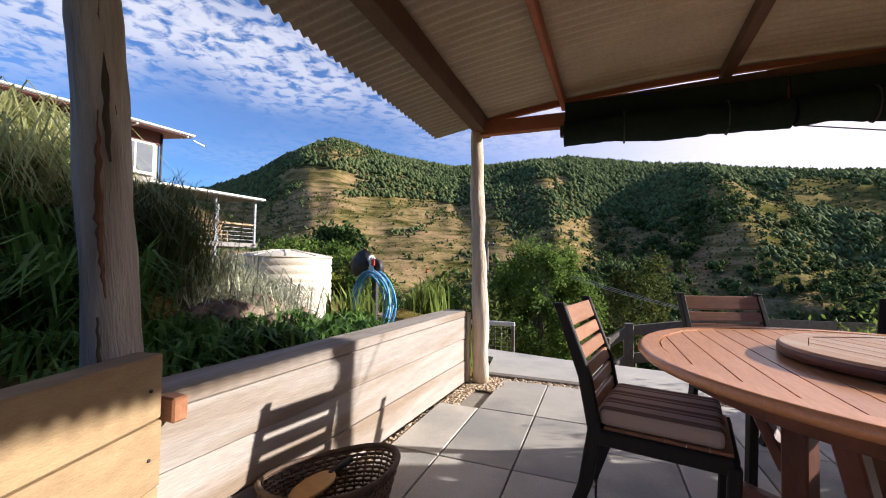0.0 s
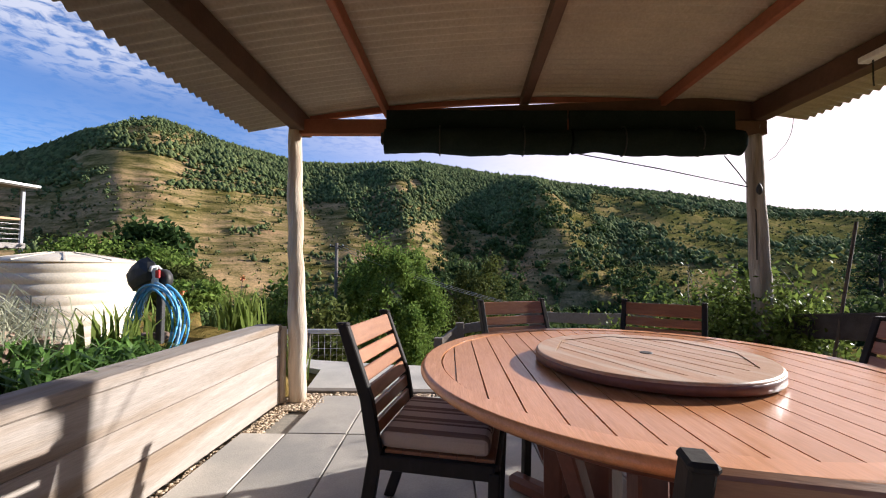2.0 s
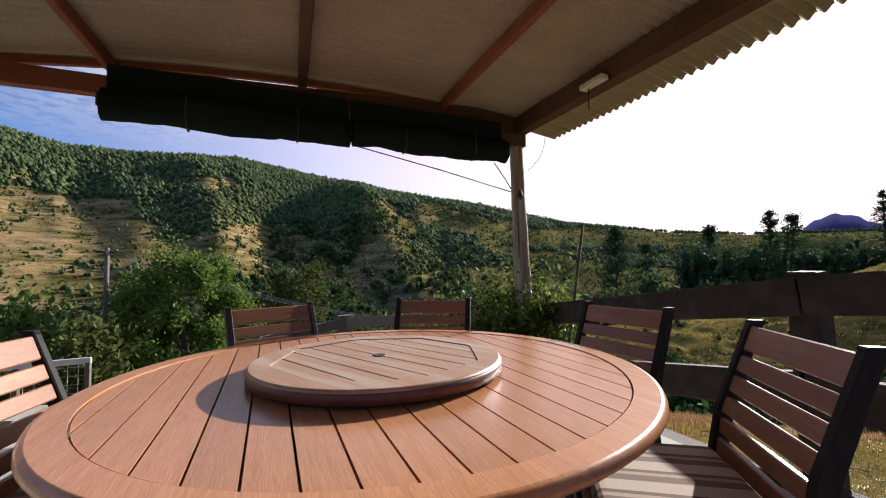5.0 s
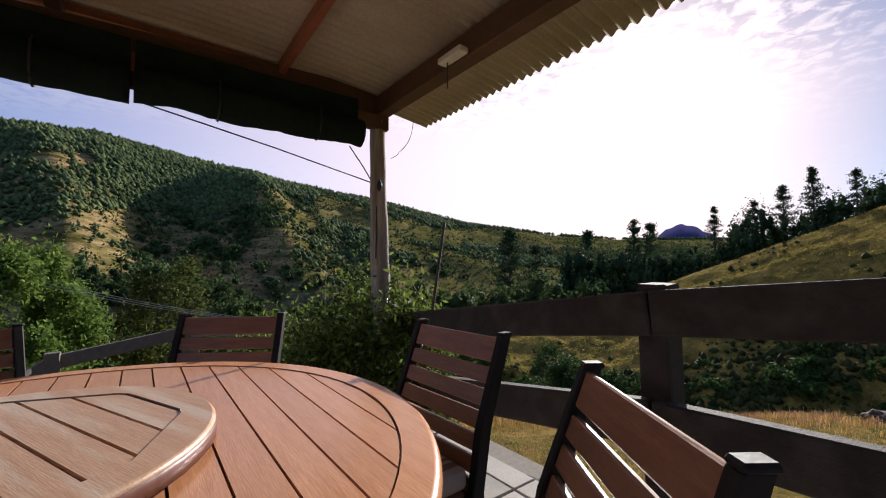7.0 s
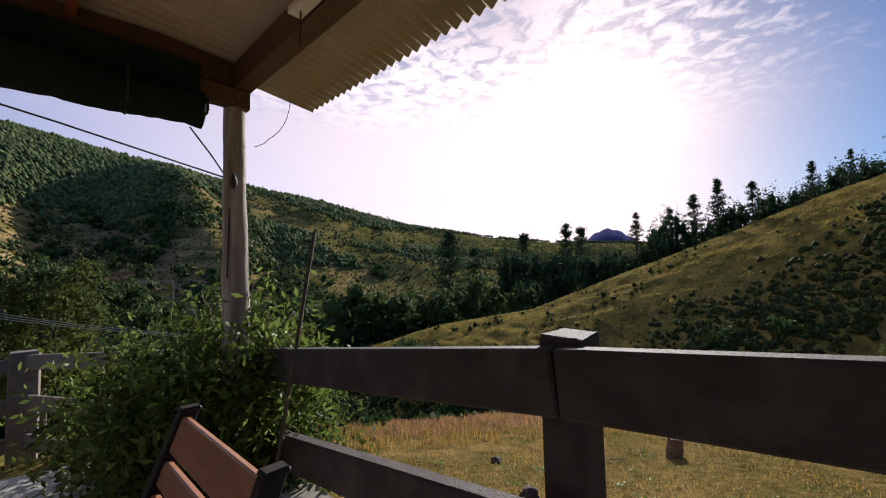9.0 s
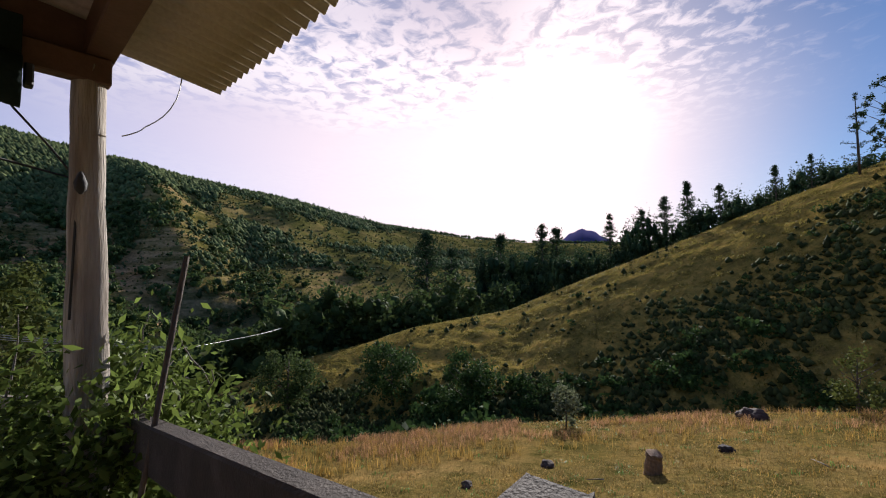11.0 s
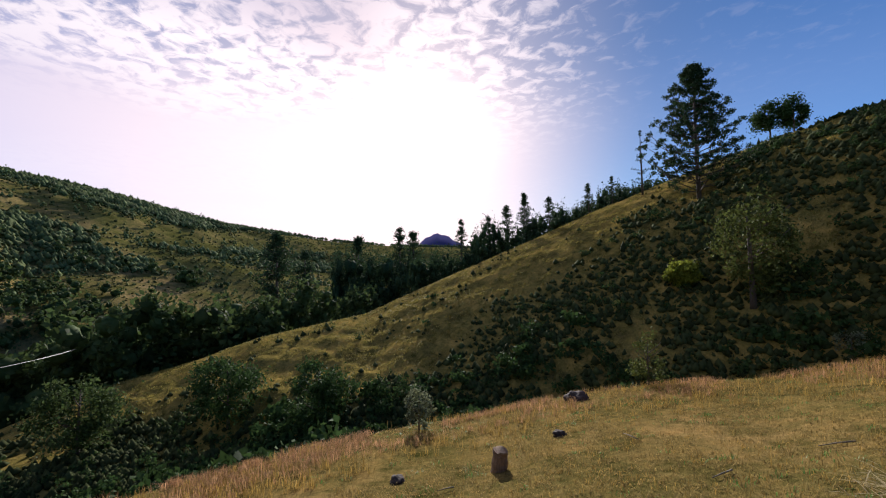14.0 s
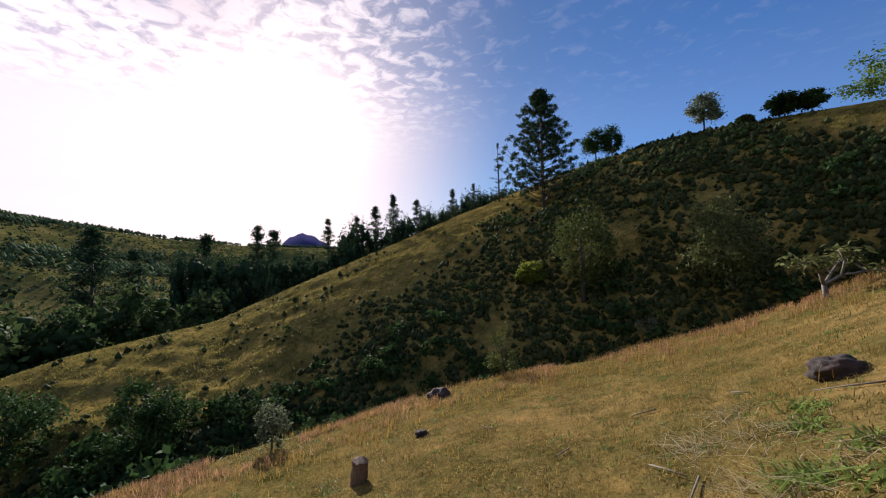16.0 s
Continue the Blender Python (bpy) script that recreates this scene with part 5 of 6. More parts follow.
n = len(lx)
rad = rng.uniform(1.1, 2.5, n) * np.clip(lr / 260, 0.6, 1.2)
leafy_woods("hill_trees", "scattered gum trees over the dry hillsides", np.stack([lx, ly, lz - 0.3], 1), rad, rad * rng.uniform(1.7, 2.9, n), "leaf_far", 4, 34, 0.13)
n = 430
az = rng.uniform(14, 72, n)
r = rng.uniform(130, 235, n)
x, y = EYE[0] + r * np.sin(np.radians(az)), EYE[1] + r * np.cos(np.radians(az))
ok = wavy(x, y, 40, 38) > -0.35
x, y = x[ok], y[ok]
n = len(x)
leafy_woods("gum_belt", "belts of dark gums up the valley sides", np.stack([x, y, ground_z(x, y) - 1], 1), rng.uniform(2.4, 4.6, n), rng.uniform(4.5, 9, n), "leaf_wood", 3, 110, 0.08)
n = 620
az = rng.uniform(8, 74, n)
r = rng.uniform(54, 135, n) + np.clip(az - 50, 0, 30) * 0.8
x, y = EYE[0] + r * np.sin(np.radians(az)), EYE[1] + r * np.cos(np.radians(az))
leafy_woods("valley_woods", "dense dark trees along the valley floor", np.stack([x, y, ground_z(x, y) - 1], 1), rng.uniform(2.2, 4.6, n), rng.uniform(6, 12.5, n), "leaf_wood", 5, 270, 0.065)
n = 190
az = rng.uniform(-34, 12, n)
r = rng.uniform(60, 100, n)
x, y = EYE[0] + r * np.sin(np.radians(az)), EYE[1] + r * np.cos(np.radians(az))
leafy_woods("orchard_trees", "row of dark trees below the garden", np.stack([x, y, ground_z(x, y) - 1], 1), rng.uniform(1.4, 2.8, n), np.maximum(2.5, EYE[2] + rng.uniform(-0.10, -0.02, n) * r - ground_z(x, y) + 1), "leaf_wood", 6, 220, 0.07)
# dark stand behind the spur's foot
n = 60
az = rng.uniform(68.5, 78.5, n)
r = rng.uniform(95, 125, n)
x, y = EYE[0] + r * np.sin(np.radians(az)), EYE[1] + r * np.cos(np.radians(az))
leafy_woods("pine_stand", "tall dark stand of trees behind the spur", np.stack([x, y, np.full(n, -13.0)], 1), rng.uniform(1.8, 3.4, n), rng.uniform(17, 22.5, n), "leaf_pine", 7, 420, 0.055)
# woods behind the spur's crest
n = 260
az = rng.uniform(79, 115, n)
r = curve(SPUR_D, az) + rng.uniform(10, 26, n)
x, y = EYE[0] + r * np.sin(np.radians(az)), EYE[1] + r * np.cos(np.radians(az))
zt = EYE[2] + r * (curve(SPUR, az) + rng.uniform(0.06, 0.13, n) * smooth(118, 100, az) * (0.75 + 0.4 * wavy(az, az * 0, 4.0, 35)))
zb = ground_z(x, y) - 1
leafy_woods("crest_woods", "dark bush and young pines behind the grassy crest", np.stack([x, y, zb], 1), rng.uniform(0.9, 1.9, n), np.maximum(zt - zb, 1.5), "leaf_pine", 8, 230, 0.07)
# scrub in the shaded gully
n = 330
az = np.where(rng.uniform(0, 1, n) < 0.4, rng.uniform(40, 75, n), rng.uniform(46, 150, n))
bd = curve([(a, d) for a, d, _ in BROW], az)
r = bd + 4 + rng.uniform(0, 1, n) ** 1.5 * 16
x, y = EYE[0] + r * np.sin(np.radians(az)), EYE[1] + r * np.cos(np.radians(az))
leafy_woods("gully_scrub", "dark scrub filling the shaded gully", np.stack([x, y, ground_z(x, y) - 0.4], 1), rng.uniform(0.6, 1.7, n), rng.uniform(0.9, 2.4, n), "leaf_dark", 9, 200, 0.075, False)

# bracken lumps whose dark colour stands in for the spur's shade, plus stray tufts
n = 30000
az = rng.uniform(30, 160, n)
sd2 = curve(SPUR_D, az)
rg2 = curve([(a, d) for a, d, _ in BROW], az) + 11
s_ = rng.uniform(0.0, 1.0, n)
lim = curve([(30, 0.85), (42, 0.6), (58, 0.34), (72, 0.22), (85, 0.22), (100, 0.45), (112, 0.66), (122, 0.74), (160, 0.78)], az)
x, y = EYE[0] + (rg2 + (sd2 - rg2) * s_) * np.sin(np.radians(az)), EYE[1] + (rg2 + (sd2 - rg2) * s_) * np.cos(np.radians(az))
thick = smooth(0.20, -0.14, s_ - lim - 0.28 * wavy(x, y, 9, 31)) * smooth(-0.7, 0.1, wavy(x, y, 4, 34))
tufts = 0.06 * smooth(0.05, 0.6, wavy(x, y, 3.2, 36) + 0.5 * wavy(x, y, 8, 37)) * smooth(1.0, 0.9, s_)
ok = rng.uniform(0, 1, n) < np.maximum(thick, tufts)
x, y = x[ok], y[ok]
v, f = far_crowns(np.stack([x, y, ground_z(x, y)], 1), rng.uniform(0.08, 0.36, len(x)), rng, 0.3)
solid("bracken", arrays_mesh("bracken", v, f, True), "bracken", "low dark bracken standing in for shade on the slope", "bracken", kind="stuff")
pick = rng.uniform(0, 1, len(x)) < 0.055
x, y = x[pick], y[pick]
n = len(x)
# sparse leafy scrub on the same face, added to darken it further
leafy_woods("slope_scrub", "dark leafy scrub added to deepen the slope's shade", np.stack([x, y, ground_z(x, y) - 0.2], 1), rng.uniform(0.4, 1.0, n), rng.uniform(0.5, 1.3, n), "leaf_dark", 12, 70, 0.07, False)

# single trees
tree("round_tree", "dense round dark green tree below the patio", 3.3, 24.2, 2.4, 2.95, "leaf_tree", 31, 78, 640, 0.105, low=0.0, inner=0.76, spread=0.105)
tree("olive_tree", "olive-green open-crowned tree on the slope", 11.3, 32.4, 1.9, 3.0, "leaf_olive", 32, 46, 130, 0.16, low=0.2, spread=0.13)
tree("garden_tree", "dark leafy tree below the tank", -2.6, 24.0, 0.2, 2.0, "leaf_tree", 33, 60, 50, 0.18, low=0.1)
tree("garden_tree", "leafy green tree beside the garden path", -0.4, 19.5, -0.9, 1.5, "leaf_olive", 34, 50, 50, 0.15, low=0.1)
tree("garden_tree", "dark tree beyond the veranda", -9.0, 24.0, 3.2, 1.6, "leaf_dark", 35, 50, 50, 0.18, low=0.1)
for k, (az_, el_, r_, lab, sp, tu) in enumerate((
        (95.2, 0.182, 76, "tall dark hoop pine on the crest", 0.12, 1.0), (92.7, 0.156, 78, "dark hoop pine on the crest", 0.13, 1.0), (90.1, 0.129, 80, "small dark hoop pine on the crest", 0.13, 1.0),
        (86.2, 0.123, 84, "slim hoop pine behind the crest", 0.10, 0.8), (98.5, 0.172, 74, "dark hoop pine among bushes", 0.13, 1.0), (103.7, 0.194, 70, "dark hoop pine on the crest", 0.13, 1.0),
        (106.7, 0.206, 68, "small hoop pine with thin top", 0.14, 0.9), (77.4, 0.104, 110, "hoop pine rising above the stand", 0.12, 0.9), (79.3, 0.096, 108, "hoop pine with bushy top", 0.15, 1.0),
        (71.6, 0.086, 112, "tall dark pine in the stand", 0.12, 1.0), (61.0, 0.094, 118, "large spreading pine above the valley woods", 0.2, 1.1), (64.5, 0.05, 105, "dark pine in the valley woods", 0.16, 1.0))):
    xx, yy = at(az_, r_)
    pine(lab, xx, yy, EYE[2] + el_ * r_, 100 + k, sp * 1.75, tuft=tu * 1.45)
xx, yy = at(110.3, 57.0)
pine("young hoop pine with a long bare leader", xx, yy, EYE[2] + 0.304 * 57, 130, 0.17, whorls=7, tuft=0.9)
xx, yy = at(116.4, 47.0)
pine("large old hoop pine with tufted limbs", xx, yy, EYE[2] + 0.425 * 47, 131, 0.33, whorls=24, tuft=1.2, bushy=2.1)
for az_, el_, r_, rad_, lab, mt in ((123.4, 0.31, 56, 1.7, "spreading tree on the ridge line", "leaf_dark"), (125.4, 0.31, 56, 1.3, "small tree on the ridge line", "leaf_dark"), (135.7, 0.35, 49, 1.5, "feathery open tree on the ridge", "leaf_grey"), (143.0, 0.31, 46, 1.2, "round tree on the ridge", "leaf_dark"), (145.2, 0.306, 46, 1.0, "round tree on the ridge", "leaf_dark"), (151.5, 0.34, 46, 3.2, "broad tree on the ridge", "leaf_tree"), (129, 0.26, 52, 0.5, "small shrub on the ridge", "leaf_dark"), (139.5, 0.285, 47, 0.7, "low shrub on the ridge", "leaf_olive")):
    xx, yy = at(az_, r_)
    tree("ridge_tree", lab, xx, yy, EYE[2] + el_ * r_, rad_, mt, int(az_ * 10), 30, 150, 0.12, low=0.25, group="trees on the ridge", spread=0.16)
for x_, y_, h_, w_, mt, lab in ((33.6, -17.2, 8.2, 2.6, "leaf_olive", "tall leafy tree on the shaded slope"), (37.5, -14.5, 2.0, 1.3, "leaf_yellow", "yellow-green bush on the shaded slope"), 
                           (16.6, 3.1, 1.3, 0.42, "leaf_grey", "pale grey shrub at the gully's edge"), (19.6, -5.0, 2.0, 0.7, "leaf_olive", "thin grey shrub at the gully's edge"), (30.7, 19.3, 4.6, 2.9, "leaf_dark", "broad leafy tree in the gully"), (29.7, 12.2, 4.4, 2.2, "leaf_dark", "round tree in the gully"), (27.0, 27.0, 5.0, 2.4, "leaf_wood", "leafy tree down the gully"),
                           (24.5, 8.0, 1.8, 1.2, "leaf_tree", "small bush on the spur"), (28.5, -19.0, 1.6, 0.8, "leaf_grey", "grey shrub on the slope")):
    tree("slope_tree", lab, x_, y_, gz(x_, y_) + h_, w_, mt, int(x_ * 100), 46 if w_ > 1.1 else 20, 95 if w_ > 1.1 else 40, 0.13 if w_ > 1.1 else 0.06, low=0.08, spread=0.15, group="trees on the slope")

for k, (x_, y_, h_, w_, mt) in enumerate(((-7.6, 20.6, 1.9, 1.5, "leaf_tree"), (-6.2, 19.0, 1.3, 1.2, "leaf_olive"), (-5.0, 17.2, 1.1, 1.1, "leaf_tree"), (-4.2, 20.4, 1.9, 1.4, "leaf_dark"), (-3.4, 18.0, 1.3, 1.1, "leaf_olive"), (-9.0, 18.4, 1.3, 1.3, "leaf_olive"), (-2.0, 16.8, 1.2, 1.0, "leaf_tree"), (-5.6, 22.4, 2.2, 1.6, "leaf_dark"), (-10.4, 20.5, 1.8, 1.5, "leaf_tree"), (-6.9, 17.2, 0.9, 0.9, "leaf_yellow"))):
    tree("garden_shrub", "leafy garden shrub below the house", x_, y_, gz(x_, y_) + h_, w_, mt, 700 + k, 34, 90, 0.10, low=0.0, category="shrub", inner=0.6, group="garden shrubs", spread=0.15)

tree("slope_tree", "tall grey-green tree on the shaded slope", 26.3, -23.7, 5.3, 2.7, "leaf_pale", 2760, 60, 130, 0.12, low=0.05, spread=0.15, group="trees on the slope")
# bare frangipani
fr = thing("frangipani_tree", "bare-limbed frangipani with sparse leaf tufts", "tree", pose(13.5, -13.1, gz(13.5, -13.1) - 0.05) @ Matrix.Diagonal((1.5, 1.5, 1.1, 1)))
g = random.Random(4)
bm = bmesh.new()
tips = []


def limb(p, d, l, r, depth):
    e = p + d * l
    tube([p, p + d * l * 0.5 + Vector((0, 0, -0.02)), e], [r, r * 0.85, r * 0.7], 6, bm)
    if depth == 0:
        tips.append(e)
        return
    for k in range(3 if depth > 1 else 2):
        nd_ = (d + Vector((g.uniform(-1, 1), g.uniform(-1, 1), g.uniform(-0.35, 0.3))) * 1.1).normalized()
        nd_.z = max(nd_.z, 0.12)
        limb(e, nd_, l * 0.95, r * 0.65, depth - 1)


limb(Vector((0, 0, 0)), Vector((0.1, 0, 1)), 0.42, 0.06, 3)
part("trunk", bm, "fence_pale", fr, "pale grey branching trunk")
gg = np.random.default_rng(5)
pp = np.concatenate([np.array(t[:]) + gg.normal(size=(14, 3)) * 0.10 for t in tips])
v, f = leaf_cards(pp, 0.10, gg, 2.6)
part("crown", arrays_mesh("crown", v, f), "leaf_pale", fr)


# ---- grasses ----
def blades(pos, length, width, rng, droop=0.6, fan=0.5, up=1.0):
    """Two-segment drooping blades rooted at pos."""
    n = len(pos)
    a = rng.uniform(0, 6.283, n)
    out = np.stack([np.cos(a), np.sin(a), np.zeros(n)], 1)
    side = np.stack([-np.sin(a), np.cos(a), np.zeros(n)], 1)
    L = (length * rng.uniform(0.55, 1.25, n))[:, None]
    W = np.asarray(width).reshape(-1, 1) if np.ndim(width) else width
    s = (fan * rng.uniform(0.2, 1.2, n))[:, None]
    z = np.array((0, 0, 1.0)) * up
    p1 = pos + (z + out * s * 0.6) * L * 0.55
    p2 = p1 + (z * (0.45 - droop * s) + out * s * 1.2) * L * 0.5
    v = np.stack([pos - side * W, pos + side * W, p1 + side * W * 0.85, p1 - side * W * 0.85, p2 + side * W * 0.12, p2 - side * W * 0.12], 1).reshape(-1, 3)
    b = (np.arange(n) * 6)[:, None]
    f = np.concatenate([b + np.array((0, 1, 2, 3)), b + np.array((3, 2, 4, 5))])
    return v, f


def field(name, label, n, az0, az1, r0, r1, length, width, material, seed, power=1.0, tuft=5, where=None, droop=0.4, fan=0.5):
    g = np.random.default_rng(seed)
    az = g.uniform(az0, az1, n)
    t = g.uniform(0, 1, n) ** power
    if where == "brow":
        b = curve([(a, d) for a, d, _ in BROW], az)
        r = b * (r0 + (r1 - r0) * t)
    else:
        r = np.sqrt(r0 * r0 + (r1 * r1 - r0 * r0) * t)
    x, y = EYE[0] + r * np.sin(np.radians(az)), EYE[1] + r * np.cos(np.radians(az))
    keep = wavy(x, y, max(r1 * 0.08, 1.2) if where is None else 1.6, seed) > (-0.35 if where is None else -0.22)
    x, y = x[keep], y[keep]
    x = (x[:, None] + g.normal(size=(len(x), tuft)) * 0.05 * (1 + r1 / 40)).ravel()
    y = (y[:, None] + g.normal(size=(len(y), tuft)) * 0.05 * (1 + r1 / 40)).ravel()
    uu = (x - 0.055) * 0.9664 + (y - 3.93) * -0.2571
    vv = (x - 0.055) * 0.2571 + (y - 3.93) * 0.9664
    ok = (uu > 4.35) | (vv > 3.2)
    x, y = x[ok], y[ok]
    v, f = blades(np.stack([x, y, ground_z(x, y) - 0.01], 1), length, width, g, droop, fan)
    solid(name, arrays_mesh(name, v, f), material, label, "grass", kind="stuff")


field("short_grass", "short dry yellow-green grass on the slope", 15000, 20, 165, 0.8, 19, 0.085, 0.006, "gold", 41, 1.0, 5, None, 0.8, 1.1)
field("dry_grass", "dry straw-coloured grass on the slope", 7500, 20, 165, 1.0, 20, 0.13, 0.004, "drygrass", 42, 1.0, 5, None, 0.8, 1.0)
field("green_tufts", "scattered fresh green tufts in the dry grass", 1100, 20, 165, 0.8, 19, 0.11, 0.006, "strap", 47, 1.0, 9, None, 0.8, 1.0)
field("seed_stalks", "thin dry seed stalks standing in the grass", 420, 20, 165, 1.5, 19, 0.42, 0.003, "drygrass", 48, 0.8, 2, None, 0.2, 0.2)
field("rust_grass", "tall rust-brown grass along the slope's brow", 3600, 30, 165, 0.80, 1.12, 0.32, 0.0045, "dryrust", 43, 0.6, 8, "brow", 0.6, 0.7)
field("straw_grass", "tall pale straw grass along the slope's brow", 1800, 30, 165, 0.7, 1.1, 0.32, 0.005, "drygrass", 44, 0.8, 7, "brow", 0.5, 0.6)
field("spur_grass", "tussocky green and straw grass on the spur", 15000, 40, 152, 27, 64, 0.24, 0.022, "tussock_a", 45, 0.9, 5, None, 0.9, 0.9)
field("spur_straw", "straw tussocks on the spur", 8000, 40, 152, 27, 64, 0.24, 0.018, "tussock_b", 46, 0.9, 5, None, 0.9, 0.9)


# ---- garden bed behind the wall ----
def tussock(label, u, v, n, length, width, material, seed, spread=0.10, droop=0.9, fan=0.8, name="grass_tussock"):
    g = np.random.default_rng(seed)
    w = P(u, v)
    z = gz(w.x, w.y)
    p = np.stack([g.normal(size=n) * spread, g.normal(size=n) * spread, np.full(n, -0.03)], 1)
    a, f = blades(p, length, width, g, droop, fan)
    return solid(name, arrays_mesh(name, a, f), material, label, "plant", pose(w.x, w.y, z), "plants in the garden bed", "stuff")


tussock("dark spiky grass clump on the bank", -1.78, -1.72, 1000, 0.98, 0.0035, "spike", 61, 0.13, 1.1, 0.8)
tussock("dark spiky grass clump on the bank", -1.95, -1.8, 800, 0.86, 0.0035, "spike", 62, 0.13, 1.1, 0.9)
# fountain grass in the blade colour that carries the sunlight
tussock("yellow-green fountain grass on the bank", -2.3, -2.3, 560, 0.75, 0.005, "blade_sun_tint", 63, 0.14, 1.6, 1.1)
tussock("yellow-green fountain grass on the bank", -2.25, -2.75, 700, 0.7, 0.0035, "blade_sun_tint", 64, 0.14, 1.5, 1.0)
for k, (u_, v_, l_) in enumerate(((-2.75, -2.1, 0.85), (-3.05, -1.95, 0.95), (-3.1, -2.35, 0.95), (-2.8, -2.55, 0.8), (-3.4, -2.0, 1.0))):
    tussock("yellow-green fountain grass up the bank, sunlight put into its colour", u_, v_, 520, l_ * 0.9, 0.006, "blade_sun_tint", 160 + k, 0.14, 1.6, 1.1)
tussock("pale arching grass clump among rocks", -1.55, -1.28, 620, 0.5, 0.005, "blade_grey", 65, 0.2, 1.3, 0.9)
tussock("pale arching grass clump among rocks", -1.78, -1.1, 620, 0.55, 0.005, "blade_grey", 66, 0.2, 1.3, 0.9)
tussock("pale arching grass clump among rocks", -1.88, -1.36, 620, 0.6, 0.005, "blade_grey", 166, 0.18, 1.3, 0.9)
tussock("pale arching grass clump among rocks", -2.05, -0.95, 620, 0.6, 0.005, "blade_grey", 167, 0.18, 1.3, 0.9)
tussock("green strappy clump at the wall's end", -0.62, 0.35, 120, 0.6, 0.010, "blade", 67, 0.10, 0.6, 0.5)
tussock("green strappy clump at the wall's end", -0.35, 0.75, 110, 0.55, 0.010, "blade", 68, 0.10, 0.6, 0.5)
tussock("upright iris leaves beside the hose stand", -1.05, -0.1, 70, 0.55, 0.012, "blade", 69, 0.09, 0.3, 0.3)
tussock("upright iris leaves beside the hose stand", -0.75, -0.95, 60, 0.42, 0.012, "blade", 70, 0.09, 0.3, 0.3)
g = random.Random(9)
for k in range(46):
    v = -2.75 + 2.55 * (k % 23) / 22 + g.uniform(-0.05, 0.05)
    u = -0.48 - (k // 23) * 0.42 - g.uniform(0, 0.2) - 0.035 * max(0, -v)
    if abs(v + 0.475) < 0.42 and u > -1.1:
        continue
    tussock("glossy dark strap-leaved lily plant", u, v, 60, g.uniform(0.21, 0.31), 0.0105, "strap", 200 + k, 0.05, 1.0, 0.85, "lily_plant")
for k in range(14):
    tussock("dark leafy shrub in the shaded bank", -1.2 - g.uniform(0, 1.3), -2.9 + g.uniform(0, 1.0), 120, g.uniform(0.4, 0.6), 0.010, "strap", 300 + k, 0.10, 1.0, 0.9, "shade_plant")


def rock(u, v, size, seed, label):
    g = random.Random(seed)
    bm = bmesh.new()
    bmesh.ops.create_icosphere(bm, subdivisions=4, radius=1)
    o = Vector((seed * 3.1, seed * 1.7, 0))
    for q in bm.verts:
        q.co *= 0.92 + 0.45 * abs(noise.noise(q.co * 1.3 + o)) - 0.5 * abs(noise.noise(q.co * 2.3 + o * 2)) + 0.12 * noise.noise(q.co * 6 + o)
        q.co.z *= 0.62
    for q in bm.faces:
        q.smooth = True
    bm.transform(Matrix.Diagonal((size * g.uniform(0.9, 1.4), size, size, 1)))
    w = P(u, v)
    return solid("rock", bm, "rock", label, "rock", pose(w.x, w.y, gz(w.x, w.y) + size * 0.2, g.uniform(-15, 15), g.uniform(-15, 15), g.uniform(0, 360)), "rocks on the bank")


for k, (u, v, s_) in enumerate(((-1.22, -1.62, 0.25), (-1.42, -1.36, 0.24), (-1.05, -1.4, 0.19), (-1.25, -1.0, 0.24), (-1.55, -0.95, 0.24), (-1.1, -0.62, 0.18), (-1.4, -0.45, 0.2), (-0.98, -0.30, 0.15), (-1.75, -1.3, 0.22), (-1.9, -1.0, 0.24), (-2.2, -1.75, 0.2), (-1.2, -1.75, 0.22), (-1.35, 0.1, 0.18))):
    rock(u, v, s_, k + 1, "brown weathered garden rock on the bank")
# red-hot flower stems
for k, (u, v, h) in enumerate(((-1.75, 0.1, 0.7), (-1.0, -0.05, 0.45), (-0.9, 0.75, 0.75))):
    w = P(u, v)
    fl = thing("flower_stem", "thin flower stem with orange-red head", "plant", pose(w.x, w.y, gz(w.x, w.y) - 0.02), "flower stems")
    part("stem", tube([(0, 0, 0), (0.02, 0.01, h * 0.5), (0.05, 0.0, h)], [0.006, 0.005, 0.003], 5), "bark", fl)
    gg = np.random.default_rng(400 + k)
    a, f = leaf_cards(gg.normal(size=(26, 3)) * (0.02, 0.02, 0.015) + (0.05, 0, h), 0.013, gg, 2.0)
    part("flower_head", arrays_mesh("flower_head", a, f), "flower", fl)
# bromeliad reds and a metal pot
w = P(-1.15, -0.12)
pot = thing("metal_pot", "dull metal bucket among the plants", "bucket", pose(w.x, w.y, gz(w.x, w.y)))
part("body", lathe([(0.10, 0.0), (0.135, 0.2), (0.142, 0.205), (0.13, 0.2), (0.097, 0.02)], 20), "roof_grey", pot)
part("handle", tube([(0.135 * math.cos(t), 0.02, 0.2 + 0.12 * math.sin(t)) for t in np.linspace(0, math.pi, 12)], 0.004, 5), "wire", pot)

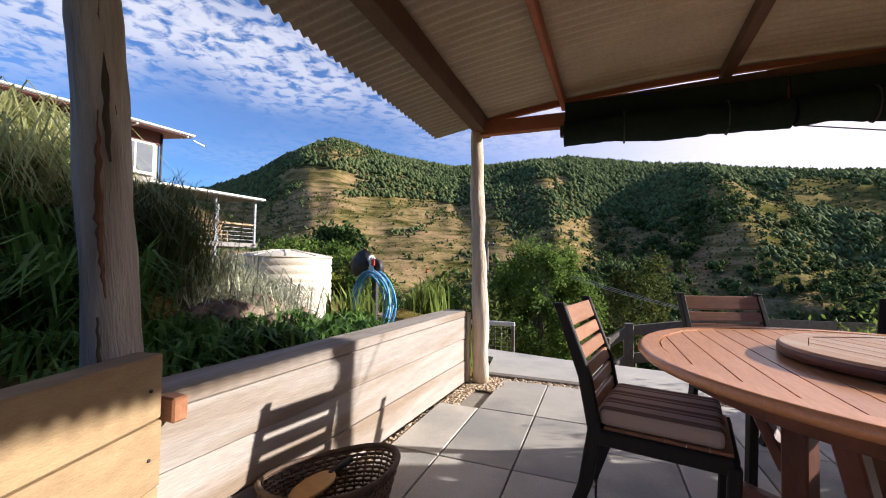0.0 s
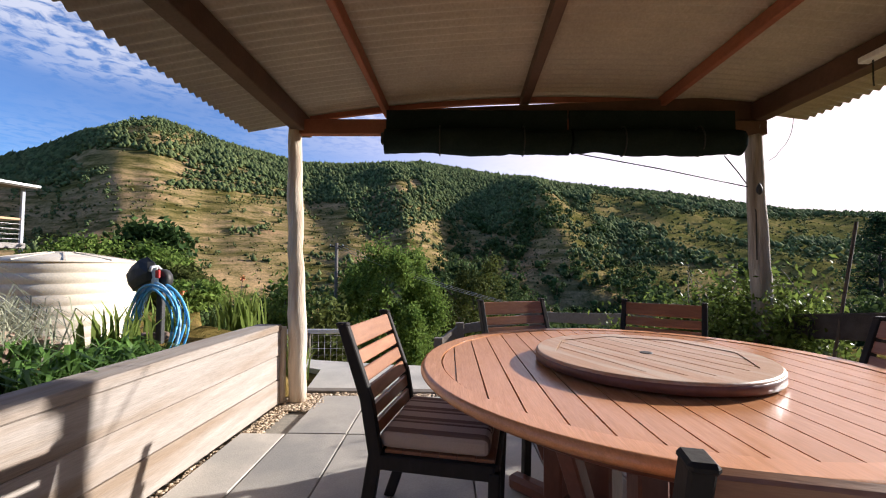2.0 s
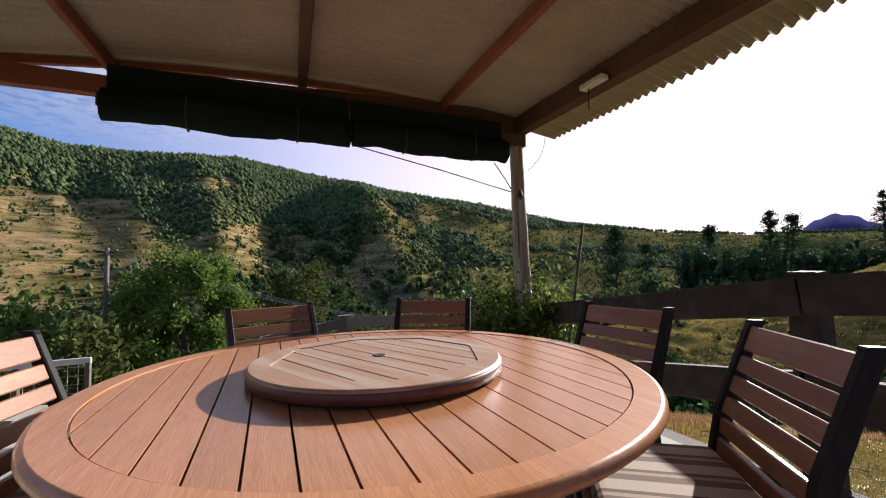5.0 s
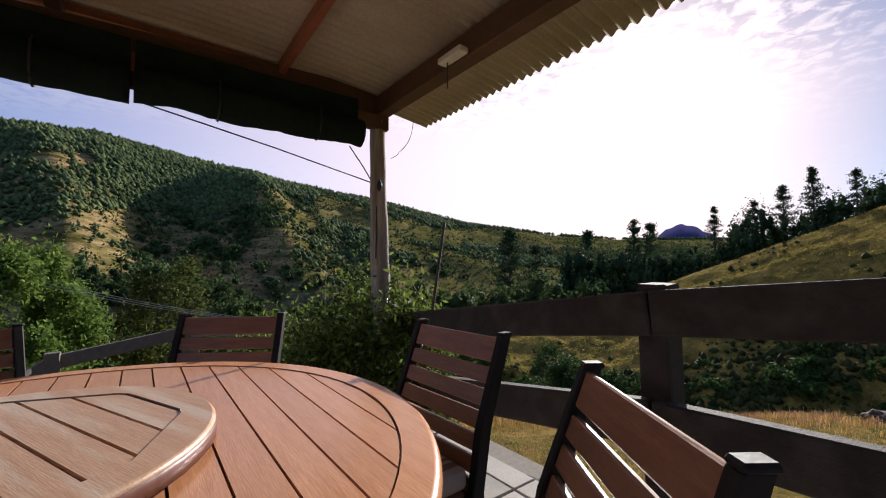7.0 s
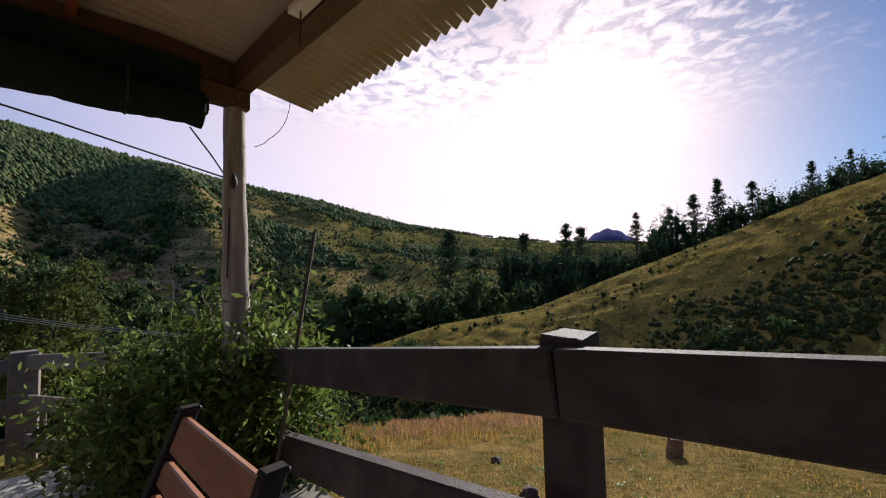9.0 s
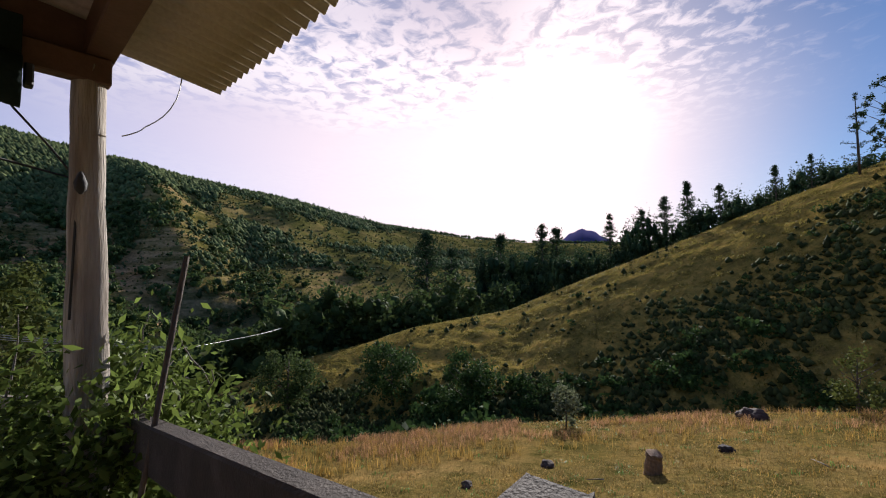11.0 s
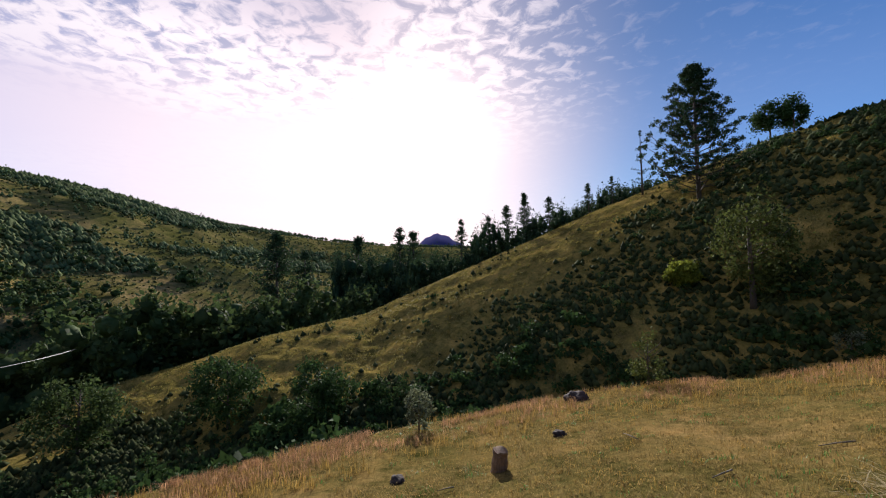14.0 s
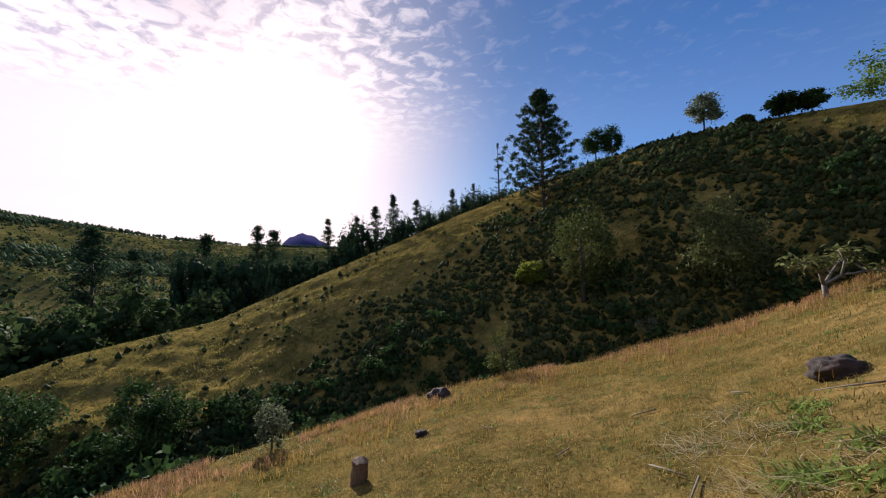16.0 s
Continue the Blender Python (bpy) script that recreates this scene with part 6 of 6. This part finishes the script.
# hose on its stand
w = P(-0.81, -0.475)
hs = thing("hose_stand", "black tap stand with a coiled blue garden hose", "hose", pose(w.x, w.y, 0.46, 0, 0, -25))
part("post", boxm(0, 0, 0.31, 0.05, 0.04, 0.64, 0.006), "black", hs)
g = random.Random(2)
for k in range(9):
    r_, dz = 0.20 + g.uniform(-0.045, 0.025), g.uniform(-0.03, 0.02)
    off = (k - 4) * 0.011
    pts = []
    for i in range(41):
        t = 2 * math.pi * i / 40
        pts.append((r_ * 0.98 * math.cos(t) * (1 + 0.05 * math.sin(2 * t)), off - 0.035 + 0.015 * math.sin(3 * t + k), 0.22 + dz + (0.285 + 0.012 * (k % 3)) * math.sin(t)))
    part("hose_coil", tube(pts, 0.0085, 7), "hose2" if k % 4 == 2 else "hose", hs)
part("holder", lathe([(0.02, -0.05), (0.075, -0.045), (0.075, 0.0), (0.06, 0.01)], 18), "black", hs, m=pose(0, -0.02, 0.56, 90))
bm = bmesh.new()
bmesh.ops.create_icosphere(bm, subdivisions=2, radius=0.125)
for q in bm.verts:
    q.co = Vector((q.co.x * 1.1, q.co.y * 0.5, max(q.co.z, -0.05) * 1.1)) * (1 + 0.18 * noise.noise(q.co * 14))
part("cover", bm, "black", hs, "black cap hung over the tap", pose(-0.13, -0.02, 0.575, 0, -25, 0))
part("tap", tube([(0.0, 0, 0.62), (0.0, -0.04, 0.655), (0.0, -0.085, 0.65), (0, -0.10, 0.62)], 0.011, 8), "roof_grey", hs)
part("tap_handle", boxm(0.015, -0.05, 0.60, 0.035, 0.02, 0.06, 0.006), "red", hs)
part("rag", boxm(0.07, -0.05, 0.56, 0.06, 0.012, 0.18, 0.005), "white", hs, "white rag", pose(0, 0, 0, 0, -8, 0))

# water tank
tx, ty = -5.95, 11.7
tank = thing("water_tank", "large cream plastic rainwater tank with ribbed wall", "water tank", pose(tx, ty, -0.95, 0, 0, 12))
prof = []
for k in range(9):
    z = k * 0.235
    prof += [(1.36, z + 0.01), (1.385, z + 0.05), (1.385, z + 0.185), (1.36, z + 0.225)]
part("wall", lathe(prof, 56), "tank", tank)
part("lid", lathe([(1.40, 2.10), (1.40, 2.14), (0.9, 2.24), (0.3, 2.32), (0.28, 2.35), (0.0001, 2.36)], 48), "tank", tank)
for k in range(10):
    part("lid_rib", beam((0.3, 0, 2.335), (1.38, 0, 2.155), 0.05, 0.03, 0.006), "tank", tank, m=pose(0, 0, 0, 0, 0, 36 * k))

# ---- house up the slope ----
house = thing("house", "two-storey house with red-brown gables, pale windows and metal roof", "house", pose(-13.93, 17.85, 0.2, 0, 0, -22) @ Matrix.Translation((14.2, -19.0, 0)))
part("wall", boxm(-19.6, 12.2, 3.2, 8.6, 11.6, 6.6, 0.02), "house_cream", house)
part("gable_band", boxm(-15.27, 12.2, 6.5, 0.10, 11.7, 0.62, 0.01), "house_red", house, "red-brown timber band under the eave")
part("gable_band", boxm(-19.6, 18.04, 6.5, 8.6, 0.10, 0.62, 0.01), "house_red", house, "red-brown timber band under the eave")
part("lower_band", boxm(-15.26, 12.2, 4.45, 0.08, 11.7, 0.25, 0.01), "house_cream", house)
rf = part("roof", beam((-14.3, 5.8, 6.78), (-14.3, 18.9, 6.78), 0.02, 0.02, 0), "roof_grey", house)
bm = boxm(-19.3, 12.3, 7.35, 10.3, 13.4, 0.06, 0.01, turn=Euler((0, radians(7), 0)).to_matrix())
part("roof_sheet", bm, "roof_grey", rf)
part("gutter", boxm(-14.2, 12.3, 6.76, 0.12, 13.4, 0.08, 0.02), "white", rf)
part("soffit", boxm(-19.3, 12.3, 7.28, 10.2, 13.3, 0.03, 0.004, turn=Euler((0, radians(7), 0)).to_matrix()), "house_red", rf, "dark red-brown eave lining")
part("downpipe", tube([(-15.2, 18.05, 6.7), (-15.2, 18.05, 3.0)], 0.05, 8), "black", house, "dark downpipe on the corner")
part("eave_strut", beam((-14.25, 18.95, 6.55), (-14.15, 19.45, 6.38), 0.06, 0.06, 0.006), "white", house, "white bar under the eave's end")
for k in range(6):
    part("rafter_end", boxm(-14.45, 8.2 + 2.1 * k, 6.66, 0.45, 0.09, 0.12, 0.006), "house_cream", house)
for k in range(7):
    y0 = 17.0 - 1.62 * k
    wd_ = part("window", boxm(-15.24, y0, 5.45, 0.09, 1.58, 1.46, 0.01), "white", house)
    part("pane", boxm(-15.19, y0 - 0.37, 5.45, 0.02, 0.66, 1.28, 0.004), "glass", wd_, "glass pane reflecting the sky")
    # every other right-hand pane has the sky's reflection put into its colour
    part("pane", boxm(-15.19, y0 + 0.37, 5.45, 0.02, 0.66, 1.28, 0.004), "glass_sky" if k % 2 else "glass", wd_, "glass pane with a pale sky reflection painted on" if k % 2 else "")
    part("sill", boxm(-15.17, y0, 4.70, 0.16, 1.6, 0.05, 0.006), "white", wd_)
deck = thing("veranda", "raised timber veranda with grey roof, posts and wire rail", "veranda", pose(-11.64, 20.25, 0.14, 0, 0, -23) @ Matrix.Translation((10.87, -19.6, 0)))
part("floor", boxm(-13.2, 17.2, 1.68, 4.0, 4.4, 0.22, 0.01), "deck", deck)
part("roof_sheet", boxm(-13.1, 17.0, 4.25, 4.5, 5.2, 0.05, 0.01, turn=Euler((0, radians(4), 0)).to_matrix()), "roof_grey", deck)
part("fascia", boxm(-10.87, 17.0, 4.11, 0.06, 5.2, 0.10, 0.01), "white", deck)
part("soffit", boxm(-13.1, 17.0, 4.18, 4.4, 5.1, 0.03, 0.004, turn=Euler((0, radians(4), 0)).to_matrix()), "fence_pale", deck, "dark underside of the veranda roof")
part("screen_wall", boxm(-13.0, 15.05, 2.95, 3.4, 0.06, 2.3, 0.01), "house_grey", deck, "grey sheet-clad end wall")
for y_ in (15.1, 17.2, 19.3):
    part("post", boxm(-11.3, y_, 1.8, 0.11, 0.11, 4.6, 0.01), "house_grey", deck)
part("post", boxm(-14.6, 19.3, 1.8, 0.11, 0.11, 4.6, 0.01), "house_grey", deck)
for z_ in (2.75, 2.55, 2.35, 2.15, 1.95):
    h_ = 0.09 if z_ > 2.7 else 0.02
    part("rail", boxm(-11.3, 17.2, z_, 0.05, 4.2, h_, 0.004), "bench" if z_ > 2.7 else "wire", deck)
    part("rail", boxm(-12.95, 19.3, z_, 3.3, 0.05, h_, 0.004), "bench" if z_ > 2.7 else "wire", deck)
bench = thing("garden_bench", "golden timber slatted bench on the veranda", "bench", pose(-11.64, 20.25, 0.14, 0, 0, -23) @ Matrix.Translation((10.87, -19.6, 0)) @ pose(-12.1, 17.6, 1.79, 0, 0, 100))
part("seat", boxm(0, 0, 0.42, 1.4, 0.45, 0.05, 0.01), "bench", bench)
for k in range(10):
    part("back_slat", boxm(-0.6 + 0.133 * k, 0.23, 0.68, 0.06, 0.025, 0.45, 0.004), "bench", bench)
part("top_rail", boxm(0, 0.23, 0.92, 1.45, 0.04, 0.08, 0.01), "bench", bench)
for sx in (-0.66, 0.66):
    part("leg", boxm(sx, -0.18, 0.3, 0.06, 0.06, 0.6, 0.006), "bench", bench)
    part("leg", boxm(sx, 0.22, 0.3, 0.06, 0.06, 0.6, 0.006), "bench", bench)

# ---- beyond the patio ----
pole = thing("power_pole", "grey timber power pole with wires", "pole", pose(0.1, 26.2, 0))
zb = gz(0.1, 26.2)
part("shaft", tube([(0, 0, zb - 0.2), (0, 0, -1.5), (0, 0, 2.5)], [0.13, 0.12, 0.10], 12), "fence_pale", pole)
part("cross_arm", boxm(0, 0, 2.3, 0.9, 0.08, 0.09, 0.01), "fence", pole)
for k in (-1, 0, 1):
    part("insulator", lathe([(0.02, 0), (0.035, 0.03), (0.035, 0.06), (0.015, 0.09)], 8), "white", pole, m=pose(0.38 * k, 0, 2.345))
    a, b = Vector((0.1 + 0.38 * k, 26.2, 2.42)), Vector((12.0 + 0.2 * k, 16.0, -1.45))
    c = Vector((60.0 + 0.2 * k, 60.0, -8.0))
    pts = [a.lerp(b, t) - Vector((0, 0, 0.5 * math.sin(math.pi * t))) for t in np.linspace(0, 1, 14)] + [b.lerp(c, t) - Vector((0, 0, 0.5 * math.sin(math.pi * t))) for t in np.linspace(0.1, 1, 10)]
    solid("power_line", tube(pts, 0.012, 5), "wire", "thin pale power cable crossing the slope", "cable", group="power cables")
# mesh gate with a white top rail
gate = thing("mesh_gate", "low wire-mesh gate with pale top rail", "gate", PATIO @ pose(-0.97, 2.85, -0.85, 0, 0, 4))
part("top_rail", beam((-0.45, 0, 0.95), (0.75, 0, 0.95), 0.05, 0.07, 0.006), "white", gate)
for x_ in (-0.42, 0.1, 0.72):
    part("stile", beam((x_, 0, 0.0), (x_, 0, 0.93), 0.05, 0.07, 0.006), "fence_pale", gate)
bm = bmesh.new()
for k in range(13):
    tube([(-0.42 + 0.095 * k, 0.02, 0.05), (-0.42 + 0.095 * k, 0.02, 0.92)], 0.003, 4, bm)
for k in range(9):
    tube([(-0.42, 0.02, 0.08 + 0.1 * k), (0.72, 0.02, 0.08 + 0.1 * k)], 0.003, 4, bm)
part("mesh", bm, "wire", gate)
bin_ = thing("wheelie_bin", "small blue bin beside the power pole", "bin", pose(0.9, 25.0, gz(0.9, 25.0)))
part("body", boxm(0, 0, 0.5, 0.5, 0.55, 1.0, 0.04), "blue", bin_)
part("lid", boxm(0, 0, 1.03, 0.55, 0.6, 0.07, 0.02), "blue", bin_)
# shed roof far down the valley
xx, yy = at(55.3, 150)
shed = thing("far_shed", "far shed with a pale metal roof among trees", "shed", pose(xx, yy, -14.5, 0, 0, 20))
part("wall", boxm(0, 0, 1.5, 9, 6, 3.0, 0.02), "house_grey", shed)
part("roof", boxm(0, 0, 3.3, 10, 7, 0.25, 0.03, turn=Euler((radians(8), 0, 0)).to_matrix()), "white", shed)

# stump and things on the slope
sz = gz(11.77, 0.66)
st = log(0.47, 0.155, 0.135, 21, 0.0, 16)
g_ = random.Random(23)
for q in st.verts:
    if q.co.z > 0.4:
        q.co.z += g_.uniform(-0.03, 0.03) + 0.12 * q.co.y
solid("tree_stump", st, "stump", "cut brown tree stump in the grass", "stump", pose(11.77, 0.66, sz - 0.06, 3, -4, 0))
for k, (x_, y_, s_) in enumerate(((11.44, 2.6, 0.13), (8.5, -5.95, 0.29), (13.7, -0.8, 0.14), (7.9, 2.4, 0.12), (9.6, 3.6, 0.10), (18.5, -2.2, 0.34))):
    bm = bmesh.new()
    bmesh.ops.create_icosphere(bm, subdivisions=4, radius=1)
    o = Vector((k * 5.3, 2.1, 0))
    for q in bm.verts:
        q.co *= 1 + 0.32 * noise.noise(q.co * 1.2 + o) + 0.22 * noise.noise(q.co * 3 + o) + 0.10 * noise.noise(q.co * 7 + o)
        q.co.z *= 0.75
    for q in bm.faces:
        q.smooth = True
    bm.transform(Matrix.Diagonal((s_ * 1.15, s_, s_, 1)))
    solid("rock", bm, "rock_dark", "dark rock lying in the grass", "rock", pose(x_, y_, gz(x_, y_) + s_ * 0.15, 0, 0, k * 50), "rocks on the slope")
CLUMPS = ((8.18, -4.8, "green"), (7.93, -4.16, "straw"), (7.75, -4.25, "green"), (8.49, -3.65, "straw"), (8.3, -3.75, "straw"), (6.94, -3.29, "green"), (7.05, -3.2, "green"), (6.97, -3.9, "green"), (6.8, -3.85, "straw"), (7.07, -2.94, "straw"), (6.75, -3.0, "straw"), (6.51, -3.3, "green"), (9.0, -4.6, "straw"))
for k, (x_, y_, kind_) in enumerate(CLUMPS):
    g_ = np.random.default_rng(500 + k)
    n_ = 60 if kind_ == "green" else 130
    sp_ = 0.10 if kind_ == "green" else 0.24
    p_ = np.stack([g_.normal(size=n_) * sp_, g_.normal(size=n_) * sp_, np.full(n_, -0.01)], 1)
    p_[:, 2] += ground_z(x_ + p_[:, 0], y_ + p_[:, 1]) - gz(x_, y_)
    if kind_ == "green":
        a, f = blades(p_, 0.30, 0.013, g_, 1.0, 1.5, 0.55)
    else:
        a, f = blades(p_, 0.24, 0.0055, g_, 0.5, 2.2, 0.22)
    solid("lily_clump" if kind_ == "green" else "straw_tangle", arrays_mesh("clump", a, f), "lily" if kind_ == "green" else "straw", "untidy clump of green strap leaves lying in the grass" if kind_ == "green" else "tangle of pale dead leaves lying in the grass", "plant", pose(x_, y_, gz(x_, y_)), "leafy clumps on the slope", "stuff")
for k, (x_, y_) in enumerate(((9.56, -5.4), (10.47, -4.31), (8.23, -2.84), (12.6, -2.05), (7.6, -2.6), (9.9, -2.4), (8.02, -5.31), (10.8, 1.6))):
    g_ = random.Random(900 + k)
    a_ = g_.uniform(0, 3.14)
    l_ = g_.uniform(0.15, 0.4)
    d_ = Vector((math.cos(a_), math.sin(a_), 0)) * l_
    solid("stick", tube([(x_ - d_.x, y_ - d_.y, gz(x_ - d_.x, y_ - d_.y) + 0.04), (x_, y_, gz(x_, y_) + 0.05), (x_ + d_.x, y_ + d_.y, gz(x_ + d_.x, y_ + d_.y) + 0.045)], [0.012, 0.01, 0.006], 6), "fence_pale", "grey dead stick lying in the grass", "stick", group="sticks in the grass")

# climbing bush round the far post
bush = thing("climbing_bush", "leafy green climber smothering fence and post", "bush", PATIO @ pose(4.08, 0.30, -0.5))
gg = np.random.default_rng(71)
p1 = clumps(gg, 260, 85, (0.72, 0.62, 0.80), 0.5, 0.17) + (-0.10, -0.10, 0.72)
p2 = clumps(gg, 130, 62, (0.6, 0.85, 0.72), 0.45, 0.22) + (-0.45, 0.7, 0.45)
a, f = leaf_cards(np.concatenate([p1, p2]), 0.029, gg, 2.5)
part("foliage", arrays_mesh("foliage", a, f), "leaf_bush", bush)
bm = bmesh.new()
g = random.Random(8)
for k in range(22):
    a_ = g.uniform(0, 6.28)
    b_ = Vector((0.45 * math.cos(a_), 0.1 + 0.5 * math.sin(a_), 0.9 + g.uniform(0, 0.4)))
    pts = [b_]
    d_ = Vector((g.uniform(-0.7, 0.4), g.uniform(-0.5, 0.5), 1)).normalized()
    for i in range(5):
        d_ = (d_ + Vector((g.uniform(-0.5, 0.4), g.uniform(-0.4, 0.4), g.uniform(-0.4, 0.3)))).normalized()
        pts.append(pts[-1] + d_ * 0.085)
    part("twig", tube(pts, [0.006, 0.006, 0.005, 0.004, 0.003, 0.002], 5), "fence_pale", bush)

part("stem", tube([(0, 0.1, -0.2), (0.05, 0.1, 0.5), (-0.05, 0.1, 1.2)], [0.03, 0.025, 0.012], 7), "bark", bush)

# ---- basket by the wall ----
bk = thing("wicker_basket", "brown oval wicker basket standing by the wall", "basket", PATIO @ pose(0.015, -2.16, 0.0, 0, 0, 56) @ Matrix.Diagonal((0.88, 0.82, 0.95, 1)))
bm = bmesh.new()
n_st, rows = 34, 11
for r_i in range(rows):
    t = r_i / (rows - 1)
    rx, ry, z = 0.26 + 0.06 * t, 0.17 + 0.05 * t, 0.015 + 0.17 * t
    pts = []
    for i in range(n_st * 2 + 1):
        a_ = 2 * math.pi * i / (n_st * 2)
        o = 0.007 * (1 if (i + r_i) % 2 else -1)
        lift = 0.03 * math.cos(a_) ** 2 * t
        pts.append(((rx + o) * math.cos(a_), (ry + o) * math.sin(a_), z + lift))
    tube(pts, 0.0075, 5, bm, closed=True)
part("weave", bm, "wicker", bk)
for i in range(n_st):
    a_ = 2 * math.pi * i / n_st
    part("stake", tube([(0.26 * math.cos(a_), 0.17 * math.sin(a_), 0.01), (0.32 * math.cos(a_), 0.22 * math.sin(a_), 0.19 + 0.03 * math.cos(a_) ** 2)], 0.005, 5), "wicker", bk)
part("rim", tube([(0.325 * math.cos(t), 0.225 * math.sin(t), 0.20 + 0.03 * math.cos(t) ** 2) for t in np.linspace(0, 6.283, 49)], 0.014, 7, closed=True), "wicker", bk)
bm = lathe([(0.99, 0.0), (1.0, 0.015), (0.5, 0.017)], 28)
bm.transform(Matrix.Diagonal((0.265, 0.175, 1, 1)))
part("bottom", bm, "wicker", bk)
pad = thing("paddle_bat", "orange wooden paddle with black handle in the basket", "bat", PATIO @ pose(-0.03, -2.23, 0.165, 12, -8, -20))
bm = lathe([(0.98, -0.006), (1.0, 0.0), (0.98, 0.006)], 32)
bm.transform(Matrix.Diagonal((0.075, 0.10, 1, 1)))
part("blade", bm, "paddle", pad)
part("handle", beam((0, 0.08, 0.0), (0, 0.20, 0.0), 0.028, 0.022, 0.006), "black", pad, "black grip")


# ---- pebbles and paving, last ----
def pebbles(name, label, n, box, z, size, seed):
    g = np.random.default_rng(seed)
    u0, u1, v0, v1 = box
    u, v = g.uniform(u0, u1, n), g.uniform(v0, v1, n)
    v_ = v
    shift = -0.10 - (0.15 / 2.65) * (-v_) if name == "pebble_strip" else 0
    s = size * g.uniform(0.6, 1.35, n)
    vv = ico_v[None] * g.uniform(0.75, 1.2, (n, len(ico_v), 1)) * s[:, None, None] * np.stack([g.uniform(0.8, 1.4, n), np.ones(n), g.uniform(0.45, 0.7, n)], 1)[:, None]
    c = np.stack([u + shift, v, np.full(n, z) + g.uniform(0, 0.008, n)], 1)
    vv = (vv + c[:, None]).reshape(-1, 3)
    ff = (ico_f[None] + (np.arange(n) * len(ico_v))[:, None, None]).reshape(-1, 3)
    solid(name, arrays_mesh(name, vv, ff), "pebble", label, "pebbles", PATIO, kind="stuff")


pebbles("pebble_strip", "tan pebbles in the gap along the wall", 1900, (0.02, 0.165, -2.85, 0.1), -0.018, 0.012, 81)
pebbles("pebble_patch", "tan pebbles round the foot of the post", 700, (-0.06, 0.26, -0.22, 0.18), -0.014, 0.014, 82)
pebbles("pebble_edge", "tan pebbles along the patio's end", 900, (0.3, 3.8, 0.17, 0.25), -0.02, 0.011, 83)

PW, PL = 0.41, 0.80
mesh_cache = {}


def paver(u0, u1, v0, v1):
    key = (round(u1 - u0, 3), round(v1 - v0, 3))
    if key not in mesh_cache:
        bm = boxm(0, 0, 0, u1 - u0 - 0.009, v1 - v0 - 0.009, 0.04, 0.004)
        me = bpy.data.meshes.new("paver")
        bm.to_mesh(me)
        bm.free()
        me.materials.append(M["paver"])
        mesh_cache[key] = me
    g = random.Random(int(u0 * 1000) * 7 + int(v0 * 1000))
    ob = new("paver", mesh_cache[key])
    ob.parent = patio
    ob.matrix_basis = pose((u0 + u1) / 2, (v0 + v1) / 2, -0.021 + g.uniform(-0.0015, 0.0015), g.uniform(-0.15, 0.15), g.uniform(-0.15, 0.15), 0)


col = 0
u = 0.205
cols = [(-0.005, 0.205)]
while u < 4.0:
    cols.append((u, min(u + PW, 4.06)))
    u += PW
for k, (u0, u1) in enumerate(cols):
    v1 = 0.14
    first_len = 0.80 if k % 4 in (0, 1, 2) else 0.40
    edges = [v1] + [(-0.66 if k % 4 in (0, 1, 2) else -0.26) - PL * i for i in range(7)]
    for a, b in zip(edges, edges[1:]):
        if b > -5.4:
            if k == 0 and a > -0.3:
                continue
            lo_u = u0 - (0.10 if (k == 0 and b < -1.4) else 0.0)
            paver(lo_u, u1, b, a)
